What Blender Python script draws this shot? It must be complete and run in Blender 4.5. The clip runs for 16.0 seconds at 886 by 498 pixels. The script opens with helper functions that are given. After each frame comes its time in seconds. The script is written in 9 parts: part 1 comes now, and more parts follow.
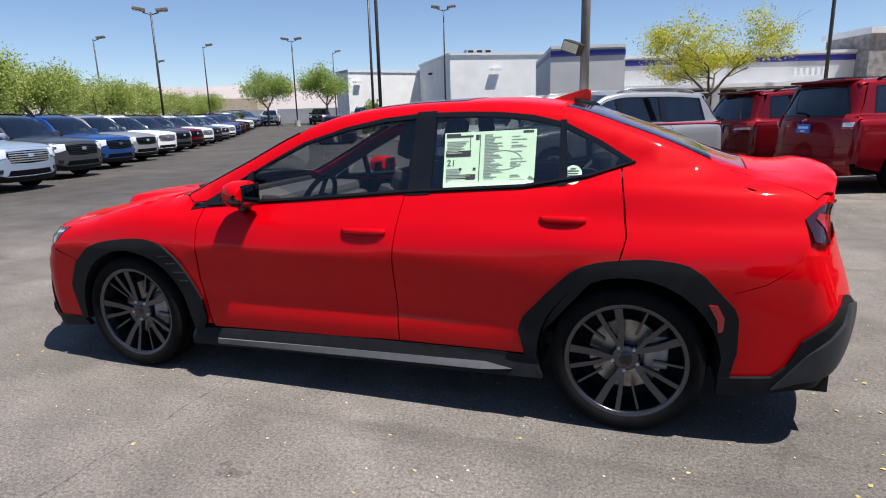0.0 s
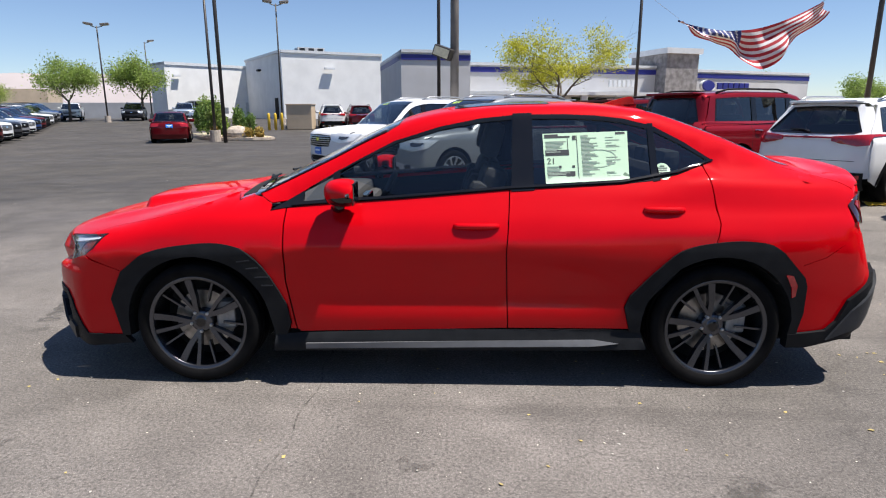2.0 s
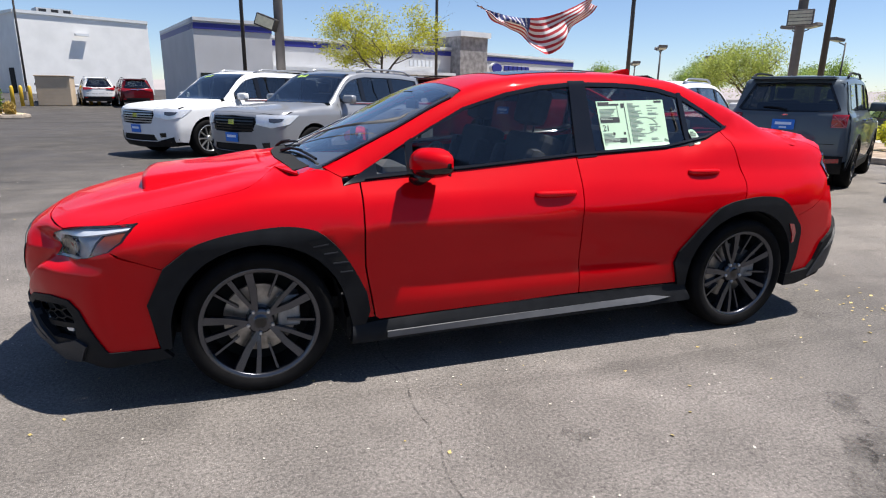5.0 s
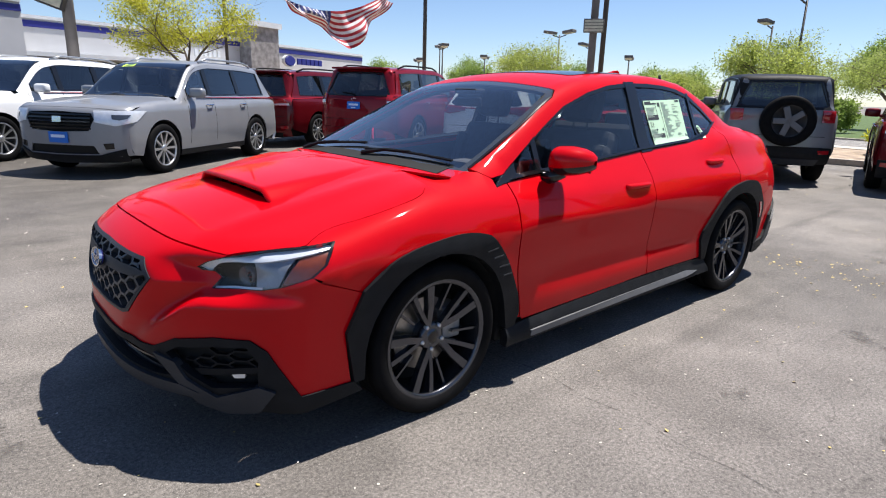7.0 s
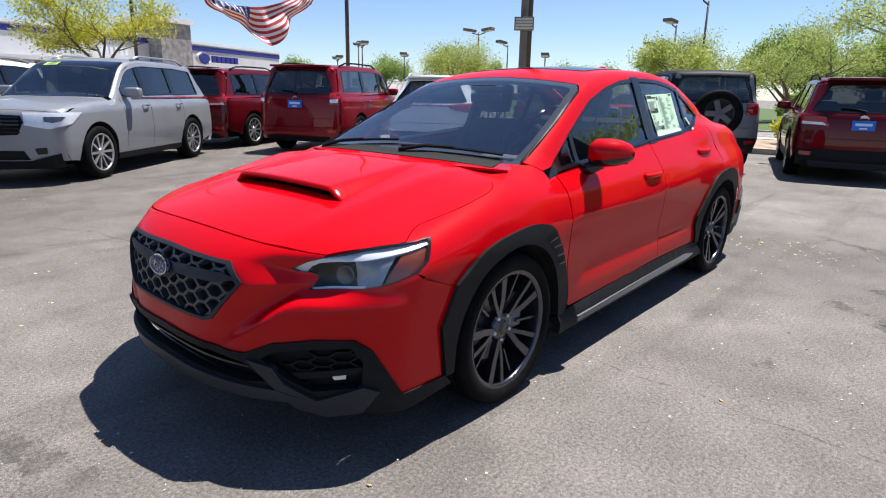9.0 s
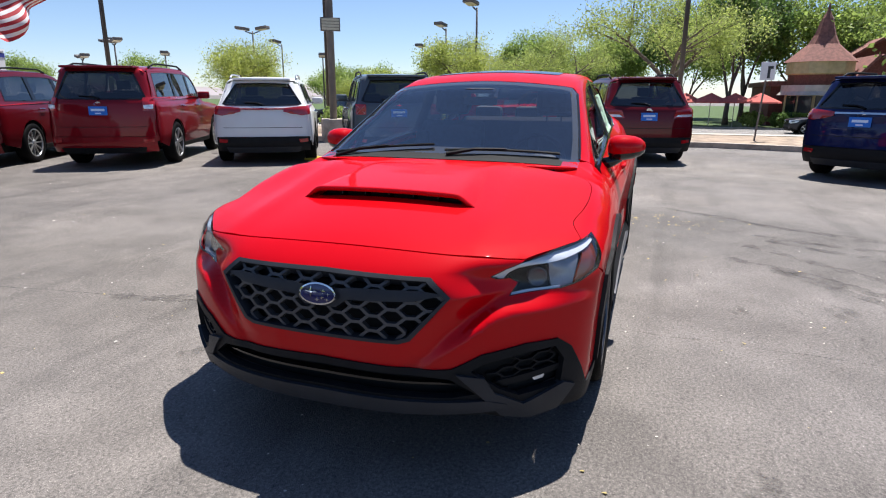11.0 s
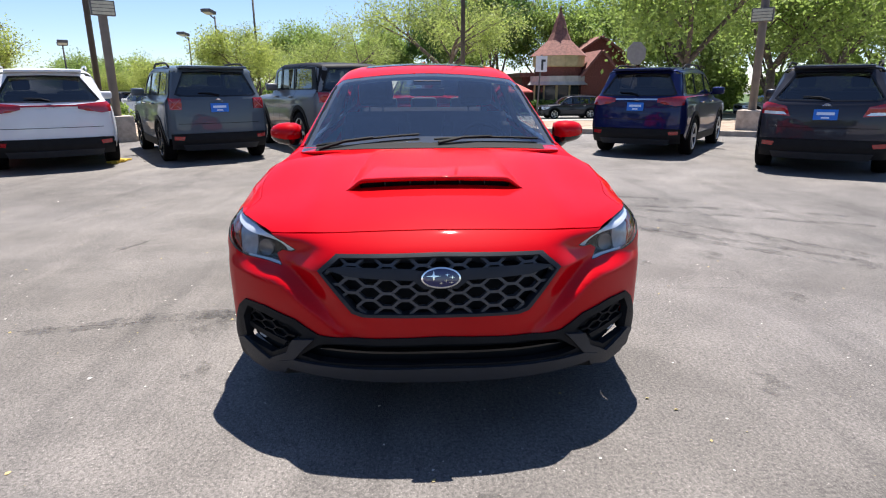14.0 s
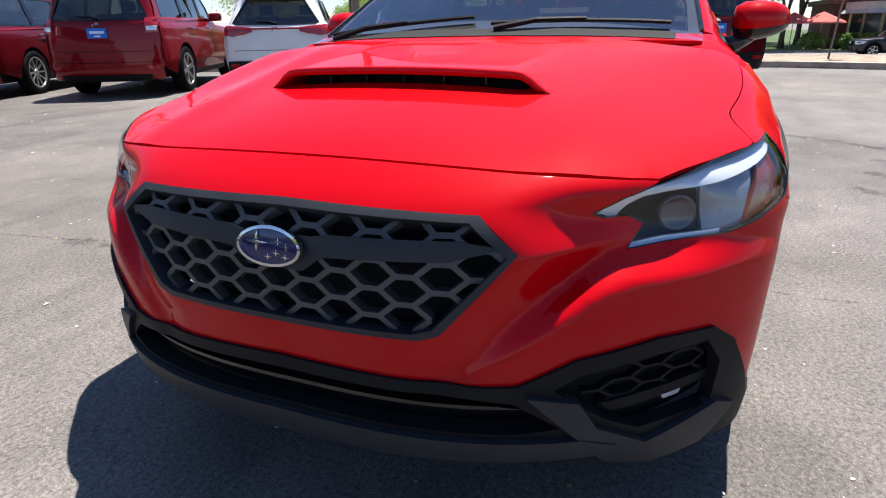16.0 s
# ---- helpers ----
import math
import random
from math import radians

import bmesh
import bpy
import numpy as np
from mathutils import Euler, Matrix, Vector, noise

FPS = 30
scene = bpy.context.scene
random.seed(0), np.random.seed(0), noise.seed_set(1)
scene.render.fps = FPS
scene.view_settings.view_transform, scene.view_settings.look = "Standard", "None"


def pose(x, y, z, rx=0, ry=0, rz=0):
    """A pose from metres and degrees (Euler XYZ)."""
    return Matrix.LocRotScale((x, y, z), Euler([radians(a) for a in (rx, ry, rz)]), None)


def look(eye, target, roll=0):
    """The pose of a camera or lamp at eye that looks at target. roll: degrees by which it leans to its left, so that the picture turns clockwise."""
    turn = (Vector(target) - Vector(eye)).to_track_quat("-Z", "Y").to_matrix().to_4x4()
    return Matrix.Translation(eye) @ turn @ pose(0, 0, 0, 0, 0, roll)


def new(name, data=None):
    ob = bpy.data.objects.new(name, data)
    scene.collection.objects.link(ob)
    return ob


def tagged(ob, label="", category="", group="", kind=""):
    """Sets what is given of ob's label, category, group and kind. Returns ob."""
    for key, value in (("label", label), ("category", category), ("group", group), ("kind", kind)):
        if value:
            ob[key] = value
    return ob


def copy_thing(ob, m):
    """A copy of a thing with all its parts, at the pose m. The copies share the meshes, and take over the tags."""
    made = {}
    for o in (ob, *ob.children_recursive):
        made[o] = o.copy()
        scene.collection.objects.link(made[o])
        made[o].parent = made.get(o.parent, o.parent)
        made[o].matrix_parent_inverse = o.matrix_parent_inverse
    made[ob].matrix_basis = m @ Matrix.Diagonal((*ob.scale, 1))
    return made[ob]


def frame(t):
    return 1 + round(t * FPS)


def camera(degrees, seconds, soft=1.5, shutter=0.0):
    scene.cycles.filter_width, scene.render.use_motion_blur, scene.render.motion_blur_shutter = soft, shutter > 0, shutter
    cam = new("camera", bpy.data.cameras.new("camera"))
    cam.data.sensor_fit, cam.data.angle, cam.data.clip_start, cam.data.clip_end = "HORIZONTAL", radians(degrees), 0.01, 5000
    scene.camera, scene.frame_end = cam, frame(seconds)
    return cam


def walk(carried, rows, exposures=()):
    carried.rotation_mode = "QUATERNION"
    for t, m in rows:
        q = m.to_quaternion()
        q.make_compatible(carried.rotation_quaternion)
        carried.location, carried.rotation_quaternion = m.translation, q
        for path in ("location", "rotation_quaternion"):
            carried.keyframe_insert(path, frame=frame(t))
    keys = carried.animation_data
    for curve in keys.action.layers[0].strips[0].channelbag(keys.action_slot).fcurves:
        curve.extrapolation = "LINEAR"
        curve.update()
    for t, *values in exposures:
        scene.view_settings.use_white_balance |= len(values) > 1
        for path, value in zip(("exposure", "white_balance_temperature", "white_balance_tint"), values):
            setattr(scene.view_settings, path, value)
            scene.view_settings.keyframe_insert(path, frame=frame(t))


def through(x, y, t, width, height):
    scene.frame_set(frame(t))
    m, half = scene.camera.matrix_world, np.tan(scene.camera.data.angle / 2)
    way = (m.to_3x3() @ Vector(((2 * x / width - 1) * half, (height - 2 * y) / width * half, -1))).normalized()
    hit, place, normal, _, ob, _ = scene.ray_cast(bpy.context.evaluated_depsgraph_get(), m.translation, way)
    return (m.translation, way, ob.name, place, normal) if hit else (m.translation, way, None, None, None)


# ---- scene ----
from mathutils.geometry import delaunay_2d_cdt

cam = camera(73.6, 16.0, soft=1.1)
PATH = [
    (0, (1.368, -3.382, 1.384), (0.743, -1.535, 0.94), -1.5),
    (0.5, (0.996, -3.545, 1.393), (0.544, -1.653, 0.932), -1.0),
    (1, (0.642, -3.631, 1.383), (0.361, -1.704, 0.927), -0.5),
    (1.5, (0.307, -3.711, 1.391), (0.161, -1.768, 0.94), -0.1),
    (2, (0.034, -3.785, 1.404), (-0.025, -1.837, 0.954), -0.1),
    (2.5, (-0.075, -3.798, 1.406), (-0.073, -1.849, 0.961), 0.5),
    (3, (-0.11, -3.807, 1.402), (-0.076, -1.856, 0.963), 0.9),
    (3.5, (-0.268, -3.765, 1.381), (-0.158, -1.818, 0.934), 0.5),
    (4, (-0.592, -3.656, 1.36), (-0.324, -1.727, 0.906), 0.9),
    (4.2, (-0.739, -3.628, 1.348), (-0.396, -1.715, 0.877), 0.9),
    (6.3, (-2.402, -2.952, 1.317), (-1.329, -1.344, 0.805), 1.8),
    (6.5, (-2.524, -2.86, 1.321), (-1.39, -1.293, 0.812), 2.0),
    (7, (-2.815, -2.605, 1.313), (-1.547, -1.145, 0.8), 1.6),
    (7.5, (-3.027, -2.377, 1.283), (-1.684, -0.992, 0.759), 1.8),
    (8, (-3.148, -2.273, 1.286), (-1.755, -0.939, 0.756), 1.4),
    (8.5, (-3.193, -2.258, 1.29), (-1.766, -0.959, 0.765), 0.9),
    (8.7, (-3.215, -2.253, 1.291), (-1.78, -0.96, 0.772), 1.0),
    (10.8, (-3.986, -1.164, 1.292), (-2.195, -0.438, 0.776), 0.3),
    (11, (-4.036, -1.027, 1.302), (-2.208, -0.392, 0.795), 0.2),
    (11.5, (-4.191, -0.684, 1.305), (-2.301, -0.265, 0.801), -0.3),
    (12, (-4.269, -0.34, 1.303), (-2.346, -0.115, 0.803), -0.4),
    (12.5, (-4.333, -0.079, 1.309), (-2.399, -0.031, 0.803), -0.4),
    (13, (-4.392, 0.09, 1.308), (-2.46, 0.026, 0.797), -0.3),
    (13.5, (-4.41, 0.115, 1.306), (-2.478, 0.029, 0.795), -0.2),
    (14, (-4.374, 0.083, 1.304), (-2.448, -0.004, 0.771), -0.3),
    (14.5, (-4.186, -0.155, 1.303), (-2.274, -0.164, 0.718), -0.2),
    (15, (-3.89, -0.394, 1.292), (-2.007, -0.182, 0.653), 0.6),
    (15.5, (-3.485, -0.565, 1.166), (-1.661, -0.092, 0.495), 0.4),
    (16, (-3.197, -0.686, 1.018), (-1.468, 0.029, 0.312), -1.1),
]
walk(cam, [(t, look(eye, target, roll)) for t, eye, target, roll in PATH], ((0.0, 0.78, 6550, 11), (4.2, 0.80, 6530, 11), (6.5, 0.88, 6480, 11), (8.7, 0.92, 6450, 11), (11.0, 0.86, 6380, 12), (13.0, 1.00, 6380, 12), (16.0, 1.08, 6450, 12)))

# ---- daylight ----
SUN = Vector((0.40, -0.07, 1.0)).normalized()
world = bpy.data.worlds.new("sky")
scene.world = world
world.use_nodes = True
wn = world.node_tree
sky = wn.nodes.new("ShaderNodeTexSky")
sky.sky_type = "NISHITA"
sky.sun_disc = False
sky.sun_elevation = math.asin(SUN.z)
sky.sun_rotation = math.atan2(SUN.x, SUN.y)
sky.air_density, sky.dust_density, sky.ozone_density, sky.altitude = 1.0, 0.15, 3.0, 1300
wn.nodes["Background"].inputs["Strength"].default_value = 0.070
hue = wn.nodes.new("ShaderNodeMix")
hue.data_type, hue.blend_type = "RGBA", "MULTIPLY"
hue.inputs["Factor"].default_value = 1.0
hue.inputs["B"].default_value = (0.98, 1.0, 1.08, 1)
wn.links.new(sky.outputs[0], hue.inputs["A"])
wn.links.new(hue.outputs["Result"], wn.nodes["Background"].inputs["Color"])
sun = new("sun", bpy.data.lights.new("sun", "SUN"))
sun.data.energy, sun.data.angle, sun.data.color = 5.0, radians(0.55), (1.0, 0.955, 0.89)
sun.matrix_basis = look(SUN * 50, (0, 0, 0))

# ---- materials ----
def mat(name, color, rough=0.5, metal=0.0, vary=0.0, scale=8.0, bump=0.0, bscale=60.0, coat=0.0, spec=0.5, color2=None, lo=0.35, hi=0.65, coat_rough=0.03):
    """A surface with two scales of variation in colour and a fine relief."""
    m = bpy.data.materials.new(name)
    m.use_nodes = True
    nt = m.node_tree
    b = nt.nodes["Principled BSDF"]
    b.inputs["Base Color"].default_value = (*color, 1)
    b.inputs["Roughness"].default_value = rough
    b.inputs["Metallic"].default_value = metal
    b.inputs["Specular IOR Level"].default_value = spec
    b.inputs["Coat Weight"].default_value = coat
    b.inputs["Coat Roughness"].default_value = coat_rough
    if vary or color2:
        co = nt.nodes.new("ShaderNodeTexCoord")
        n = nt.nodes.new("ShaderNodeTexNoise")
        n.inputs["Scale"].default_value, n.inputs["Detail"].default_value = scale, 6
        nt.links.new(co.outputs["Object"], n.inputs["Vector"])
        r = nt.nodes.new("ShaderNodeMapRange")
        r.inputs["From Min"].default_value, r.inputs["From Max"].default_value = lo, hi
        nt.links.new(n.outputs[0], r.inputs["Value"])
        mx = nt.nodes.new("ShaderNodeMix")
        mx.data_type = "RGBA"
        c2 = color2 or tuple(min(1, c * (1 + vary)) for c in color)
        c1 = color if color2 else tuple(c * (1 - vary) for c in color)
        mx.inputs["A"].default_value, mx.inputs["B"].default_value = (*c1, 1), (*c2, 1)
        nt.links.new(r.outputs[0], mx.inputs["Factor"])
        nt.links.new(mx.outputs["Result"], b.inputs["Base Color"])
    if bump:
        co = nt.nodes.new("ShaderNodeTexCoord")
        n = nt.nodes.new("ShaderNodeTexNoise")
        n.inputs["Scale"].default_value, n.inputs["Detail"].default_value = bscale, 5
        nt.links.new(co.outputs["Object"], n.inputs["Vector"])
        bp = nt.nodes.new("ShaderNodeBump")
        bp.inputs["Strength"].default_value, bp.inputs["Distance"].default_value = bump, 0.01
        nt.links.new(n.outputs[0], bp.inputs["Height"])
        nt.links.new(bp.outputs[0], b.inputs["Normal"])
    return m


def glass(name, tint, rough=0.0, mirror=0.09, clear=1.0):
    """Thin sheet glass: tinted, clear, with a Fresnel gloss."""
    m = bpy.data.materials.new(name)
    m.use_nodes = True
    nt = m.node_tree
    nt.nodes.remove(nt.nodes["Principled BSDF"])
    t = nt.nodes.new("ShaderNodeBsdfTransparent")
    t.inputs["Color"].default_value = (*tint, 1)
    g = nt.nodes.new("ShaderNodeBsdfGlossy")
    g.inputs["Roughness"].default_value = rough
    g.inputs["Color"].default_value = (1, 1, 1, 1)
    lw = nt.nodes.new("ShaderNodeLayerWeight")
    lw.inputs["Blend"].default_value = 0.5
    pw = nt.nodes.new("ShaderNodeMath")
    pw.operation = "POWER"
    pw.inputs[1].default_value = 4.0
    nt.links.new(lw.outputs["Facing"], pw.inputs[0])
    fr = nt.nodes.new("ShaderNodeMath")
    fr.operation = "MULTIPLY_ADD"
    fr.inputs[1].default_value, fr.inputs[2].default_value = 0.85, mirror
    nt.links.new(pw.outputs[0], fr.inputs[0])
    mx = nt.nodes.new("ShaderNodeMixShader")
    nt.links.new(fr.outputs[0], mx.inputs[0])
    nt.links.new(t.outputs[0], mx.inputs[1])
    nt.links.new(g.outputs[0], mx.inputs[2])
    nt.links.new(mx.outputs[0], nt.nodes["Material Output"].inputs["Surface"])
    return m


def paint(name, color, flake=0.0, rough=0.35, coat=0.6):
    return mat(name, color, rough=rough, metal=flake, vary=0.03, scale=3.0, coat=coat, spec=0.02)


M_RED = paint("red solid car paint", (0.48, 0.0003, 0.004), 0.0, 0.5, 0.45)
M_BLACKPLAS = mat("grained black plastic", (0.010, 0.0108, 0.0125), 0.55, vary=0.15, scale=14, bump=0.12, bscale=900, spec=0.13)
M_DARKGREY = mat("dark grey moulded plastic", (0.024, 0.0265, 0.032), 0.5, vary=0.1, scale=10, bump=0.1, bscale=900, spec=0.3)
M_SILLSTRIP = mat("grey sill strip", (0.10, 0.102, 0.108), 0.45, vary=0.1, scale=12)
M_GLOSSBLACK = mat("gloss black trim", (0.008, 0.008, 0.009), 0.12, vary=0.1, scale=6)
# near-black: shade inside openings put into the colour; also seams and the screen band
M_VOID = mat("black for shade, seams and bands", (0.004, 0.004, 0.004), 0.9)
M_RUBBER = mat("tyre rubber", (0.006, 0.006, 0.0065), 0.7, vary=0.25, scale=12, bump=0.15, bscale=300, spec=0.06)
M_RIM = mat("dark gunmetal alloy", (0.085, 0.088, 0.10), 0.26, metal=0.85, vary=0.1, scale=8)
M_RIMLIP = mat("machined rim lip", (0.22, 0.22, 0.23), 0.22, metal=1.0, vary=0.06, scale=20)
M_ALLOY = mat("silver alloy", (0.55, 0.56, 0.57), 0.3, metal=0.85, vary=0.06, scale=8)
M_DISC = mat("brake disc steel", (0.3, 0.29, 0.28), 0.35, metal=1.0, vary=0.2, scale=30)
M_CHROME = mat("bright chrome", (0.8, 0.8, 0.81), 0.08, metal=1.0, vary=0.02, scale=4)
M_SATIN = mat("satin silver", (0.5, 0.51, 0.52), 0.3, metal=0.8, vary=0.05, scale=9)
M_GLASS = glass("tinted side glass", (0.66, 0.70, 0.70), mirror=0.06)
M_GLASS2 = glass("dark rear side glass", (0.32, 0.35, 0.345))
M_PRIVACY = glass("privacy glass", (0.74, 0.77, 0.77))
M_WSGLASS = glass("windscreen glass", (0.88, 0.91, 0.92), mirror=0.13)
M_LENS = glass("clear lamp lens", (0.92, 0.94, 0.95), mirror=0.035)
M_REDLENS = mat("red lamp lens", (0.32, 0.008, 0.012), 0.08, vary=0.15, scale=30, coat=1.0)
M_DARKLENS = mat("smoked lamp lens", (0.03, 0.008, 0.01), 0.06, vary=0.15, scale=30, coat=1.0)
M_AMBER = mat("amber reflector", (0.16, 0.03, 0.008), 0.2, vary=0.2, scale=60, coat=0.6)
M_WHITELENS = mat("white lamp lens", (0.75, 0.77, 0.8), 0.1, metal=0.3, vary=0.1, scale=30, coat=1.0)
M_SEAT = mat("dark seat cloth", (0.03, 0.031, 0.034), 0.9, vary=0.2, scale=40, bump=0.2, bscale=500)
M_CABIN = mat("dark cabin plastic", (0.012, 0.0125, 0.014), 0.7, vary=0.15, scale=16)
M_HEADLINER = mat("grey headliner", (0.3, 0.3, 0.29), 0.9, vary=0.05, scale=20)
M_PLATE = mat("blue dealer plate", (0.012, 0.16, 0.62), 0.35, vary=0.05, scale=9)
M_PAPER = mat("window sticker paper", (0.50, 0.70, 0.50), 0.6, vary=0.03, scale=12)
M_INK = mat("black print", (0.03, 0.035, 0.04), 0.6)
M_GREYINK = mat("grey print", (0.30, 0.38, 0.31), 0.6)


# ---- mesh helpers ----
def link_mesh(name, verts, faces, material, parent=None, label="", smooth=False, normals=None):
    me = bpy.data.meshes.new(name)
    me.from_pydata([tuple(v) for v in verts], [], [tuple(f) for f in faces])
    if smooth:
        me.polygons.foreach_set("use_smooth", [True] * len(me.polygons))
    if normals is not None:
        me.normals_split_custom_set_from_vertices([tuple(n) for n in normals])
    if material:
        me.materials.append(material)
    ob = new(name, me)
    if parent:
        ob.parent = parent
    if label:
        tagged(ob, label)
    return ob


def part(name, bm, material, parent=None, label="", smooth=False):
    me = bpy.data.meshes.new(name)
    bm.to_mesh(me)
    bm.free()
    if smooth:
        me.polygons.foreach_set("use_smooth", [True] * len(me.polygons))
    me.materials.append(material)
    ob = new(name, me)
    if parent:
        ob.parent = parent
    if label:
        tagged(ob, label)
    return ob


def thing(name, m, label, category, group="", kind=""):
    ob = tagged(new(name), label, category, group, kind)
    ob.matrix_basis = m
    return ob


def add_box(bm, x0, x1, y0, y1, z0, z1, bevel=0.0, m=None):
    tmp = bmesh.new()
    bmesh.ops.create_cube(tmp, size=1)
    bmesh.ops.transform(tmp, matrix=Matrix.Translation(((x0 + x1) / 2, (y0 + y1) / 2, (z0 + z1) / 2)) @ Matrix.Diagonal((x1 - x0, y1 - y0, z1 - z0, 1)), verts=tmp.verts)
    if bevel:
        bmesh.ops.bevel(tmp, geom=tmp.edges[:], offset=bevel, segments=2, affect="EDGES", profile=0.6)
    if m is not None:
        bmesh.ops.transform(tmp, matrix=m, verts=tmp.verts)
    merge(bm, tmp)
    return bm


def merge(bm, tmp):
    me = bpy.data.meshes.new("tmp")
    tmp.to_mesh(me)
    tmp.free()
    bm.from_mesh(me)
    bpy.data.meshes.remove(me)


def box(x0, x1, y0, y1, z0, z1, bevel=0.0, m=None):
    return add_box(bmesh.new(), x0, x1, y0, y1, z0, z1, bevel, m)


def add_tube(bm, pts, radii, seg=10, caps=True):
    """A round tube along points, with a radius for each."""
    pts = [Vector(p) for p in pts]
    radii = [radii] * len(pts) if isinstance(radii, (int, float)) else radii
    rings = []
    side = None
    for i, p in enumerate(pts):
        d = (pts[min(i + 1, len(pts) - 1)] - pts[max(i - 1, 0)]).normalized()
        if side is None:
            side = d.orthogonal().normalized()
        side = (side - d * side.dot(d)).normalized()
        up = d.cross(side)
        rings.append([bm.verts.new(p + radii[i] * (side * math.cos(a) + up * math.sin(a))) for a in [2 * math.pi * k / seg for k in range(seg)]])
    for a, b in zip(rings, rings[1:]):
        for k in range(seg):
            bm.faces.new((a[k], a[(k + 1) % seg], b[(k + 1) % seg], b[k]))
    if caps:
        bm.faces.new(rings[0][::-1])
        bm.faces.new(rings[-1])
    return bm


def add_lathe(bm, profile, seg=48, m=None):
    """Turns (radius, y) pairs round the y axis."""
    rings = []
    made = []
    for r, y in profile:
        ring = [bm.verts.new((r * math.cos(2 * math.pi * k / seg), y, r * math.sin(2 * math.pi * k / seg))) for k in range(seg)] if r > 1e-5 else [bm.verts.new((0, y, 0))]
        made += ring
        rings.append(ring)
    for a, b in zip(rings, rings[1:]):
        for k in range(seg):
            q = [a[k % len(a)], a[(k + 1) % len(a)], b[(k + 1) % len(b)], b[k % len(b)]]
            u = []
            for v in q:
                if v not in u:
                    u.append(v)
            if len(u) > 2:
                bm.faces.new(u)
    if m is not None:
        bmesh.ops.transform(bm, matrix=m, verts=made)
    return bm


def prism(bm, outline, h0, h1, m=None):
    """An outline in x, y pulled up from h0 to h1."""
    lo = [bm.verts.new((x, y, h0)) for x, y in outline]
    hi = [bm.verts.new((x, y, h1)) for x, y in outline]
    n = len(lo)
    bm.faces.new(lo[::-1])
    bm.faces.new(hi)
    for k in range(n):
        bm.faces.new((lo[k], lo[(k + 1) % n], hi[(k + 1) % n], hi[k]))
    if m is not None:
        bmesh.ops.transform(bm, matrix=m, verts=lo + hi)
    return bm


def pch(*pts):
    """A smooth curve through (x, value) pairs that never overshoots."""
    x = np.array([p[0] for p in pts], float)
    y = np.array([p[1] for p in pts], float)
    h, d = np.diff(x), np.diff(y) / np.diff(x)
    s = np.zeros(len(x))
    for i in range(1, len(x) - 1):
        if d[i - 1] * d[i] > 0:
            w1, w2 = 2 * h[i] + h[i - 1], h[i] + 2 * h[i - 1]
            s[i] = (w1 + w2) / (w1 / d[i - 1] + w2 / d[i])
    s[0], s[-1] = d[0], d[-1]

    def value(q):
        q = np.clip(np.asarray(q, float), x[0], x[-1])
        i = np.clip(np.searchsorted(x, q) - 1, 0, len(h) - 1)
        t = (q - x[i]) / h[i]
        return (y[i] * (1 + 2 * t) * (1 - t) ** 2 + s[i] * h[i] * t * (1 - t) ** 2 + y[i + 1] * t * t * (3 - 2 * t) + s[i + 1] * h[i] * t * t * (t - 1))
    tx = np.linspace(x[0], x[-1], 700)
    ty = value(tx)
    return lambda q: np.interp(q, tx, ty)


def smax(a, b, k):
    h = np.maximum(k - np.abs(a - b), 0) / k
    return np.maximum(a, b) + h * h * k * 0.25


def smin(a, b, k):
    return -smax(-a, -b, k)


def inside(poly, q):
    """Which points of q lie in the polygon."""
    poly = np.asarray(poly)
    out = np.zeros(len(q), bool)
    j = len(poly) - 1
    for i in range(len(poly)):
        (xi, yi), (xj, yj) = poly[i], poly[j]
        hit = ((yi > q[:, 1]) != (yj > q[:, 1]))
        with np.errstate(divide="ignore", invalid="ignore"):
            cross = (xj - xi) * (q[:, 1] - yi) / (yj - yi + 1e-15) + xi
        out ^= hit & (q[:, 0] < cross)
        j = i
    return out


def dense(poly, step):
    out = []
    for a, b in zip(poly, np.roll(poly, -1, axis=0)):
        n = max(1, int(math.ceil(np.linalg.norm(b - a) / step)))
        out += [a + (b - a) * k / n for k in range(n)]
    return np.array(out)


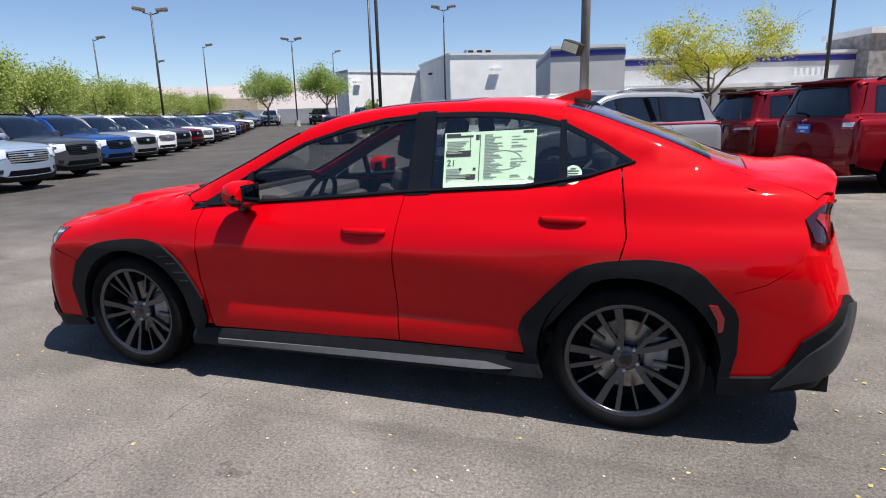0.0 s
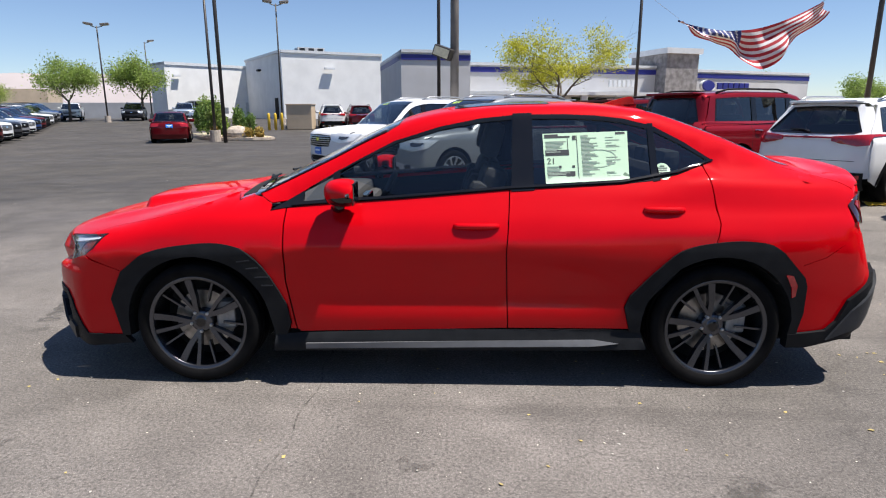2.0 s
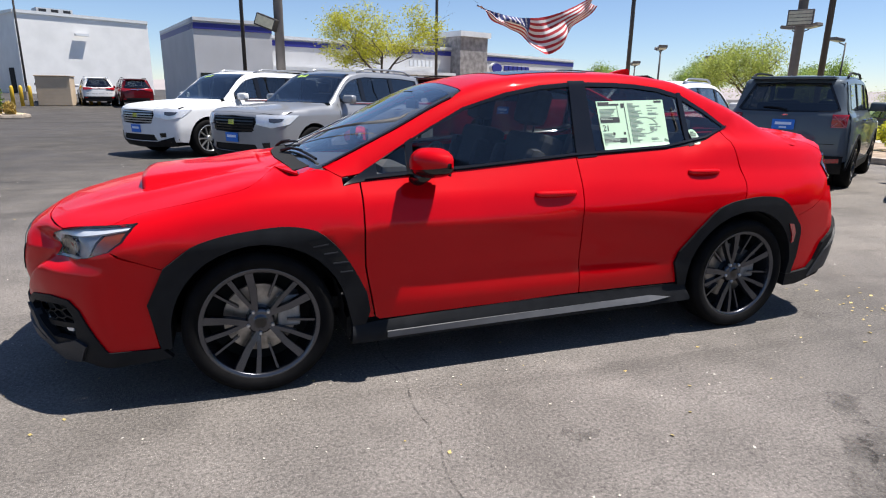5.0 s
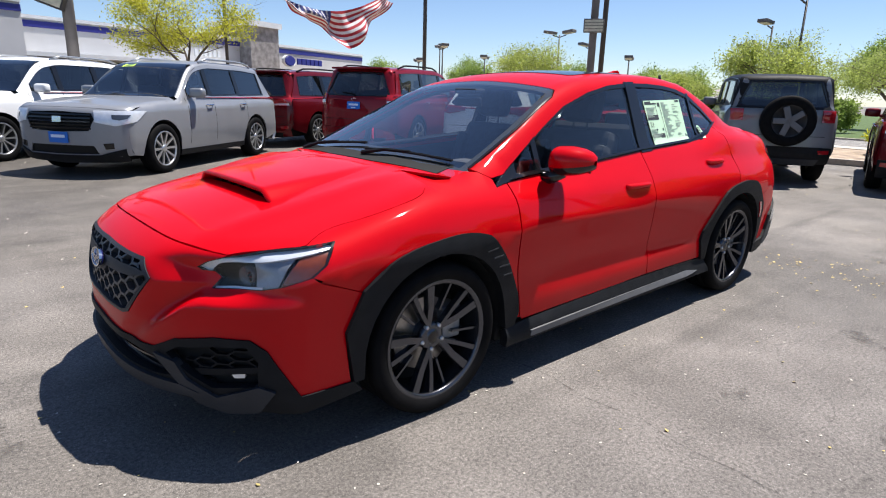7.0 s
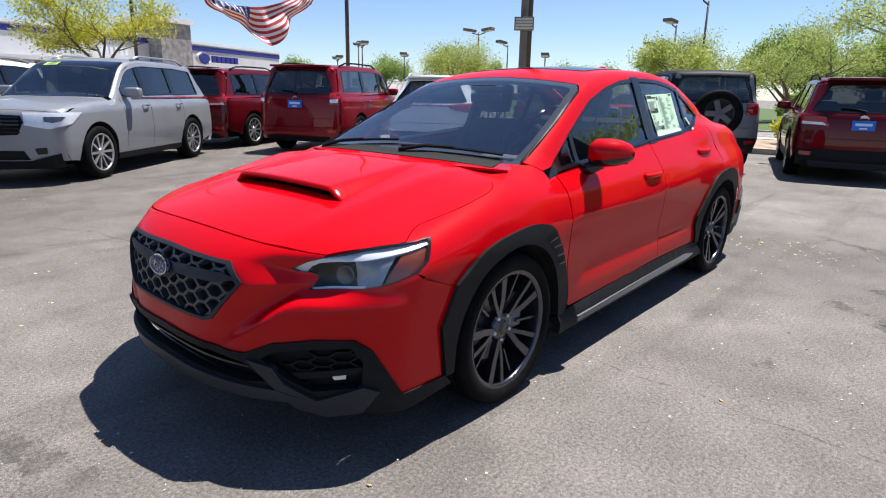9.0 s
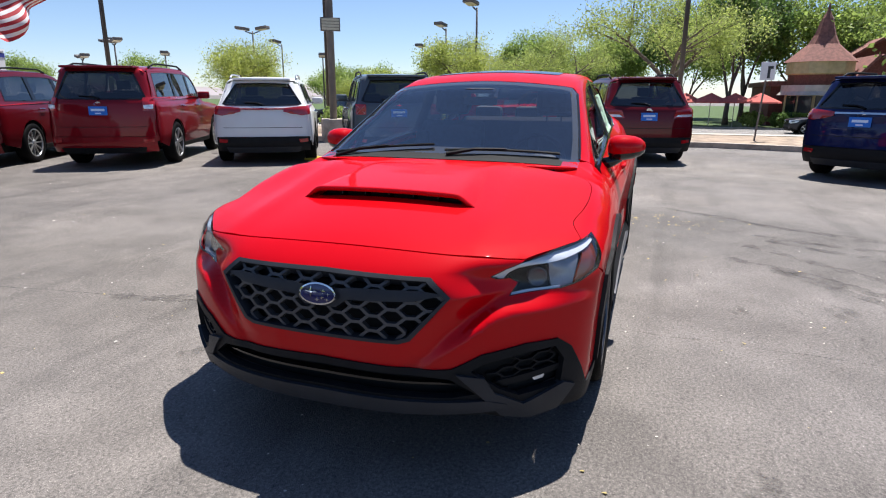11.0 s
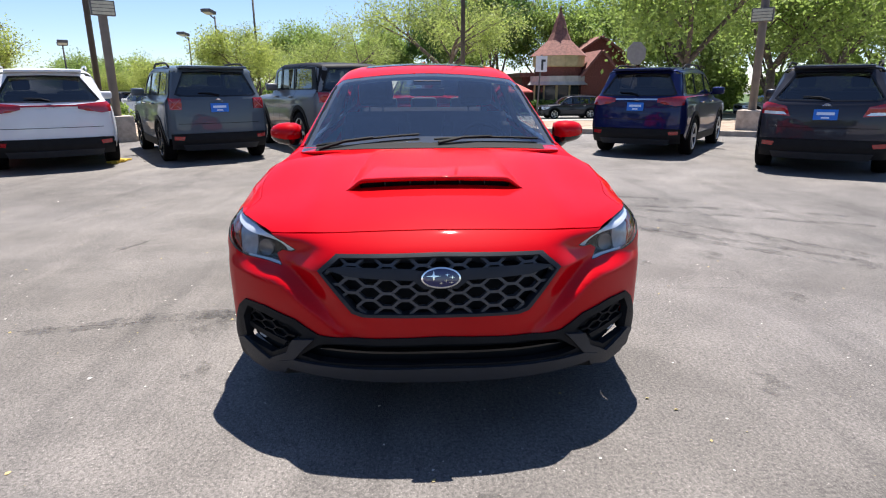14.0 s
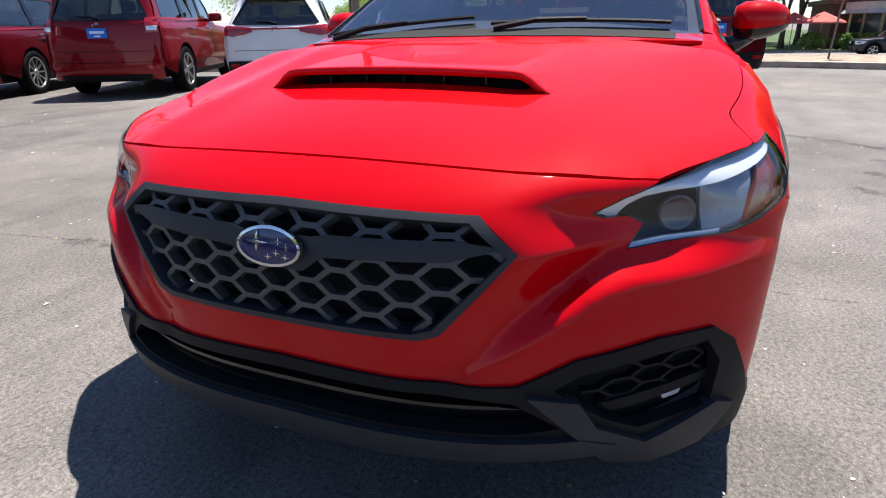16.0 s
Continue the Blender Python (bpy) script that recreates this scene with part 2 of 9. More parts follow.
class Shell:
    """A car's outer skin, as a field that is negative inside; panels are cut from it by outlines."""

    def __init__(self, field, reach=None):
        self.field, self.reach = field, reach

    def lift(self, base, d):
        """From points base, moved along the unit vector d from outside inwards until they meet the skin."""
        base = np.asarray(base, float)
        far = 1.2 * abs(d[1]) + 2.7 * abs(d[0]) + 1.9 * abs(d[2]) if self.reach is None else self.reach
        ts = np.linspace(far, -0.4, 40)
        inside_at = np.full(len(base), len(ts) - 1)
        found = np.zeros(len(base), bool)
        for i, t in enumerate(ts):
            f = self.field(base + t * d) < 0
            fresh = f & ~found
            inside_at[fresh] = i
            found |= f
        lo = ts[inside_at]
        hi = ts[np.maximum(inside_at - 1, 0)]
        for _ in range(16):
            mid = (lo + hi) / 2
            f = self.field(base + mid[:, None] * d) < 0
            lo, hi = np.where(f, mid, lo), np.where(f, hi, mid)
        return base + ((lo + hi) / 2)[:, None] * d

    def normal(self, p, e=0.004):
        g = np.stack([self.field(p + v) - self.field(p - v) for v in np.eye(3) * e], 1)
        return g / np.maximum(np.linalg.norm(g, axis=1), 1e-9)[:, None]

    def side(self, pts, s=-1):
        return list(self.lift([(x, 0, z) for x, z in pts], np.array([0, s, 0])))

    def front(self, pts, s=-1):
        return list(self.lift([(0, y, z) for y, z in pts], np.array([s, 0, 0])))

    def top(self, pts):
        return list(self.lift([(x, y, 0) for x, y in pts], np.array([0, 0, 1.0])))

    def panel(self, name, d, outline, material, parent, holes=(), step=0.06, off=0.0, thick=0.012, label="", flip=False, shadow=True, bend=None):
        """A sheet cut from the skin: outline and holes are points in space, seen along d."""
        d = np.array(d, float)
        d /= np.linalg.norm(d)
        e1 = np.cross((0, 0, 1.0), d) if abs(d[2]) < 0.9 else np.array([1.0, 0, 0])
        e1 -= d * np.dot(e1, d)
        e1 /= np.linalg.norm(e1)
        e2 = np.cross(d, e1)
        flat = lambda pts: np.array([[np.dot(p, e1), np.dot(p, e2)] for p in pts])
        rings = [dense(flat(outline), step * 0.6)] + [dense(flat(h), step * 0.6) for h in holes]
        lo, hi = rings[0].min(0), rings[0].max(0)
        gx, gy = np.meshgrid(np.arange(lo[0], hi[0], step), np.arange(lo[1], hi[1], step))
        grid = np.stack([gx.ravel(), gy.ravel()], 1)
        grid += ((np.arange(len(grid)) * 0.61803) % 1 - 0.5)[:, None] * step * 0.05
        keep = inside(rings[0], grid)
        for h in rings[1:]:
            keep &= ~inside(h, grid)
        grid = grid[keep]
        if len(grid):
            edge = np.concatenate(rings)
            near = np.concatenate([np.min(((grid[k:k + 400, None, :] - edge[None]) ** 2).sum(2), 1) for k in range(0, len(grid), 400)])
            grid = grid[near > (step * 0.4) ** 2]
        pts, edges, n = [], [], 0
        for r in rings:
            pts += [Vector(p) for p in r]
            edges += [(n + k, n + (k + 1) % len(r)) for k in range(len(r))]
            n += len(r)
        pts += [Vector(p) for p in grid]
        v2, _, tri, *_ = delaunay_2d_cdt(pts, edges, [], 0, 1e-6)
        v2 = np.array([tuple(v) for v in v2])
        tri = np.array([t for t in tri if len(t) == 3])
        mid = v2[tri].mean(1)
        ok = inside(rings[0], mid)
        for h in rings[1:]:
            ok &= ~inside(h, mid)
        tri = tri[ok]
        p = self.lift(v2[:, :1] * e1 + v2[:, 1:] * e2, d)
        nor = self.normal(p)
        if bend is not None:
            p = bend(p, nor)
        p = p + nor * off
        a = np.cross(p[tri[:, 1]] - p[tri[:, 0]], p[tri[:, 2]] - p[tri[:, 0]])
        wrong = np.sum(a * nor[tri].mean(1), 1) < 0
        tri[wrong] = tri[wrong][:, ::-1]
        if bend is not None:
            acc = np.zeros_like(p)
            a = np.cross(p[tri[:, 1]] - p[tri[:, 0]], p[tri[:, 2]] - p[tri[:, 0]])
            for k in range(3):
                np.add.at(acc, tri[:, k], a)
            nor = acc / np.maximum(np.linalg.norm(acc, axis=1), 1e-12)[:, None]
        verts, faces, nors = list(p), [tuple(t) for t in tri], list(nor)
        if thick:
            seen = {}
            for t in faces:
                for k in range(3):
                    seen[(t[k], t[(k + 1) % 3])] = 1
            rim = [(a, b) for a, b in seen if (b, a) not in seen]
            for a, b in rim:
                i = len(verts)
                q = [p[a], p[b], p[b] - nor[b] * thick, p[a] - nor[a] * thick]
                verts += q
                w = np.cross(q[1] - q[0], q[3] - q[0])
                w = -w / max(np.linalg.norm(w), 1e-12)
                nors += [w] * 4
                faces.append((i + 3, i + 2, i + 1, i))
        used = sorted({i for f in faces for i in f})
        remap = {o: k for k, o in enumerate(used)}
        ob = link_mesh(name, [verts[i] for i in used], [[remap[i] for i in f] for f in faces], material, parent, label, True, [nors[i] for i in used])
        ob.visible_shadow = shadow
        return ob


def mirror_y(pts):
    return [np.array((p[0], -p[1], p[2])) for p in pts]

# ---- ground ----
def ground_z(x, y):
    """The lot is level; it climbs gently to the far buildings and falls to the street."""
    u = min(max((y - 27) / 33, 0), 1)
    v = min(max((x - 13.5) / 26, 0), 1)
    return 0.75 * u * u * (3 - 2 * u) - 1.15 * v * v * (3 - 2 * v)


def asphalt(name, base, tone, dark, local_tone=False):
    """Weathered asphalt: stones, blotches, sealed and polished patches, fine cracks."""
    m = bpy.data.materials.new(name)
    m.use_nodes = True
    nt = m.node_tree
    N, K = nt.nodes.new, nt.links.new
    b = nt.nodes["Principled BSDF"]
    co = N("ShaderNodeTexCoord")

    def noise_tex(scale, detail=4, rough=0.5, stretch=None):
        n = N("ShaderNodeTexNoise")
        n.inputs["Scale"].default_value, n.inputs["Detail"].default_value, n.inputs["Roughness"].default_value = scale, detail, rough
        if stretch:
            mp = N("ShaderNodeMapping")
            mp.inputs["Scale"].default_value = stretch[:3]
            mp.inputs["Rotation"].default_value = (0, 0, stretch[3])
            K(co.outputs["Object"], mp.inputs[0])
            K(mp.outputs[0], n.inputs["Vector"])
        else:
            K(co.outputs["Object"], n.inputs["Vector"])
        return n.outputs[0]

    def ramp(v, lo, hi, a, c):
        r = N("ShaderNodeMapRange")
        for k, q in zip(("From Min", "From Max", "To Min", "To Max"), (lo, hi, a, c)):
            r.inputs[k].default_value = q
        K(v, r.inputs["Value"])
        return r.outputs[0]

    def times(a, c):
        q = N("ShaderNodeMath")
        q.operation = "MULTIPLY"
        K(a, q.inputs[0])
        K(c, q.inputs[1])
        return q.outputs[0]
    v = times(ramp(noise_tex(0.35, 5, 0.6), 0.3, 0.7, 1 - dark, 1 + dark), ramp(noise_tex(1.7, 6, 0.65), 0.3, 0.7, 0.74, 1.24))
    v = times(v, ramp(noise_tex(70, 4, 0.8), 0.3, 0.7, 0.32, 1.68))
    v = times(v, ramp(noise_tex(210, 2, 0.6), 0.60, 0.72, 1.0, 2.7))
    v = times(v, ramp(noise_tex(26, 3, 0.6), 0.60, 0.70, 1.0, 0.72))
    v = times(v, ramp(noise_tex(1.1, 5, 0.6, (0.25, 2.2, 1, 0.35)), 0.54, 0.72, 1.0, 0.64))
    if local_tone:
        # asphalt darker towards the far left: weaker sun sheen painted into the colour
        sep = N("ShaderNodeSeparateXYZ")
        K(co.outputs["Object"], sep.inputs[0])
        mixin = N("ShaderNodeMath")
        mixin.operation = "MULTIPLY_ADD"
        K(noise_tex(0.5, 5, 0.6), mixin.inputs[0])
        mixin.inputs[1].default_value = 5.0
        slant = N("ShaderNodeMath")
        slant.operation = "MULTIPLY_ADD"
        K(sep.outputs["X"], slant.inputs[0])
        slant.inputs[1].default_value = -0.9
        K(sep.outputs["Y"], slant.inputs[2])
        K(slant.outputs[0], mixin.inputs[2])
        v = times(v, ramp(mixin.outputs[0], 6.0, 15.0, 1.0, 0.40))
        # a darker round place with a frayed edge, off the sedan's tail
        away = N("ShaderNodeVectorMath")
        away.operation = "DISTANCE"
        away.inputs[1].default_value = (2.3, -1.3, 0.0)
        K(co.outputs["Object"], away.inputs[0])
        frayed = N("ShaderNodeMath")
        frayed.operation = "MULTIPLY_ADD"
        K(noise_tex(1.3, 5, 0.65), frayed.inputs[0])
        frayed.inputs[1].default_value = 1.4
        K(away.outputs["Value"], frayed.inputs[2])
        v = times(v, ramp(frayed.outputs[0], 1.3, 2.7, 0.70, 1.0))
    w = N("ShaderNodeTexVoronoi")
    w.feature = "DISTANCE_TO_EDGE"
    w.inputs["Scale"].default_value = 0.22
    dist = N("ShaderNodeMix")
    dist.data_type = "RGBA"
    dist.blend_type = "ADD"
    nz = N("ShaderNodeTexNoise")
    nz.inputs["Scale"].default_value, nz.inputs["Detail"].default_value = 1.4, 6
    K(co.outputs["Object"], nz.inputs["Vector"])
    dist.inputs["Factor"].default_value = 0.9
    K(co.outputs["Object"], dist.inputs["A"])
    K(nz.outputs["Color"], dist.inputs["B"])
    K(dist.outputs["Result"], w.inputs["Vector"])
    v = times(v, ramp(w.outputs["Distance"], 0.0004, 0.0016, 0.78, 1.0))
    mx = N("ShaderNodeMix")
    mx.data_type = "RGBA"
    mx.inputs["A"].default_value = (*[c * 0.001 for c in base], 1)
    sc = N("ShaderNodeVectorMath")
    sc.operation = "SCALE"
    sc.inputs[0].default_value = base
    K(v, sc.inputs["Scale"])
    tint = N("ShaderNodeMix")
    tint.data_type = "RGBA"
    tint.blend_type = "MULTIPLY"
    tint.inputs["B"].default_value = (*tone, 1)
    K(sc.outputs[0], tint.inputs["A"])
    K(ramp(noise_tex(0.12, 3), 0.4, 0.62, 0.0, 1.0), tint.inputs["Factor"])
    nt.nodes.remove(mx)
    K(tint.outputs["Result"], b.inputs["Base Color"])
    K(ramp(noise_tex(0.8, 4), 0.3, 0.7, 0.84, 0.62), b.inputs["Roughness"])
    b.inputs["Specular IOR Level"].default_value = 0.38
    bp = N("ShaderNodeBump")
    bp.inputs["Strength"].default_value, bp.inputs["Distance"].default_value = 0.75, 0.007
    K(noise_tex(140, 3, 0.7), bp.inputs["Height"])
    K(bp.outputs[0], b.inputs["Normal"])
    return m


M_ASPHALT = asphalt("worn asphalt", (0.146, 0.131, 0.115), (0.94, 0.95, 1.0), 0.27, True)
M_ROAD = asphalt("street asphalt", (0.19, 0.178, 0.166), (0.95, 0.97, 1.0), 0.08)
M_KERB = mat("concrete kerb", (0.42, 0.36, 0.30), 0.85, vary=0.22, scale=6, bump=0.3, bscale=60)
M_GRAVEL = mat("tan gravel", (0.56, 0.47, 0.32), 0.95, vary=0.3, scale=26, bump=0.8, bscale=40)
M_DIRT = mat("dry dirt and bark", (0.30, 0.23, 0.17), 0.95, vary=0.35, scale=3, bump=0.6, bscale=30)
M_WALK = mat("pale concrete walk", (0.48, 0.43, 0.37), 0.85, vary=0.1, scale=2, bump=0.2, bscale=80)
M_GRASS = mat("dry green grass", (0.06, 0.10, 0.025), 0.95, vary=0.4, scale=8, bump=0.6, bscale=50)
g = bmesh.new()
xs = sorted(set([-400, -200, -120, -80, -50] + list(range(-30, 60, 3)) + [70, 90, 130, 200, 400]))
ys = sorted(set([-400, -200, -100, -50] + list(range(-30, 75, 3)) + [80, 100, 130, 200, 400]))
gv = {(x, y): g.verts.new((x, y, ground_z(x, y))) for x in xs for y in ys}
for a, b in zip(xs, xs[1:]):
    for c, d in zip(ys, ys[1:]):
        g.faces.new((gv[a, c], gv[b, c], gv[b, d], gv[a, d]))
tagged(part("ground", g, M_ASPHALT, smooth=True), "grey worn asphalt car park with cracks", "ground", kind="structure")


def strip(name, left, right, material, label, dz, category="ground"):
    """A sheet laid on the ground between two lines."""
    bm = bmesh.new()
    rows = []
    for (xa, ya), (xb, yb) in zip(left, right):
        n = 8
        rows.append([bm.verts.new((xa + (xb - xa) * k / n, ya + (yb - ya) * k / n, ground_z(xa + (xb - xa) * k / n, ya + (yb - ya) * k / n) + dz)) for k in range(n + 1)])
    for r0, r1 in zip(rows, rows[1:]):
        for k in range(len(r0) - 1):
            bm.faces.new((r0[k], r0[k + 1], r1[k + 1], r1[k]))
    bmesh.ops.recalc_face_normals(bm, faces=bm.faces)
    return tagged(part(name, bm, material, smooth=True), label, category, kind="structure")


KERB = [(-2, 34), (3.5, 24), (6.8, 15.5), (9.2, 11.3), (10.7, 8.3), (11.6, 5), (12.3, 1.5), (12.6, -2.5), (11.9, -5), (10.6, -8.5), (8.8, -12), (6, -17), (2, -26), (-2, -45)]


def fine_line(pts, n=6):
    out = []
    for (x0, y0), (x1, y1) in zip(pts, pts[1:]):
        out += [(x0 + (x1 - x0) * k / n, y0 + (y1 - y0) * k / n) for k in range(n)]
    return out + [pts[-1]]


KL = fine_line(KERB)
strip("planting_strip", KL, [(max(21.5, x + 2), y) for x, y in KL], M_DIRT, "tan dirt planting strip beyond the kerb", 0.10)
LONG = [(0, y) for y in range(-160, 181, 10)]
strip("pavement", [(17.5, y) for _, y in LONG], [(22.0, y) for _, y in LONG], M_WALK, "pale concrete pavement along the street", 0.115)
strip("road", [(22.4, y) for _, y in LONG], [(45, y) for _, y in LONG], M_ROAD, "sunlit grey street beyond the car park", 0.02, "road")
strip("verge", [(45.4, y) for _, y in LONG], [(140, y) for _, y in LONG], M_GRASS, "green verge across the street", 0.10)


def kerb_run(pts, w, h, label):
    """Kerb stones laid end to end."""
    root = tagged(new("kerb"), label, "kerb", kind="structure")
    for (x0, y0), (x1, y1) in zip(pts, pts[1:]):
        n = max(1, round(math.hypot(x1 - x0, y1 - y0) / 1.5))
        for k in range(n):
            a = Vector((x0 + (x1 - x0) * k / n, y0 + (y1 - y0) * k / n, 0))
            b = Vector((x0 + (x1 - x0) * (k + 1) / n, y0 + (y1 - y0) * (k + 1) / n, 0))
            L = (b - a).length
            bm = bmesh.new()
            add_box(bm, 0.004, L + 0.02, -w / 2, w / 2, -0.05, h, 0.02)
            ang = math.atan2(b.y - a.y, b.x - a.x)
            ob = part("kerb_stone", bm, M_KERB, root)
            ob.matrix_local = Matrix.Translation((a.x, a.y, ground_z(a.x, a.y))) @ Matrix.Rotation(ang, 4, "Z")
    return root


kerb_run(KERB[1:13], 0.16, 0.135, "weathered concrete kerb along the planting strip")
kerb_run([(45.2, y) for y in range(-60, 61, 6)], 0.3, 0.14, "pale concrete kerb across the street")

# ---- the red sedan ----
def ease(v):
    v = np.clip(v, 0, 1)
    return v * v * (3 - 2 * v)


def nose_hollow(y, z):
    """How far the skin lies back round the headlamp and in the channel beside the grille; the bumper steps forward below it."""
    h = smax(-0.627 * (y - 0.415) + 0.779 * (z - 0.455), z - 0.602, 0.03)
    ledge = ease((h + 0.020) / 0.062) * (0.25 + 0.75 * ease((z - 0.45) / 0.16))
    grille_edge = np.interp(z, (0.45, 0.49, 0.65, 0.72), (0.24, 0.30, 0.445, 0.385))
    return 0.074 * ledge * ease((y - grille_edge) / 0.16) * (1 - 0.9 * ease((z - 0.68) / 0.09)) * (1 - 0.75 * ease((y - 0.66) / 0.17))


def hero_field(p):
    x, y, z = p[:, 0], np.abs(p[:, 1]), p[:, 2]
    dz = z - 0.475
    tuck = 0.020 * np.exp(-(dz / np.where(dz < 0, 0.062, 0.16)) ** 2) * np.exp(-((x - 0.03) / 0.84) ** 6)
    w = H_WIDTH(x) - H_INSET(z) + 0.006 * np.exp(-((z - 0.76 - 0.045 * x) / 0.035) ** 2) - tuck
    body = smax(y - w, z - (H_TOP(x) - H_CROWN(x) * y * y), 0.10)
    body = smax(body, H_NOSE(z) + 0.59 * y ** 2.75 + nose_hollow(y, z) - x, 0.05)
    body = smax(body, x - (H_TAIL(z) - 0.30 * y ** 2.5), 0.06)
    cabin = smax(y - (H_CABIN(x) - 0.40 * (z - 0.93)), z - (H_ROOF(x) - 0.11 * y * y), 0.075)
    cabin = np.maximum(cabin, 0.84 - z)
    return smin(body, cabin, 0.05)


H_TOP = pch((-2.5, 0.66), (-2.33, 0.73), (-2.2, 0.792), (-2.0, 0.845), (-1.8, 0.885), (-1.5, 0.935), (-1.2, 0.978), (-1.0, 0.985), (-0.9, 0.97), (-0.3, 1.0), (0.3, 1.045), (0.9, 1.078), (1.3, 1.14), (1.7, 1.135), (1.9, 1.125), (2.1, 1.105), (2.3, 1.09))
H_CROWN = pch((-2.4, 0.10), (-2.1, 0.12), (-1.78, 0.11), (-1.3, 0.05), (-1.0, 0.06), (1.3, 0.06), (1.8, 0.10), (2.3, 0.12))
H_WIDTH = pch((-2.3, 0.87), (-2.0, 0.885), (-1.7, 0.898), (-1.3, 0.905), (-0.8, 0.888), (0.0, 0.885), (0.8, 0.89), (1.3, 0.908), (1.75, 0.89), (2.0, 0.855), (2.3, 0.80))
H_INSET = pch((0.1, 0.04), (0.2, 0.026), (0.3, 0.018), (0.45, 0.010), (0.6, 0.003), (0.72, 0.0), (0.80, 0.014), (0.86, 0.038), (0.95, 0.095), (1.1, 0.15), (1.3, 0.25))
H_NOSE = pch((0.1, -2.30), (0.2, -2.34), (0.28, -2.365), (0.40, -2.375), (0.5, -2.375), (0.64, -2.362), (0.72, -2.33), (0.79, -2.25), (0.9, -2.0))
H_TAIL = pch((0.15, 2.12), (0.25, 2.22), (0.4, 2.29), (0.55, 2.305), (0.65, 2.28), (0.8, 2.23), (0.95, 2.20), (1.05, 2.21), (1.12, 2.20))
H_CABIN = pch((-1.3, 0.72), (-0.9, 0.765), (0.0, 0.762), (0.9, 0.752), (1.4, 0.72), (1.9, 0.62), (2.2, 0.56))
H_ROOF = pch((-3.2, 0.0), (-1.3, 0.90), (-1.15, 0.985), (-1.0, 1.053), (-0.673, 1.205), (-0.338, 1.362), (-0.15, 1.415), (0.0, 1.440), (0.32, 1.463), (0.65, 1.467), (0.99, 1.440), (1.335, 1.335), (1.69, 1.19), (1.9, 1.095), (2.05, 0.98), (2.15, 0.75), (2.4, 0.3))

HS = Shell(hero_field)
S = lambda x, z: np.array((x, 0.0, z))
hero = thing("sedan", Matrix(), "bright red sports sedan with black wheel-arch cladding and gunmetal wheels", "car")


def both(name, d, outline, material, label="", holes=(), **kw):
    """A panel on the left flank and its twin on the right."""
    a = HS.panel(name, d, outline, material, hero, holes, label=label, **kw)
    b = HS.panel(name, (d[0], -d[1], d[2]), mirror_y(outline), material, hero, [mirror_y(h) for h in holes], label=label, **kw)
    return a, b


# outlines on the flank, as x and z
HOODCUT = [(-1.88, 0.789), (-1.85, 0.802), (-1.80, 0.818), (-1.63, 0.854), (-1.48, 0.886), (-1.36, 0.914), (-1.28, 0.948), (-1.22, 0.966)]
ARCH_F_OUT = [(-1.742, 0.262), (-1.778, 0.465), (-1.705, 0.614), (-1.569, 0.709), (-1.398, 0.748), (-1.228, 0.762), (-1.089, 0.738), (-1.008, 0.675), (-0.929, 0.564), (-0.863, 0.429), (-0.847, 0.338), (-0.87, 0.272)]
ARCH_R_OUT = [(0.905, 0.302), (0.87, 0.432), (0.894, 0.494), (1.0, 0.616), (1.133, 0.736), (1.245, 0.768), (1.416, 0.784), (1.548, 0.77), (1.626, 0.727), (1.745, 0.600), (1.762, 0.555), (1.765, 0.411), (1.755, 0.364), (1.745, 0.30)]
DLO = [(-0.944, 0.912), (-0.865, 0.926), (-0.713, 0.940), (-0.306, 0.966), (0.277, 1.012), (0.568, 1.027), (0.86, 1.043), (1.006, 1.058), (1.149, 1.090), (1.30, 1.140), (1.345, 1.155),
       (1.194, 1.250), (1.034, 1.332), (0.88, 1.370), (0.729, 1.386), (0.579, 1.392), (0.34, 1.391), (0.132, 1.371), (-0.076, 1.330), (-0.315, 1.257), (-0.495, 1.166), (-0.678, 1.066), (-0.863, 0.960)]
def through_pts(pts, n):
    """More points along a smooth curve through (x, z) pairs."""
    c = pch(*pts)
    return [(float(x), float(c(x))) for x in np.linspace(pts[0][0], pts[-1][0], n)]


HOODCUT = through_pts(HOODCUT, 22)
side = lambda pts: [S(x, z) for x, z in pts]


def arch(cx, r, a0, a1, n=22, cz=0.326):
    return [(cx + r * math.cos(radians(a)), cz + r * math.sin(radians(a))) for a in np.linspace(a0, a1, n)]


ARCH_F_OUT = ARCH_F_OUT[:2] + through_pts(ARCH_F_OUT[2:10], 24) + ARCH_F_OUT[10:]
ARCH_R_OUT = ARCH_R_OUT[:3] + through_pts(ARCH_R_OUT[3:9], 22) + ARCH_R_OUT[9:]
ARCH_F_IN = [(-1.70, 0.262)] + arch(-1.325, 0.375, 172, 12, 18, 0.322) + [(-0.93, 0.272)]
ARCH_R_IN = [(0.955, 0.302)] + arch(1.335, 0.378, 172, 8, 18, 0.330) + [(1.70, 0.30)]
LY = (0, -1, 0)
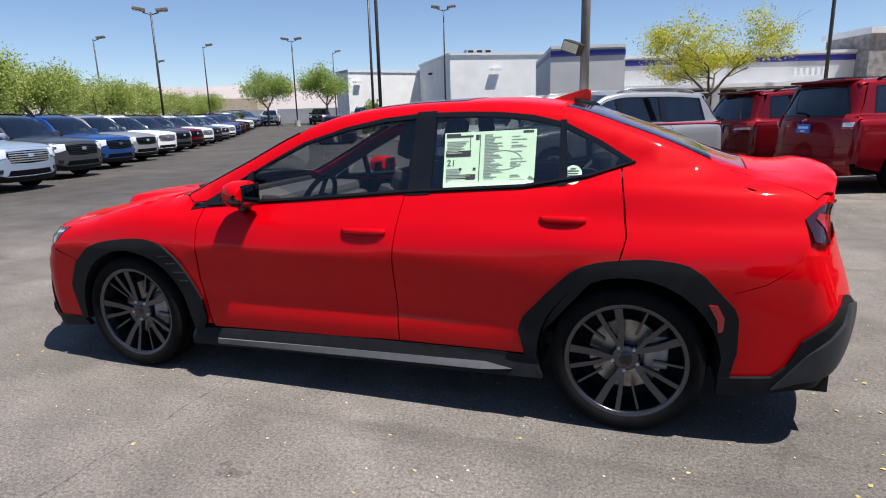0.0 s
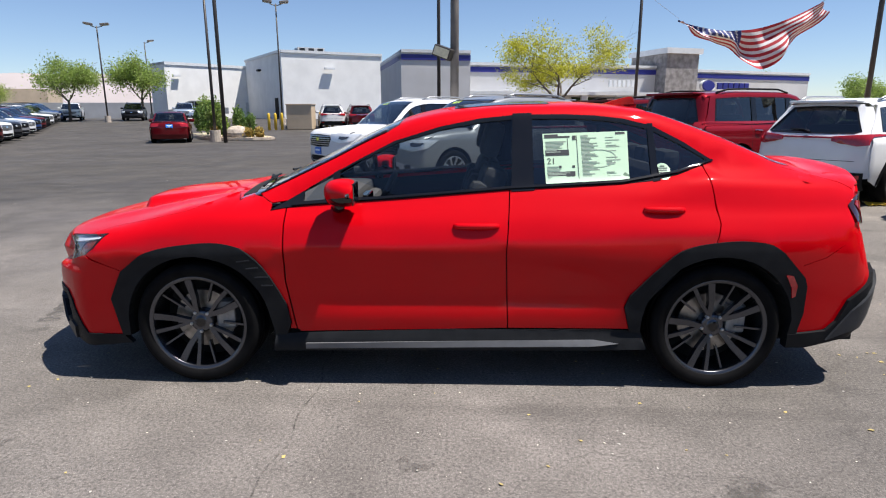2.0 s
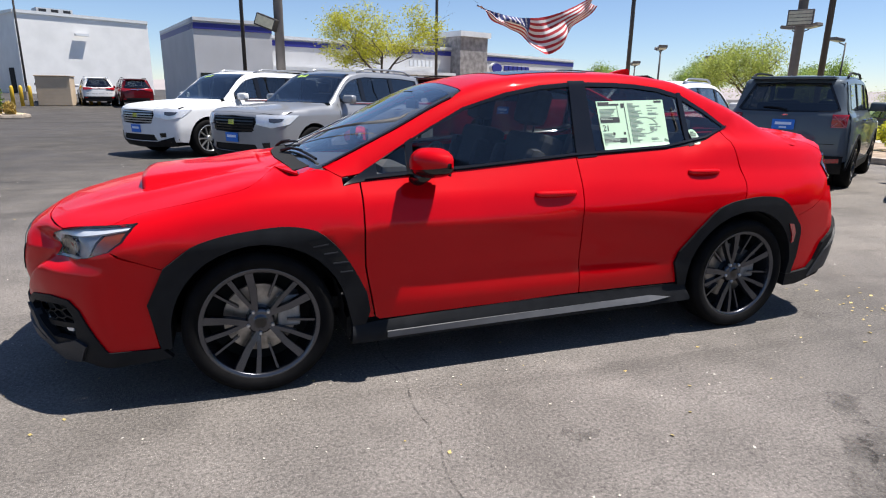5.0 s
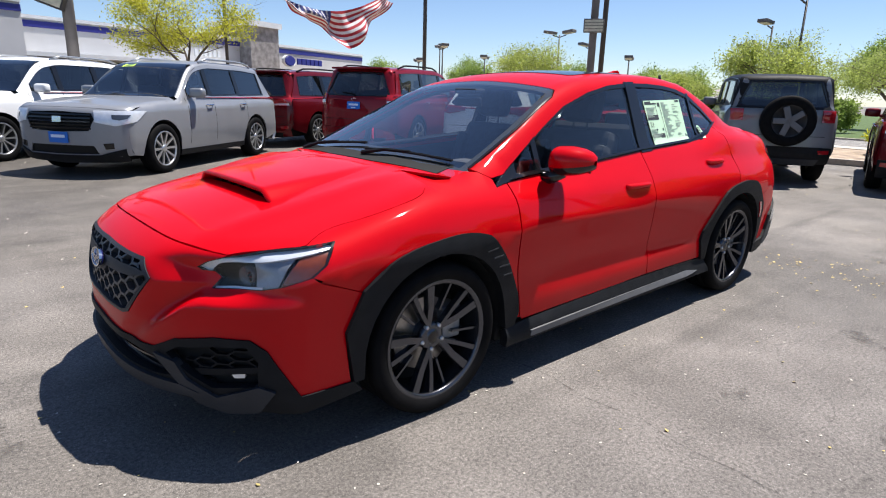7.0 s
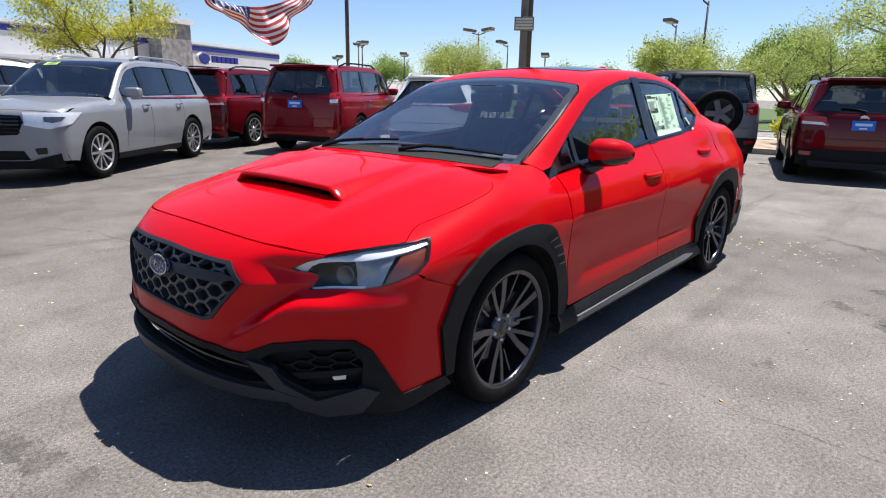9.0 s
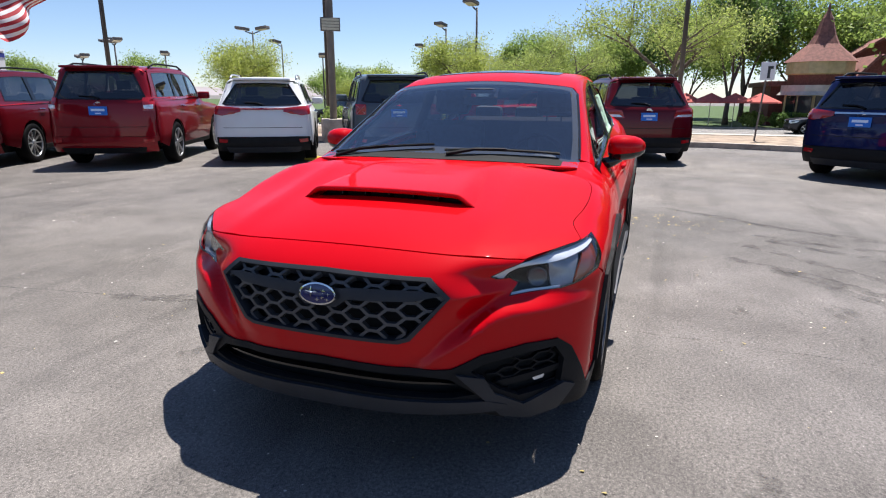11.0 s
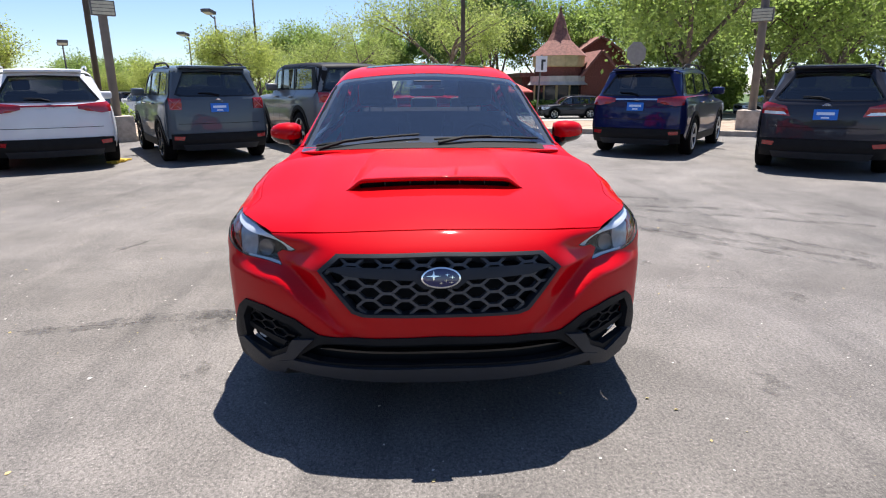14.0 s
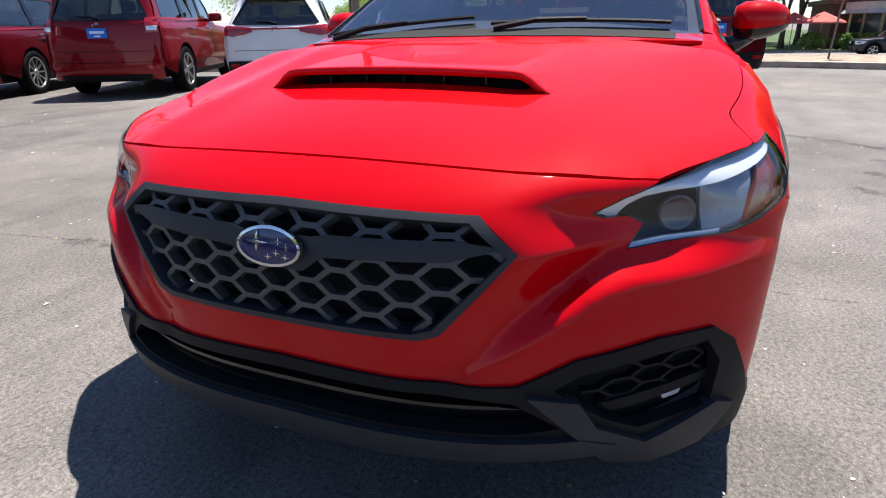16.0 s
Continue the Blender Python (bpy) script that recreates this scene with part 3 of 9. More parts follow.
# fender: from the lamp back to the door
fender = [S(-1.785, 0.799), S(-1.84, 0.790)] + side(HOODCUT) + [S(-1.12, 0.985), S(-1.0, 0.975), S(-0.944, 0.945), S(-0.944, 0.912), S(-0.868, 0.925), S(-0.87, 0.76), S(-0.868, 0.553), S(-0.825, 0.30), S(-0.855, 0.30)] + side(ARCH_F_OUT[-2:0:-1]) + [S(-1.70, 0.607), S(-1.80, 0.648), S(-1.895, 0.694), S(-1.838, 0.736)]
both("fender", LY, fender, M_RED)
door_f = [S(-0.860, 0.925), S(-0.713, 0.940), S(-0.306, 0.966), S(0.277, 1.012), S(0.283, 1.012), S(0.262, 0.716), S(0.278, 0.312), S(-0.80, 0.285), S(-0.817, 0.30), S(-0.860, 0.553), S(-0.862, 0.76)]
both("front_door", LY, door_f, M_RED)
door_r = [S(0.289, 1.013), S(0.568, 1.027), S(0.86, 1.043), S(1.006, 1.058), S(1.149, 1.090), S(1.28, 1.135), S(1.303, 0.984), S(1.317, 0.865), S(1.292, 0.768)] + side([p for p in ARCH_R_OUT if p[0] < 1.27 and p[1] > 0.31][::-1]) + [S(0.90, 0.315), S(0.284, 0.312), S(0.268, 0.716)]
both("rear_door", LY, door_r, M_RED)
# quarter panel with the roof rail, up round the windows
RAIL = [(-1.02, 0.99), (-0.868, 1.045), (-0.681, 1.125), (-0.497, 1.215), (-0.316, 1.300), (-0.076, 1.378), (0.132, 1.412), (0.432, 1.430), (0.733, 1.424), (1.039, 1.375), (1.20, 1.318), (1.40, 1.235), (1.60, 1.160), (1.72, 1.120)]
RAIL = through_pts(RAIL, 60)
BOOTCUT = through_pts([(1.72, 1.120), (1.80, 1.098), (1.90, 1.070), (1.98, 1.045), (2.03, 1.015)], 14)
quarter = side(RAIL) + [*side(BOOTCUT[1:]), S(2.035, 0.988), S(2.01, 0.968), S(1.985, 0.945), S(2.0, 0.86), S(1.94, 0.76), S(1.85, 0.70), S(1.735, 0.66)] + side([p for p in ARCH_R_OUT if p[0] > 1.29 and p[1] > 0.59][::-1]) + [S(1.298, 0.770), S(1.323, 0.865), S(1.309, 0.984), S(1.287, 1.139)] + side(DLO[10:]) + [S(-0.944, 0.95), S(-0.98, 0.968)]
both("quarter_panel", LY, quarter, M_RED)
FR = HS.front
# roof, screens, bonnet, boot: their edges follow the rail of the flank
rail = HS.side(RAIL)
flat = lambda pts: [np.array((p[0], p[1], 0.0)) for p in pts]
twin = lambda pts: list(pts) + mirror_y(pts)[::-1]
UP = (0, 0, 1)
rail_f = [p for p in rail if p[0] < -0.25]
rail_m = [p for p in rail if -0.35 < p[0] < 1.0]
ws_edge = [np.array((x, y, 0.0)) for x, y in ((-1.13, -0.70), (-1.02, -0.698), (-0.868, -0.678), (-0.681, -0.648), (-0.497, -0.615), (-0.36, -0.59), (-0.30, -0.55), (-0.28, 0.0))]
both("windscreen_pillar", UP, flat(rail_f) + [np.array((-0.30, -0.56, 0)), np.array((-0.36, -0.595, 0)), np.array((-0.497, -0.62, 0)), np.array((-0.681, -0.653, 0)), np.array((-0.868, -0.683, 0)), np.array((-1.02, -0.703, 0))], M_RED)
both("pillar_trim", UP, flat(rail_f) + [np.array((-0.30, -0.56, 0)), np.array((-0.36, -0.595, 0)), np.array((-0.497, -0.62, 0)), np.array((-0.681, -0.653, 0)), np.array((-0.868, -0.683, 0)), np.array((-1.02, -0.703, 0))], M_CABIN, off=-0.022, thick=0)
HS.panel("windscreen", UP, twin(ws_edge), M_WSGLASS, hero, thick=0, shadow=False, label="clear windscreen with a dark edge band")
roof_l = [np.array((-0.275, 0.0, 0)), np.array((-0.295, -0.55, 0))] + flat(rail_m) + [np.array((1.02, -0.50, 0)), np.array((1.06, 0.0, 0))]
HS.panel("roof", UP, twin(roof_l), M_RED, hero)
rw = [np.array((1.065, 0.0, 0)), np.array((1.025, -0.50, 0)), np.array((1.3, -0.53, 0)), np.array((1.70, -0.555, 0)), np.array((1.79, -0.53, 0)), np.array((1.83, 0.0, 0))]
HS.panel("rear_window", UP, twin(rw), M_PRIVACY, hero, thick=0, shadow=False)
both("rear_pillar", UP, flat([p for p in rail if p[0] > 0.9]) + [np.array((1.80, -0.54, 0)), np.array((1.70, -0.56, 0)), np.array((1.3, -0.535, 0)), np.array((1.0, -0.505, 0))], M_RED)
DI = (-1, -1, 0)
V = lambda x, y, z=0.0: np.array((x, y, z), float)
# lamps: outline from the inner tip over the top to the flank and back along the foot
on_corner = lambda pts: list(HS.lift([V(*q) for q in pts], np.array(DI) / math.sqrt(2)))
lamp_top = FR([(-0.547, 0.699), (-0.596, 0.727), (-0.640, 0.744)]) + on_corner([(-1.99, -0.737, 0.775), (-1.90, -0.795, 0.786)]) + HS.side([(-1.782, 0.798)])
lamp_foot = HS.side([(-1.838, 0.733), (-1.895, 0.692), (-1.982, 0.662)]) + FR([(-0.772, 0.646), (-0.695, 0.639), (-0.610, 0.632), (-0.632, 0.674), (-0.607, 0.690), (-0.565, 0.689)])
lamp = lamp_top + lamp_foot
# bonnet
hood_front = FR([(-0.652 * t, 0.785 - 0.030 * t * t) for t in np.linspace(0, 1, 14)])
hood_side = HS.side(HOODCUT)
hood_half = hood_front + lamp_top[3:5] + [p + V(0, 0.003) for p in hood_side] + [V(-1.13, -0.70), V(-1.17, -0.45), V(-1.20, -0.2), V(-1.205, 0.0)]


def hood_shape(p, n):
    q = p.copy()
    ay = np.abs(p[:, 1])
    q[:, 2] += 0.010 * np.exp(-((ay - 0.50) / 0.06) ** 2) * np.clip((p[:, 0] + 2.25) / 0.3, 0, 1) * np.clip((-1.15 - p[:, 0]) / 0.3, 0, 1)
    return q


SC0, SC1 = -1.815, -1.22
scoop_hole = [V(SC0 + 0.012, y) for y in np.linspace(-0.325, 0.325, 16)] + [V(SC0 + 0.10, 0.34), V(SC0 + 0.10, -0.34)]
HS.panel("bonnet", UP, twin(flat(hood_half)), M_RED, hero, holes=[scoop_hole], step=0.045, label="red bonnet with a wide air scoop", bend=hood_shape)
# scoop: a hump that opens forwards
bmv, bmf = [], []
NX, NY = 26, 41
us = np.linspace(0, 1, NX)
ysc = np.linspace(-0.40, 0.40, NY)
base_pts = np.array([[SC0 - 0.012 * 0 + (SC1 - SC0) * u - 0.02 * (1 - (y / 0.4) ** 2) * (1 - u), y, 0] for u in us for y in ysc])
on = hood_shape(HS.lift(base_pts, np.array([0, 0, 1.0])), None)
for i, (b, p) in enumerate(zip(base_pts, on)):
    u = us[i // NY]
    ay = abs(b[1])
    lim = 0.345 - 0.06 * u
    e = min(max((lim + 0.05 - ay) / 0.085, 0), 1)
    h = 0.047 * (1 - u) ** 0.85 * (1 - 0.25 * u) * (e * e * (3 - 2 * e))
    bmv.append((p[0], p[1], p[2] + h - 0.0025))
for i in range(NX - 1):
    for j in range(NY - 1):
        a = i * NY + j
        bmf.append((a, a + NY, a + NY + 1, a + 1))
lip0 = len(bmv)
for j in range(NY):
    x, y, z = bmv[j]
    g0 = on[j][2]
    t = max(z - g0 - 0.016, -0.003)
    bmv.append((x + 0.006, y, g0 + max(t, -0.004)))
for j in range(NY - 1):
    bmf.append((j, j + 1, lip0 + j + 1, lip0 + j))
back0 = len(bmv)
for j in range(NY):
    x, y, z = bmv[lip0 + j]
    bmv.append((x + 0.11, y, z + 0.004))
for j in range(NY - 1):
    bmf.append((lip0 + j, lip0 + j + 1, back0 + j + 1, back0 + j))
scoop = link_mesh("bonnet_scoop", bmv, [f[::-1] for f in bmf], M_RED, hero, smooth=True)
# black sheets in the scoop carry its inner shade as colour
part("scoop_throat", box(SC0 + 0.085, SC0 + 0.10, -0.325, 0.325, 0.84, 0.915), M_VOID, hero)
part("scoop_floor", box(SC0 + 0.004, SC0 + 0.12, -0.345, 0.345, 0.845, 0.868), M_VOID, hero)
for y in np.linspace(-0.22, 0.22, 5):
    part("scoop_vane", box(SC0 + 0.04, SC0 + 0.09, y - 0.003, y + 0.003, 0.866, 0.90), M_GLOSSBLACK, hero)
# cowl coloured near-black to stand for deep shade at the screen's foot
part("cowl", add_box(bmesh.new(), -1.17, -1.02, -0.60, 0.60, 0.92, 0.955, 0.01), M_VOID, hero)
HS.panel("cowl_top", UP, twin([V(-1.20, 0), V(-1.195, -0.2), V(-1.165, -0.45), V(-1.145, -0.62), V(-1.07, -0.62), V(-1.10, -0.45), V(-1.125, 0)]), M_VOID, hero, off=0.002, step=0.05)

# grille opening, lower grille and lamp pods, as y and z on the nose
GRILLE = [(0.0, 0.722), (-0.378, 0.714), (-0.448, 0.654), (-0.324, 0.507), (-0.285, 0.494), (0.0, 0.494)]
PODTOP = [(0.0, 0.420), (-0.40, 0.406), (-0.455, 0.408), (-0.50, 0.430), (-0.55, 0.456), (-0.68, 0.480), (-0.775, 0.478)]
grille_h = FR(GRILLE)
ARCHL = HS.side([(-1.895, 0.690), (-1.80, 0.644), (-1.70, 0.603), (-1.778, 0.465), (-1.750, 0.262), (-1.945, 0.262), (-1.994, 0.348), (-2.04, 0.44)])
red_nose = [p - V(0, 0, 0.003) for p in hood_front] + lamp_top[2::-1] + lamp_foot[::-1][:6] + lamp_foot[1:3][::-1] + ARCHL[1:] + FR(PODTOP[::-1]) + FR([(0.0, z) for z in np.linspace(0.427, 0.487, 7)]) + [grille_h[5], grille_h[4], grille_h[3], grille_h[2], grille_h[1], grille_h[0]] + FR([(0.0, z) for z in np.linspace(0.728, 0.780, 9)])


both("front_bumper", (-1, -0.42, 0), red_nose, M_RED, step=0.014)
POD = [(-0.515, 0.398), (-0.56, 0.427), (-0.68, 0.447), (-0.765, 0.453), (-0.793, 0.40), (-0.785, 0.305), (-0.66, 0.288), (-0.60, 0.325)]
INTAKE = [(0.0, 0.393), (-0.37, 0.384), (-0.45, 0.373), (-0.53, 0.312), (-0.45, 0.302), (0.0, 0.312)]
low = FR(PODTOP) + ARCHL[::-1][:3] + HS.side([(-1.742, 0.262), (-1.70, 0.215), (-1.95, 0.19)]) + FR([(-0.78, 0.20), (-0.68, 0.195), (-0.60, 0.225), (-0.42, 0.232), (0.0, 0.228), (0.0, 0.25), (0.0, 0.27)]) + FR(INTAKE[::-1])
both("lower_bumper", DI, low, M_BLACKPLAS, holes=[FR(POD)], step=0.04, off=0.008, thick=0.03, label="matt black lower bumper with lamp pods")
# black sheets behind pod and intake; the shade of the recess is their colour
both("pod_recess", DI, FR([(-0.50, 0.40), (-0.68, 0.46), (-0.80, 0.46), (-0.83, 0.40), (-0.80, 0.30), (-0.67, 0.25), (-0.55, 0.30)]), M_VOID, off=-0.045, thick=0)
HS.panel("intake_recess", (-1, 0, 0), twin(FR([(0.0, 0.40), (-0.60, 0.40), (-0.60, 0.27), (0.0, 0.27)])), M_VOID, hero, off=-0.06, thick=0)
HS.panel("intake_bar", (-1, 0, 0), twin(FR([(0.0, 0.350), (-0.42, 0.346), (-0.47, 0.338), (0.0, 0.340)])), M_GLOSSBLACK, hero, off=-0.02, thick=0.03)
HS.panel("chin_spoiler", (-1, 0, 0), twin(FR([(0.0, 0.300), (-0.45, 0.292), (-0.56, 0.290), (-0.62, 0.268), (-0.585, 0.248), (-0.42, 0.246), (0.0, 0.243)])), M_DARKGREY, hero, off=0.022, thick=0.06, label="dark grey chin spoiler lip")
# the sloping blade between pod and intake
both("corner_blade", DI, FR([(-0.47, 0.392), (-0.555, 0.375), (-0.585, 0.315), (-0.67, 0.258), (-0.79, 0.31), (-0.825, 0.29), (-0.77, 0.205), (-0.68, 0.19), (-0.60, 0.222), (-0.56, 0.285)]), M_DARKGREY, off=0.02, thick=0.03, step=0.035)


def bars_on(segs, w, off0, off1, shell=HS, d=(-1, 0, 0), flip=1):
    """Flat bars on the skin, each from a to b, given as y and z (or x and z on a flank)."""
    bm = bmesh.new()
    base = []
    ax = 1 if abs(d[0]) > 0.5 else 0
    for a, b in segs:
        a, b = np.array(a, float), np.array(b, float)
        t = (b - a) / max(np.linalg.norm(b - a), 1e-9)
        s = np.array((-t[1], t[0])) * w / 2
        for q in (a - s, a + s, b + s, b - s):
            base.append((0, q[0], q[1]) if ax else (q[0], 0, q[1]))
    p = shell.lift(base, np.array(d, float))
    nn = shell.normal(p)
    lo, hi = p + nn * off0, p + nn * off1
    for i in range(0, len(p), 4):
        u = [bm.verts.new(v) for v in hi[i:i + 4]]
        v = [bm.verts.new(v) for v in lo[i:i + 4]]
        bm.faces.new(u)
        for k in range(4):
            bm.faces.new((u[k], v[k], v[(k + 1) % 4], u[(k + 1) % 4]))
    bmesh.ops.recalc_face_normals(bm, faces=bm.faces)
    return bm


def honeycomb(outline, w, h, t, oy, oz):
    """Edges of flat-topped hexagons of width w, height h and tip t that lie within an outline."""
    out = []
    poly = np.array(outline)
    lo, hi = poly.min(0), poly.max(0)
    for c in range(-1, int((hi[0] - lo[0]) / (w - t)) + 3):
        for r in range(-1, int((hi[1] - lo[1]) / h) + 3):
            y0, z0 = oy + c * (w - t), oz + (r + (0.5 if c % 2 else 0)) * h
            k = w / 2 - t
            v = [(y0 - k, z0 + h / 2), (y0 + k, z0 + h / 2), (y0 + w / 2, z0), (y0 + k, z0 - h / 2)]
            for a, b in zip(v, v[1:]):
                if inside(poly, np.array([((a[0] + b[0]) / 2, (a[1] + b[1]) / 2), a, b])).sum() >= 2:
                    out.append((a, b))
    return out


M_MESH = mat("grey moulded mesh", (0.06, 0.059, 0.061), 0.45, vary=0.1, scale=20)


def grille_part():
    full = [(y, z) for y, z in GRILLE] + [(-y, z) for y, z in GRILLE[::-1]]
    # black sheet behind the mesh; its depth is painted as shade
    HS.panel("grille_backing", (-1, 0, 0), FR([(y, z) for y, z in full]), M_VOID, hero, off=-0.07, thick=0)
    ring_in = [(y * 0.963, 0.606 + (z - 0.606) * 0.895) for y, z in full]
    HS.panel("grille_frame", (-1, 0, 0), FR(full), M_DARKGREY, hero, holes=[FR(ring_in)], off=0.004, thick=0.05, step=0.03, label="dark satin grille frame")
    cells = bars_on(honeycomb([(y * 0.96, 0.606 + (z - 0.606) * 0.9) for y, z in full], 0.096, 0.052, 0.031, -0.520, 0.478), 0.0105, -0.035, -0.010)
    part("honeycomb_mesh", cells, M_MESH, hero, "dark grey honeycomb grille mesh")
    bar = [(-0.43, 0.664), (-0.35, 0.676), (-0.11, 0.672), (-0.075, 0.665), (0.075, 0.665), (0.11, 0.672), (0.35, 0.676), (0.43, 0.664), (0.33, 0.640), (0.10, 0.630), (0.06, 0.60), (-0.06, 0.60), (-0.10, 0.630), (-0.33, 0.640)]
    HS.panel("grille_bar", (-1, 0, 0), FR(bar), M_DARKGREY, hero, off=-0.002, thick=0.03, step=0.03)
    oval = lambda a, b, n=36: [(a * math.cos(2 * math.pi * k / n), 0.641 + b * math.sin(2 * math.pi * k / n)) for k in range(n)]
    badge = HS.panel("badge", (-1, 0, 0), FR(oval(0.066, 0.032)), M_BADGE, hero, off=0.014, thick=0.012, step=0.02, label="dark blue oval badge with silver stars")
    HS.panel("badge_ring", (-1, 0, 0), FR(oval(0.0705, 0.0350)), M_CHROME, badge, holes=[FR(oval(0.0645, 0.0300))], off=0.018, thick=0.01, step=0.012)
    for y, z, r in ((0.026, 0.648, 0.024), (-0.022, 0.652, 0.009), (-0.040, 0.644, 0.009), (-0.018, 0.632, 0.009), (-0.038, 0.626, 0.009), (0.0, 0.624, 0.009)):
        star = [(y + (r if k % 2 == 0 else r * 0.2) * math.cos(math.pi * k / 4) * 1.15, z + (r if k % 2 == 0 else r * 0.2) * math.sin(math.pi * k / 4) * 0.78) for k in range(8)]
        HS.panel("badge_star", (-1, 0, 0), FR(star), M_CHROME, badge, off=0.0175, thick=0.003, step=0.01)


M_BADGE = mat("deep blue badge enamel", (0.012, 0.013, 0.09), 0.12, vary=0.1, scale=40, coat=1.0)
grille_part()
for s in (1, -1):
    comb = honeycomb([(-0.575, 0.38), (-0.68, 0.425), (-0.79, 0.44), (-0.80, 0.39), (-0.70, 0.355), (-0.60, 0.335)], 0.075, 0.036, 0.022, -0.85, 0.335)
    pod = bars_on([((s * a[0], a[1]), (s * b[0], b[1])) for a, b in comb], 0.006, -0.035, -0.018)
    part("pod_mesh", pod, M_BLACKPLAS, hero)
    HS.panel("pod_blade", (-1, -s, 0), [V(p[0], s * p[1], p[2]) for p in FR([(-0.60, 0.345), (-0.79, 0.372), (-0.79, 0.350), (-0.62, 0.322)])], M_BLACKPLAS, hero, off=-0.012, thick=0.02)
    HS.panel("fog_lamp", (-1, -s, 0), [V(p[0], s * p[1], p[2]) for p in FR([(-0.710, 0.336), (-0.750, 0.340), (-0.746, 0.322), (-0.718, 0.318)])], M_WHITELENS, hero, off=-0.02, thick=0.02, step=0.015)


# headlamps: bowl, dark reflector box, bright frame, lens
def headlamp(s):
    d = np.array((-1, -1 * s, 0.0))
    m = (lambda pts: pts) if s > 0 else mirror_y
    lp = np.array(lamp)
    bowl = HS.panel("headlamp", d, m(lamp), M_VOID, hero, off=-0.035, thick=0, step=0.03, label="headlamp with a dark reflector and bright silver surround")
    on = lambda pts: list(HS.lift([p for p in pts], np.array((-1, -1, 0)) / math.sqrt(2)))
    tip, elbow, fend = lamp_top[0], lamp_top[3], lamp_top[5]
    foot_out, foot_in, notch = lamp_foot[3], lamp_foot[5], lamp_foot[6]
    mix = lambda a, b, t: a + (b - a) * t
    up_edge = list(lamp_top)
    up_low = [mix(p, q, w) for w, p, q in zip((0.5, 0.42, 0.32, 0.24, 0.22, 0.2), lamp_top, [notch, notch, mix(notch, foot_in, 0.2), foot_out, lamp_foot[1], lamp_foot[0]])]
    HS.panel("light_blade", d, m(up_edge + up_low[::-1]), M_LAMPSILVER, bowl, off=-0.012, thick=0.012, step=0.025, label="bright silver running-light blade")
    c0, c1 = mix(up_low[3], up_low[4], 0.1), mix(up_low[3], up_low[4], 0.85)
    b0, b1 = mix(lamp_foot[3], lamp_foot[4], 0.35), mix(lamp_foot[3], lamp_foot[2], 0.7)
    HS.panel("reflector", d, m([mix(up_low[2], up_low[3], 0.75), c1, b1, lamp_foot[3], b0]), M_LAMPGREY, bowl, off=-0.022, thick=0.015, step=0.03)
    HS.panel("foot_trim", d, m([foot_in, lamp_foot[4], lamp_foot[3], mix(lamp_foot[3], c0, 0.10), mix(lamp_foot[4], c0, 0.08), mix(foot_in, up_low[1], 0.12)]), M_LAMPSILVER, bowl, off=-0.014, thick=0.012, step=0.025)
    HS.panel("side_marker", d, m([mix(c1, up_low[5], 0.2), mix(up_low[4], up_low[5], 0.92), lamp_foot[0], lamp_foot[1], mix(b1, lamp_foot[2], 0.4)]), M_AMBER, bowl, off=-0.02, thick=0.01, step=0.03, label="dark amber side marker")
    centre = np.mean([mix(notch, foot_in, 0.5), b0, c0], axis=0)
    centre = on([centre])[0]
    eye = bmesh.new()
    turn = Vector((-0.93, -0.37 * s, 0)).to_track_quat("Y", "Z").to_matrix().to_4x4()
    place = Matrix.Translation((centre[0] + 0.012, centre[1] * s + 0.02 * s, centre[2])) @ turn
    add_lathe(eye, [(0.036, -0.03), (0.036, 0.0), (0.031, 0.004), (0.028, -0.004), (0.0, 0.006)], 24, place)
    part("projector", eye, M_LENSDARK, bowl, smooth=True)
    HS.panel("lens", d, m(lamp), M_LENS, bowl, off=-0.001, thick=0, step=0.035, shadow=False)
    HS.panel("lens_seal", d, m(lamp), M_GLOSSBLACK, bowl, holes=[m([np.mean(lamp, axis=0) + (p - np.mean(lamp, axis=0)) * 0.965 for p in lamp])], off=0.0, thick=0.01, step=0.03)


M_LAMPSILVER = mat("bright lamp silver", (0.70, 0.73, 0.78), 0.25, metal=0.3, vary=0.05, scale=25)
M_LAMPGREY = mat("lamp reflector grey", (0.25, 0.262, 0.29), 0.25, metal=0.3, vary=0.15, scale=25)
M_LENSDARK = mat("projector glass", (0.05, 0.055, 0.07), 0.04, vary=0.1, scale=30, coat=1.0)
headlamp(1)
headlamp(-1)

both("front_corner", DI, HS.side([(-1.69, 0.66), (-1.83, 0.70), (-1.91, 0.63)]) + FR([(-0.79, 0.60), (-0.79, 0.50)]) + HS.side([(-1.86, 0.50), (-1.74, 0.44)]), M_RED, off=-0.010, thick=0, step=0.06)

# cladding round the arches, sills, rear bumper
both("front_arch_cladding", LY, side(ARCH_F_OUT) + side(ARCH_F_IN[::-1]), M_BLACKPLAS, off=0.016, thick=0.05, step=0.03, label="matt black wheel-arch cladding")
both("rear_arch_cladding", LY, side(ARCH_R_OUT) + side(ARCH_R_IN[::-1]), M_BLACKPLAS, off=0.016, thick=0.05, step=0.03, label="matt black wheel-arch cladding")
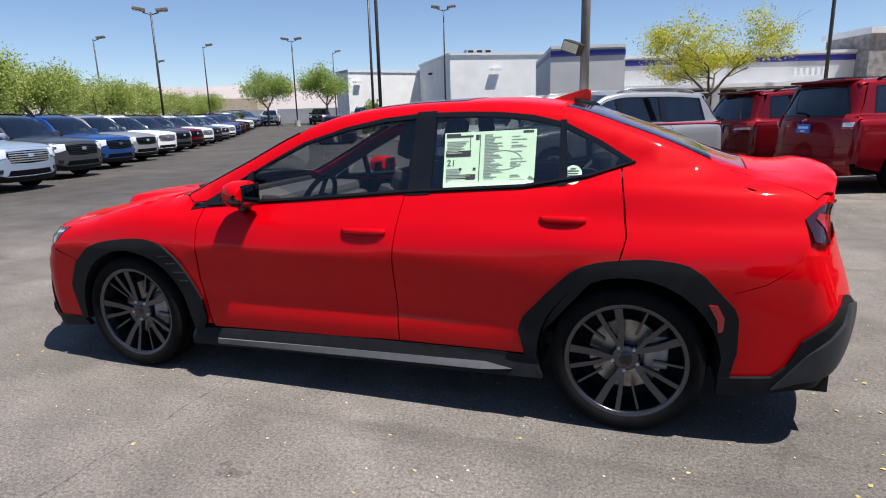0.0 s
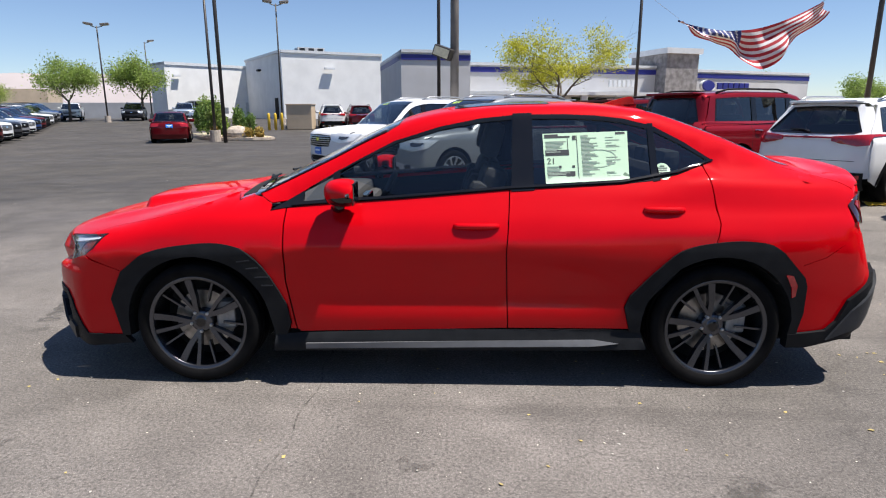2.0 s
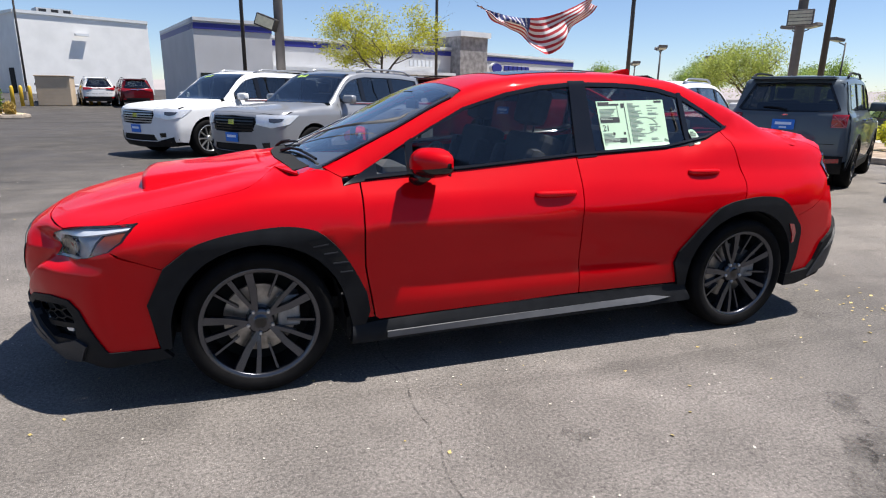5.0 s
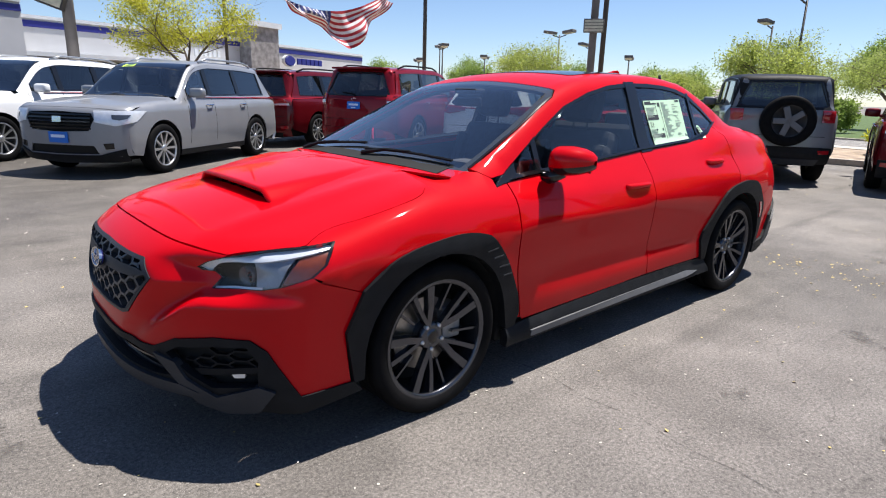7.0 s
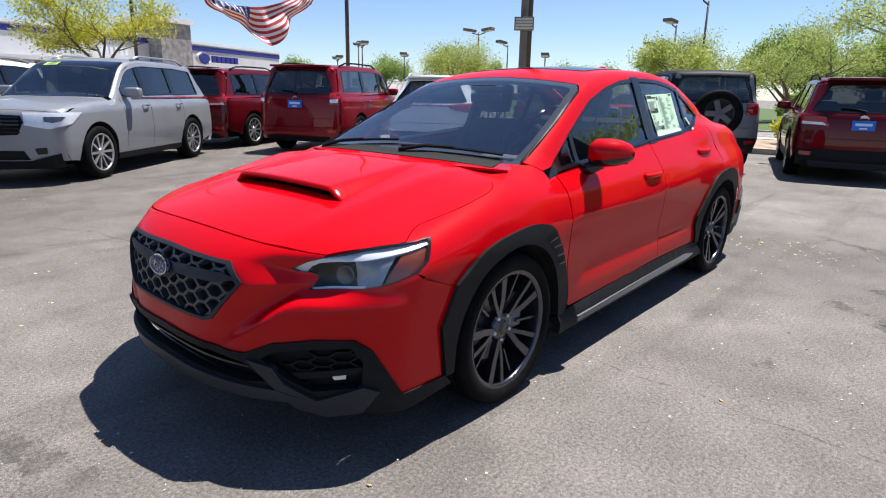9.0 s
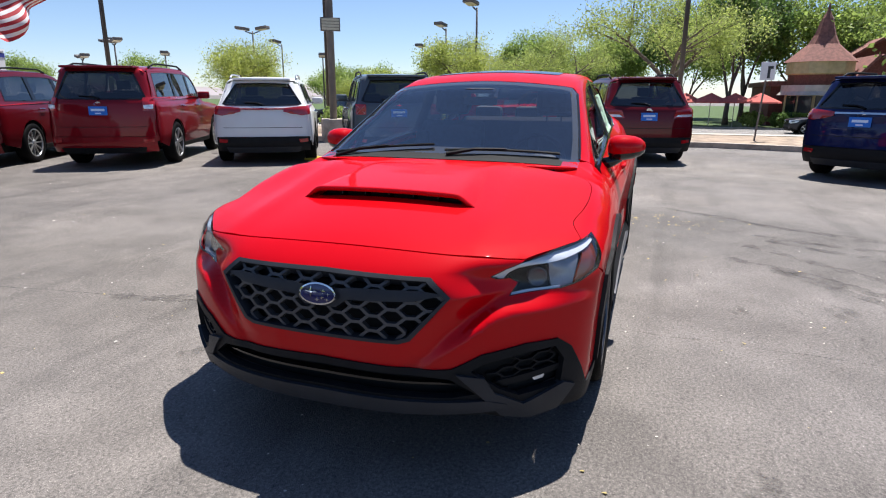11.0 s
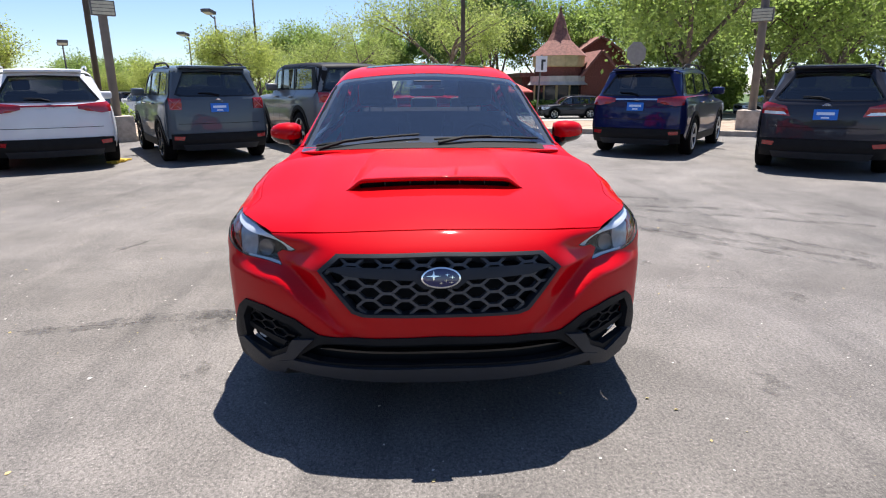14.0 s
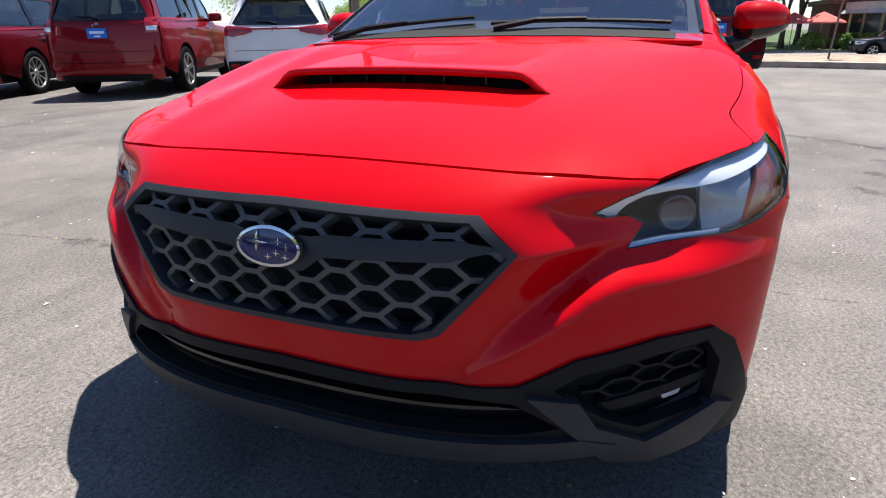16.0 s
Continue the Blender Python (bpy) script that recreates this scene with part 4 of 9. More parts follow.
for x0, z0, x1, z1 in ((-1.10, 0.668, -1.035, 0.676), (-1.055, 0.630, -0.995, 0.634), (-1.015, 0.584, -0.948, 0.585), (-0.985, 0.540, -0.928, 0.540)):
    # slots are flat black patches with their inner shade painted on
    both("vent_slot", LY, side([(x0, z0), (x1, z1), (x1 - 0.012, z1 + 0.03), (x0 - 0.028, z0 + 0.03)]), M_VOID, off=0.0175, thick=0.0)
    both("vent_blade", LY, side([(x0, z0), (x1, z1), (x1, z1 + 0.006), (x0, z0 + 0.006)]), M_DARKGREY, off=0.020, thick=0.004)
both("arch_reflector", LY, side([(1.645, 0.615), (1.68, 0.612), (1.708, 0.56), (1.705, 0.505), (1.688, 0.497), (1.68, 0.55)]), M_REDLENS, off=0.022, thick=0.01, step=0.02, label="red reflector set in the cladding")


def sill_shape(p, n):
    q = p.copy()
    low = np.clip((0.285 - p[:, 2]) / 0.05, 0, 1)
    q[:, 1] += np.sign(p[:, 1]) * 0.035 * low
    return q


both("side_sill", LY, side([(-0.93, 0.272), (-0.80, 0.280), (0.0, 0.304), (0.96, 0.308), (0.985, 0.215), (0.74, 0.205), (-0.77, 0.188), (-0.94, 0.188)]), M_BLACKPLAS, off=0.004, thick=0.04, step=0.035, bend=sill_shape, label="matt black side sill")
both("sill_strip", LY, side([(-0.77, 0.232), (0.72, 0.262), (0.85, 0.245), (0.70, 0.228), (-0.77, 0.202)]), M_SILLSTRIP, off=0.010, thick=0.01, step=0.04, bend=sill_shape)

RB = (1, -1, 0)
tail = lambda pts: list(HS.lift([(0, y, z) for y, z in pts], np.array((1.0, 0, 0))))
rear_red = HS.side([(1.735, 0.657), (1.85, 0.697), (1.94, 0.757), (1.968, 0.82)]) + tail([(-0.74, 0.80), (-0.70, 0.84), (0.0, 0.88), (0.0, 0.52), (-0.5, 0.53), (-0.70, 0.63), (-0.79, 0.60)]) + HS.side([(2.0, 0.47), (1.95, 0.36), (1.90, 0.315), (1.74, 0.30), (1.738, 0.564)])
both("rear_bumper", RB, rear_red, M_RED, step=0.045)
rear_blk = HS.side([(1.70, 0.298), (1.90, 0.312), (1.95, 0.36), (2.0, 0.47)]) + tail([(-0.79, 0.60), (-0.70, 0.63), (-0.5, 0.53), (0.0, 0.52), (0.0, 0.26), (-0.6, 0.27)]) + HS.side([(2.02, 0.27), (1.80, 0.225), (1.70, 0.225)])
both("rear_valance", RB, rear_blk, M_BLACKPLAS, off=0.018, thick=0.05, step=0.045)
both("valance_blade", RB, tail([(-0.74, 0.60), (-0.64, 0.585), (-0.66, 0.44), (-0.72, 0.36)]) + HS.side([(2.0, 0.30), (1.90, 0.265), (1.95, 0.33), (2.02, 0.42)]), M_DARKGREY, off=0.03, thick=0.03, step=0.04)
tlamp = HS.side([(1.985, 0.945), (2.01, 0.968), (2.035, 0.988)]) + tail([(-0.70, 1.0), (-0.45, 0.985), (-0.45, 0.90), (-0.66, 0.86), (-0.74, 0.84)]) + HS.side([(2.015, 0.865)])
both("tail_lamp", RB, tlamp, M_DARKLENS, off=0.006, thick=0.02, step=0.03, label="smoked tail lamp with a red bar")
both("lamp_bar", RB, HS.side([(2.02, 0.945), (2.03, 0.965)]) + tail([(-0.70, 0.955), (-0.70, 0.93), (-0.72, 0.86), (-0.745, 0.85), (-0.75, 0.91)]), M_REDLENS, off=0.010, thick=0.01, step=0.02)
boot_rear = tail([(-0.62 * t, 1.075 - 0.045 * t ** 3) for t in np.linspace(1, 0, 9)])
boot = [V(1.835, 0), V(1.80, -0.525)] + [V(p[0], p[1] + 0.004) for p in HS.side(BOOTCUT)] + [V(p[0], p[1]) for p in boot_rear]


def boot_shape(p, n):
    q = p.copy()
    u = np.clip((p[:, 0] - 1.98) / 0.14, 0, 1)
    q[:, 2] += 0.024 * u * u * np.clip((0.66 - np.abs(p[:, 1])) / 0.16, 0, 1)
    return q


HS.panel("boot_lid", UP, twin(boot), M_RED, hero, step=0.045, bend=boot_shape, thick=0.03)
HS.panel("boot_face", (1, 0, 0), twin(boot_rear[::-1] + tail([(-0.66, 1.0), (-0.66, 0.86), (0.0, 0.86)])), M_RED, hero, off=-0.002)
# the body behind the seams of the tail
both("rear_corner", RB, HS.side([(1.66, 1.10), (1.80, 1.085), (1.95, 1.06)]) + tail([(-0.62, 1.02), (-0.45, 1.03), (-0.45, 0.45), (-0.7, 0.42)]) + HS.side([(1.95, 0.40), (1.78, 0.36), (1.78, 0.66), (1.66, 0.80)]), M_RED, off=-0.010, thick=0, step=0.06)
HS.panel("boot_gutter", UP, twin([V(1.66, 0), V(1.66, -0.60), V(1.75, -0.70), V(1.9, -0.735), V(2.0, -0.72), V(2.05, -0.60), V(2.10, 0)]), M_RED, hero, off=-0.012, thick=0, step=0.07)

# windows
sub = lambda lo, hi, pts: [(x, z) for x, z in pts if lo <= x <= hi]
cen = np.array((0.25, 1.17))
inner = [tuple(cen + (np.array(p) - cen) * np.array((0.972, 0.90))) for p in DLO]
both("window_frame", LY, side(DLO), M_GLOSSBLACK, holes=[side(inner)], off=0.002, thick=0.02, step=0.03)
both("belt_trim", LY, side([(-0.84, 0.932), (-0.306, 0.970), (0.277, 1.016), (0.86, 1.047), (1.149, 1.094), (1.34, 1.155), (1.335, 1.162), (1.149, 1.104), (0.86, 1.058), (0.277, 1.027), (-0.306, 0.981), (-0.82, 0.943)]), M_GLOSSBLACK, off=0.012, thick=0.014, step=0.03, label="gloss black belt moulding")
both("front_window", LY, side(sub(-0.60, 0.31, inner[:11]) + [(0.31, 1.02), (0.31, 1.385)] + sub(-0.60, 0.31, inner[11:]) + [(-0.60, 1.09)]), M_GLASS, off=-0.004, thick=0, step=0.06, shadow=False)
both("rear_side_window", LY, side([(0.40, 1.022)] + sub(0.40, 1.01, inner[:11]) + [(1.03, 1.065), (1.01, 1.325)] + sub(0.40, 1.0, inner[11:]) + [(0.40, 1.385)]), M_GLASS2, off=-0.004, thick=0, step=0.06, shadow=False)
both("quarter_window", LY, side([(1.05, 1.075)] + sub(1.05, 1.4, inner[:11]) + sub(1.04, 1.3, inner[11:]) + [(1.04, 1.315)]), M_GLASS2, off=-0.004, thick=0, step=0.05, shadow=False)
both("sail_panel", LY, side([(-0.944, 0.914), (-0.78, 0.936), (-0.78, 1.005), (-0.863, 0.958)]), M_GLOSSBLACK, off=0.004, thick=0.02, step=0.04)
both("corner_window", LY, side([(-0.79, 0.940), (-0.625, 0.955), (-0.625, 1.085), (-0.70, 1.045)]), M_GLASS, off=-0.004, thick=0, step=0.05, shadow=False)
both("mirror_post", LY, side([(-0.63, 0.945), (-0.595, 0.947), (-0.595, 1.115), (-0.63, 1.095)]), M_GLOSSBLACK, off=0.003, thick=0.02, step=0.04)
both("centre_pillar", LY, side([(0.295, 1.005), (0.412, 1.012), (0.405, 1.398), (0.305, 1.395)]), M_GLOSSBLACK, off=0.004, thick=0.03, step=0.04)
both("window_divider", LY, side([(1.018, 1.055), (1.055, 1.062), (1.035, 1.345), (1.005, 1.345)]), M_GLOSSBLACK, off=0.003, thick=0.02, step=0.04)
# dark bands round the windscreen
HS.panel("windscreen_band", UP, twin(ws_edge), M_VOID, hero, holes=[twin([V(-1.04, -0.655), V(-0.868, -0.638), V(-0.681, -0.608), V(-0.497, -0.575), V(-0.36, -0.545), V(-0.345, -0.50), V(-0.33, 0.0)])], off=-0.004, thick=0, step=0.05)
both("windscreen_trim", UP, [V(-1.02, -0.700), V(-0.681, -0.650), V(-0.36, -0.592), V(-0.36, -0.584), V(-0.681, -0.641), V(-1.02, -0.690)], M_GLOSSBLACK, off=0.005, thick=0.008, step=0.03)
HS.panel("sunroof", UP, twin([V(0.0, 0.0), V(0.0, -0.40), V(0.02, -0.42), V(0.50, -0.42), V(0.52, -0.40), V(0.52, 0.0)]), M_GLOSSBLACK, hero, off=0.003, thick=0.005, label="dark glass sunroof panel")
fin = bmesh.new()
prism(fin, [(0.86, 0.0), (0.98, 0.036), (1.07, 0.060), (1.105, 0.062), (1.115, 0.0)], -0.022, 0.022)
bmesh.ops.bevel(fin, geom=fin.edges[:], offset=0.008, segments=2, affect="EDGES")
finob = part("aerial_fin", fin, M_RED, hero)
finob.matrix_local = Matrix.Translation((-0.02, 0, 1.435)) @ Matrix.Rotation(math.pi / 2, 4, "X")
for k in range(7):
    part("roof_vane", box(1.03 + 0.014 * k, 1.037 + 0.014 * k, -0.28, 0.28, 1.425 - 0.004 * k, 1.449 - 0.0045 * k), M_GLOSSBLACK, hero)

# handles
for s in (1, -1):
    for x0, x1, z in ((0.0, 0.225, 0.845), (0.955, 1.15, 0.925)):
        m = (lambda pts: pts) if s > 0 else mirror_y
        cup = [((x0 + x1) / 2 - 0.01 + 0.085 * math.cos(2 * math.pi * k / 20), z + 0.005 + 0.034 * math.sin(2 * math.pi * k / 20)) for k in range(20)]
        HS.panel("handle_cup", (0, -s, 0), m(side(cup)), M_RED, hero, off=0.0012, thick=0, step=0.02)
        hb = bmesh.new()
        ps = HS.side([(x0 + (x1 - x0) * t, z) for t in (0, 0.1, 0.3, 0.5, 0.7, 0.9, 1)])
        outs = (0.0, 0.008, 0.012, 0.013, 0.012, 0.008, 0.0)
        add_tube(hb, [(p[0], s * (p[1] - o), p[2]) for p, o in zip(ps, outs)], [0.012, 0.015, 0.016, 0.016, 0.016, 0.016, 0.013], 10)
        part("door_handle", hb, M_RED, hero, smooth=True)
M_DASH = mat("soft grey dashboard", (0.04, 0.041, 0.044), 0.75, vary=0.15, scale=30, bump=0.1, bscale=400)

# wheels
def hero_wheel(x, s):
    m = Matrix.Translation((x, -0.78 * s, 0.326)) @ (Matrix() if s > 0 else Matrix.Rotation(math.pi, 4, "Z"))
    b = bmesh.new()
    add_lathe(b, [(0.262, -0.104), (0.2625, -0.109), (0.259, -0.113), (0.252, -0.1125), (0.240, -0.1085), (0.2375, -0.104), (0.2365, -0.085), (0.234, -0.05), (0.228, 0.0), (0.226, 0.11)], 64)
    wheel = part("wheel", b, M_RIM, hero, "gunmetal multi-spoke alloy wheel", smooth=True)
    wheel.matrix_local = m
    b = bmesh.new()
    add_lathe(b, [(0.250, -0.100), (0.258, -0.114), (0.272, -0.1195), (0.276, -0.1215), (0.296, -0.1235), (0.300, -0.1225), (0.312, -0.116), (0.319, -0.108), (0.3245, -0.095), (0.326, -0.08), (0.326, -0.06), (0.321, -0.058), (0.321, -0.050), (0.326, -0.048), (0.326, 0.0), (0.321, 0.003), (0.321, 0.012), (0.326, 0.014), (0.326, 0.08), (0.318, 0.11), (0.296, 0.122), (0.25, 0.105)], 72)
    part("tyre", b, M_RUBBER, wheel, "black low-profile tyre", smooth=True)
    b = bmesh.new()
    add_lathe(b, [(0.2595, -0.1135), (0.2625, -0.1095), (0.2600, -0.1085), (0.2530, -0.1120)], 64)
    part("rim_lip", b, M_RIMLIP, wheel, smooth=True)

    def spoke(a, w0, w1, kink, deep=0.0, r0=0.040):
        bm = bmesh.new()
        rs = [(r, -0.066 - 0.038 * ((r - 0.03) / 0.218) ** 0.8) for r in np.linspace(r0, 0.246, 5)]
        top, bot = [], []
        for i, (r, y) in enumerate(rs):
            t = i / 4
            w = w0 + (w1 - w0) * t
            c = kink * max(0.0, 1 - 2.0 * t)
            for sgn in (-1, 1):
                top.append(bm.verts.new((c + sgn * w * 0.42, y + deep, r)))
                bot.append(bm.verts.new((c + sgn * w * 0.5, y + deep + 0.028, r)))
        for i in range(4):
            k = 2 * i
            bm.faces.new((top[k], top[k + 1], top[k + 3], top[k + 2]))
            bm.faces.new((top[k], top[k + 2], bot[k + 2], bot[k]))
            bm.faces.new((top[k + 1], bot[k + 1], bot[k + 3], top[k + 3]))
        bmesh.ops.rotate(bm, cent=(0, 0, 0), matrix=Matrix.Rotation(a, 3, "Y"), verts=bm.verts)
        bmesh.ops.recalc_face_normals(bm, faces=bm.faces)
        return part("spoke", bm, M_RIM, wheel)
    for k in range(5):
        a = 2 * math.pi * k / 5 - 0.16
        spoke(a, 0.028, 0.042, -0.014)
        spoke(a - radians(21), 0.018, 0.026, 0.008)
        spoke(a - radians(42), 0.011, 0.013, 0.0, 0.018, 0.115)
    b = bmesh.new()
    add_lathe(b, [(0.0, -0.076), (0.028, -0.076), (0.031, -0.071), (0.036, -0.070), (0.050, -0.071), (0.058, -0.066), (0.062, -0.04), (0.06, 0.02)], 40)
    part("hub", b, M_RIM, wheel, smooth=True)
    b = bmesh.new()
    add_lathe(b, [(0.0, -0.0775), (0.024, -0.0775), (0.026, -0.0765)], 30)
    part("centre_cap", b, M_GLOSSBLACK, wheel, smooth=True)
    for k in range(5):
        a = 2 * math.pi * (k + 0.5) / 5 + 0.06
        b = bmesh.new()
        add_lathe(b, [(0.0, -0.079), (0.006, -0.079), (0.0095, -0.074), (0.0095, -0.06)], 8, Matrix.Translation((0.055 * math.sin(a), 0, 0.055 * math.cos(a))))
        part("lug_nut", b, M_ALLOY, wheel)
    b = bmesh.new()
    add_lathe(b, [(0.06, -0.012), (0.158, -0.012), (0.158, 0.012), (0.06, 0.012)], 48)
    part("brake_disc", b, M_DISC, wheel)
    b = box(-0.05, 0.05, -0.05, 0.04, -0.075, 0.075, 0.012, Matrix.Translation((0.125 if s > 0 else -0.125, 0, 0.03)))
    part("brake_caliper", b, M_CALIPER, wheel)
    # black disc behind the spokes, shade put into its colour
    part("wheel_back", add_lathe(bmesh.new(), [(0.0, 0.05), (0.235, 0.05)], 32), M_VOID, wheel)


M_CALIPER = mat("cast grey caliper", (0.25, 0.25, 0.25), 0.5, metal=0.5, vary=0.2, scale=30)
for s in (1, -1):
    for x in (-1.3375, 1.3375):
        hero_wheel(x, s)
        # liner in near-black, the wheel well's shade put into the colour
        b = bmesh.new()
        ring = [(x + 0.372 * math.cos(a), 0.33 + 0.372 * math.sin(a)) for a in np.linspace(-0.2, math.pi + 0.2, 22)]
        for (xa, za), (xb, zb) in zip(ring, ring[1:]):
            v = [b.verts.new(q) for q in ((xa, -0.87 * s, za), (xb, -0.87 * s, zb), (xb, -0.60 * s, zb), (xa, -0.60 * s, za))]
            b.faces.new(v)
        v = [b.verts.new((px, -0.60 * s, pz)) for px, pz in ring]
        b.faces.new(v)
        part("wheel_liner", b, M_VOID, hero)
# near-black blocks added below and under the bonnet to stop light; shade in colour
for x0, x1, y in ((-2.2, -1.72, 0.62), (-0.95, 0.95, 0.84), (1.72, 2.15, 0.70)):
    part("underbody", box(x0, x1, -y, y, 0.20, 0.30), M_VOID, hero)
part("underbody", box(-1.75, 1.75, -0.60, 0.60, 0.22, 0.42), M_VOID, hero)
part("engine_bay_fill", box(-2.12, -1.15, -0.60, 0.60, 0.42, 0.70), M_VOID, hero)

M_MIRROR = mat("mirror glass", (0.45, 0.47, 0.48), 0.03, metal=1.0)


# door mirrors
def door_mirror(s):
    rows = [(0.800, -0.545, 0.034, 0.032, 1.012), (0.806, -0.545, 0.066, 0.054, 1.012), (0.835, -0.555, 0.090, 0.068, 1.014), (0.885, -0.550, 0.094, 0.069, 1.016), (0.935, -0.540, 0.085, 0.061, 1.018), (0.970, -0.525, 0.064, 0.047, 1.018), (0.990, -0.510, 0.039, 0.030, 1.016), (0.997, -0.505, 0.012, 0.012, 1.014)]
    def shell(a0, a1, n, k):
        bm = bmesh.new()
        rings = []
        for y, cx, rx, rz, cz in rows:
            ring = []
            for i in range(n + 1):
                a = radians(a0 + (a1 - a0) * i / n)
                c, q = math.cos(a), math.sin(a)
                px = cx - math.copysign(abs(c) ** 0.8, c) * rx * k
                px = min(px, cx + rx * 0.62)
                ring.append(bm.verts.new((px, -s * y, cz + math.copysign(abs(q) ** 0.85, q) * rz * k)))
            rings.append(ring)
        for r0, r1 in zip(rings, rings[1:]):
            for i in range(n):
                bm.faces.new((r0[i], r0[i + 1], r1[i + 1], r1[i]))
        bmesh.ops.recalc_face_normals(bm, faces=bm.faces)
        return bm
    mirror = part("door_mirror", shell(-28, 208, 26, 1.0), M_RED, hero, "red door mirror with a gloss black foot", smooth=True)
    part("mirror_foot", shell(200, 340, 14, 1.012), M_GLOSSBLACK, mirror, smooth=True)
    part("mirror_back", box(-0.492, -0.484, *sorted((-s * 0.815, -s * 0.962)), 0.962, 1.068, 0.003), M_GLOSSBLACK, mirror)
    part("mirror_glass", box(-0.484, -0.4825, *sorted((-s * 0.830, -s * 0.950)), 0.974, 1.056, 0.0), M_MIRROR, mirror)
    part("turn_signal", box(-0.535, -0.515, *sorted((-s * 0.93, -s * 0.969)), 0.998, 1.010, 0.003), M_WHITELENS, mirror)
    arm = bmesh.new()
    add_tube(arm, [(-0.60, -s * 0.775, 0.925), (-0.585, -s * 0.82, 0.938), (-0.565, -s * 0.865, 0.962)], [0.034, 0.03, 0.026], 12)
    part("mirror_arm", arm, M_GLOSSBLACK, mirror, smooth=True)


door_mirror(1)
door_mirror(-1)

# wipers
for y0, y1, x0, x1 in ((-0.02, -0.60, -1.115, -1.035), (0.62, 0.06, -1.10, -1.055)):
    n = 12
    base = [V(x0 + (x1 - x0) * t, y0 + (y1 - y0) * t) for t in np.linspace(0, 1, n)]
    p = HS.lift(base, np.array((0, 0, 1.0)))
    w = bmesh.new()
    add_tube(w, [(q[0], q[1], q[2] + 0.016) for q in p], 0.007, 6)
    add_tube(w, [(p[0][0] - 0.035, p[0][1] - 0.02, p[0][2] + 0.0), (p[3][0] - 0.02, p[3][1], p[3][2] + 0.02), (p[6][0], p[6][1], p[6][2] + 0.022)], [0.011, 0.009, 0.006], 6)
    part("wiper", w, M_BLACKPLAS, hero)

# cabin
for nm, pts in (("door_card", [(-1.0, 0.93), (-0.713, 0.945), (-0.306, 0.972), (0.277, 1.018), (0.86, 1.049), (1.149, 1.09), (1.35, 1.15), (1.30, 0.80), (0.9, 0.32), (-0.85, 0.30), (-1.0, 0.7)]),):
    both(nm, LY, side(pts), M_CABIN, off=-0.06, thick=0, step=0.08)
HS.panel("headliner", UP, twin([V(-0.30, 0), V(-0.32, -0.53), V(0.1, -0.535), V(1.0, -0.50), V(1.05, 0)]), M_HEADLINER, hero, off=-0.035, thick=0, step=0.08)
both("inner_pillar", LY, side([(-0.95, 0.99), (-0.497, 1.20), (-0.076, 1.365), (0.132, 1.40), (0.733, 1.41), (1.04, 1.36), (1.40, 1.22), (1.40, 1.16), (1.19, 1.255), (1.03, 1.33), (0.73, 1.383), (0.34, 1.388), (0.132, 1.368), (-0.076, 1.327), (-0.315, 1.253), (-0.678, 1.062), (-0.90, 0.95)]), M_CABIN, off=-0.03, thick=0, step=0.05)
dash = bmesh.new()
add_box(dash, -1.10, -0.62, -0.68, 0.68, 0.70, 0.925, 0.04)
add_box(dash, -0.72, -0.55, -0.62, 0.62, 0.60, 0.86, 0.04)
add_box(dash, -0.70, -0.56, -0.52, -0.18, 0.88, 0.965, 0.03)
part("dashboard", dash, M_DASH, hero, smooth=False)
part("touch_screen", box(-0.60, -0.545, -0.12, 0.12, 0.66, 0.90, 0.01), M_GLOSSBLACK, hero)
part("cabin_floor", box(-1.0, 1.5, -0.70, 0.70, 0.30, 0.36), M_CABIN, hero)
part("centre_console", box(-0.6, 0.4, -0.12, 0.12, 0.36, 0.62, 0.03), M_CABIN, hero)
part("parcel_shelf", box(1.20, 1.75, -0.60, 0.60, 0.95, 1.0, 0.01), M_CABIN, hero)
sw = bmesh.new()
wheel_m = Matrix.Translation((-0.42, -0.36, 0.895)) @ Matrix.Rotation(radians(-66), 4, "Y")
add_tube(sw, [wheel_m @ Vector((0.178 * math.cos(a), 0.178 * math.sin(a), 0)) for a in np.linspace(0, 2 * math.pi, 33)], 0.015, 8, False)
add_box(sw, -0.06, 0.06, -0.075, 0.075, -0.03, 0.015, 0.015, wheel_m)
for a in (0, 2.2, -2.2):
    add_box(sw, 0.04, 0.17, -0.014, 0.014, -0.01, 0.006, 0.0, wheel_m @ Matrix.Rotation(a + math.pi / 2 * 0, 4, "Z"))
part("steering_wheel", sw, M_CABIN, hero)


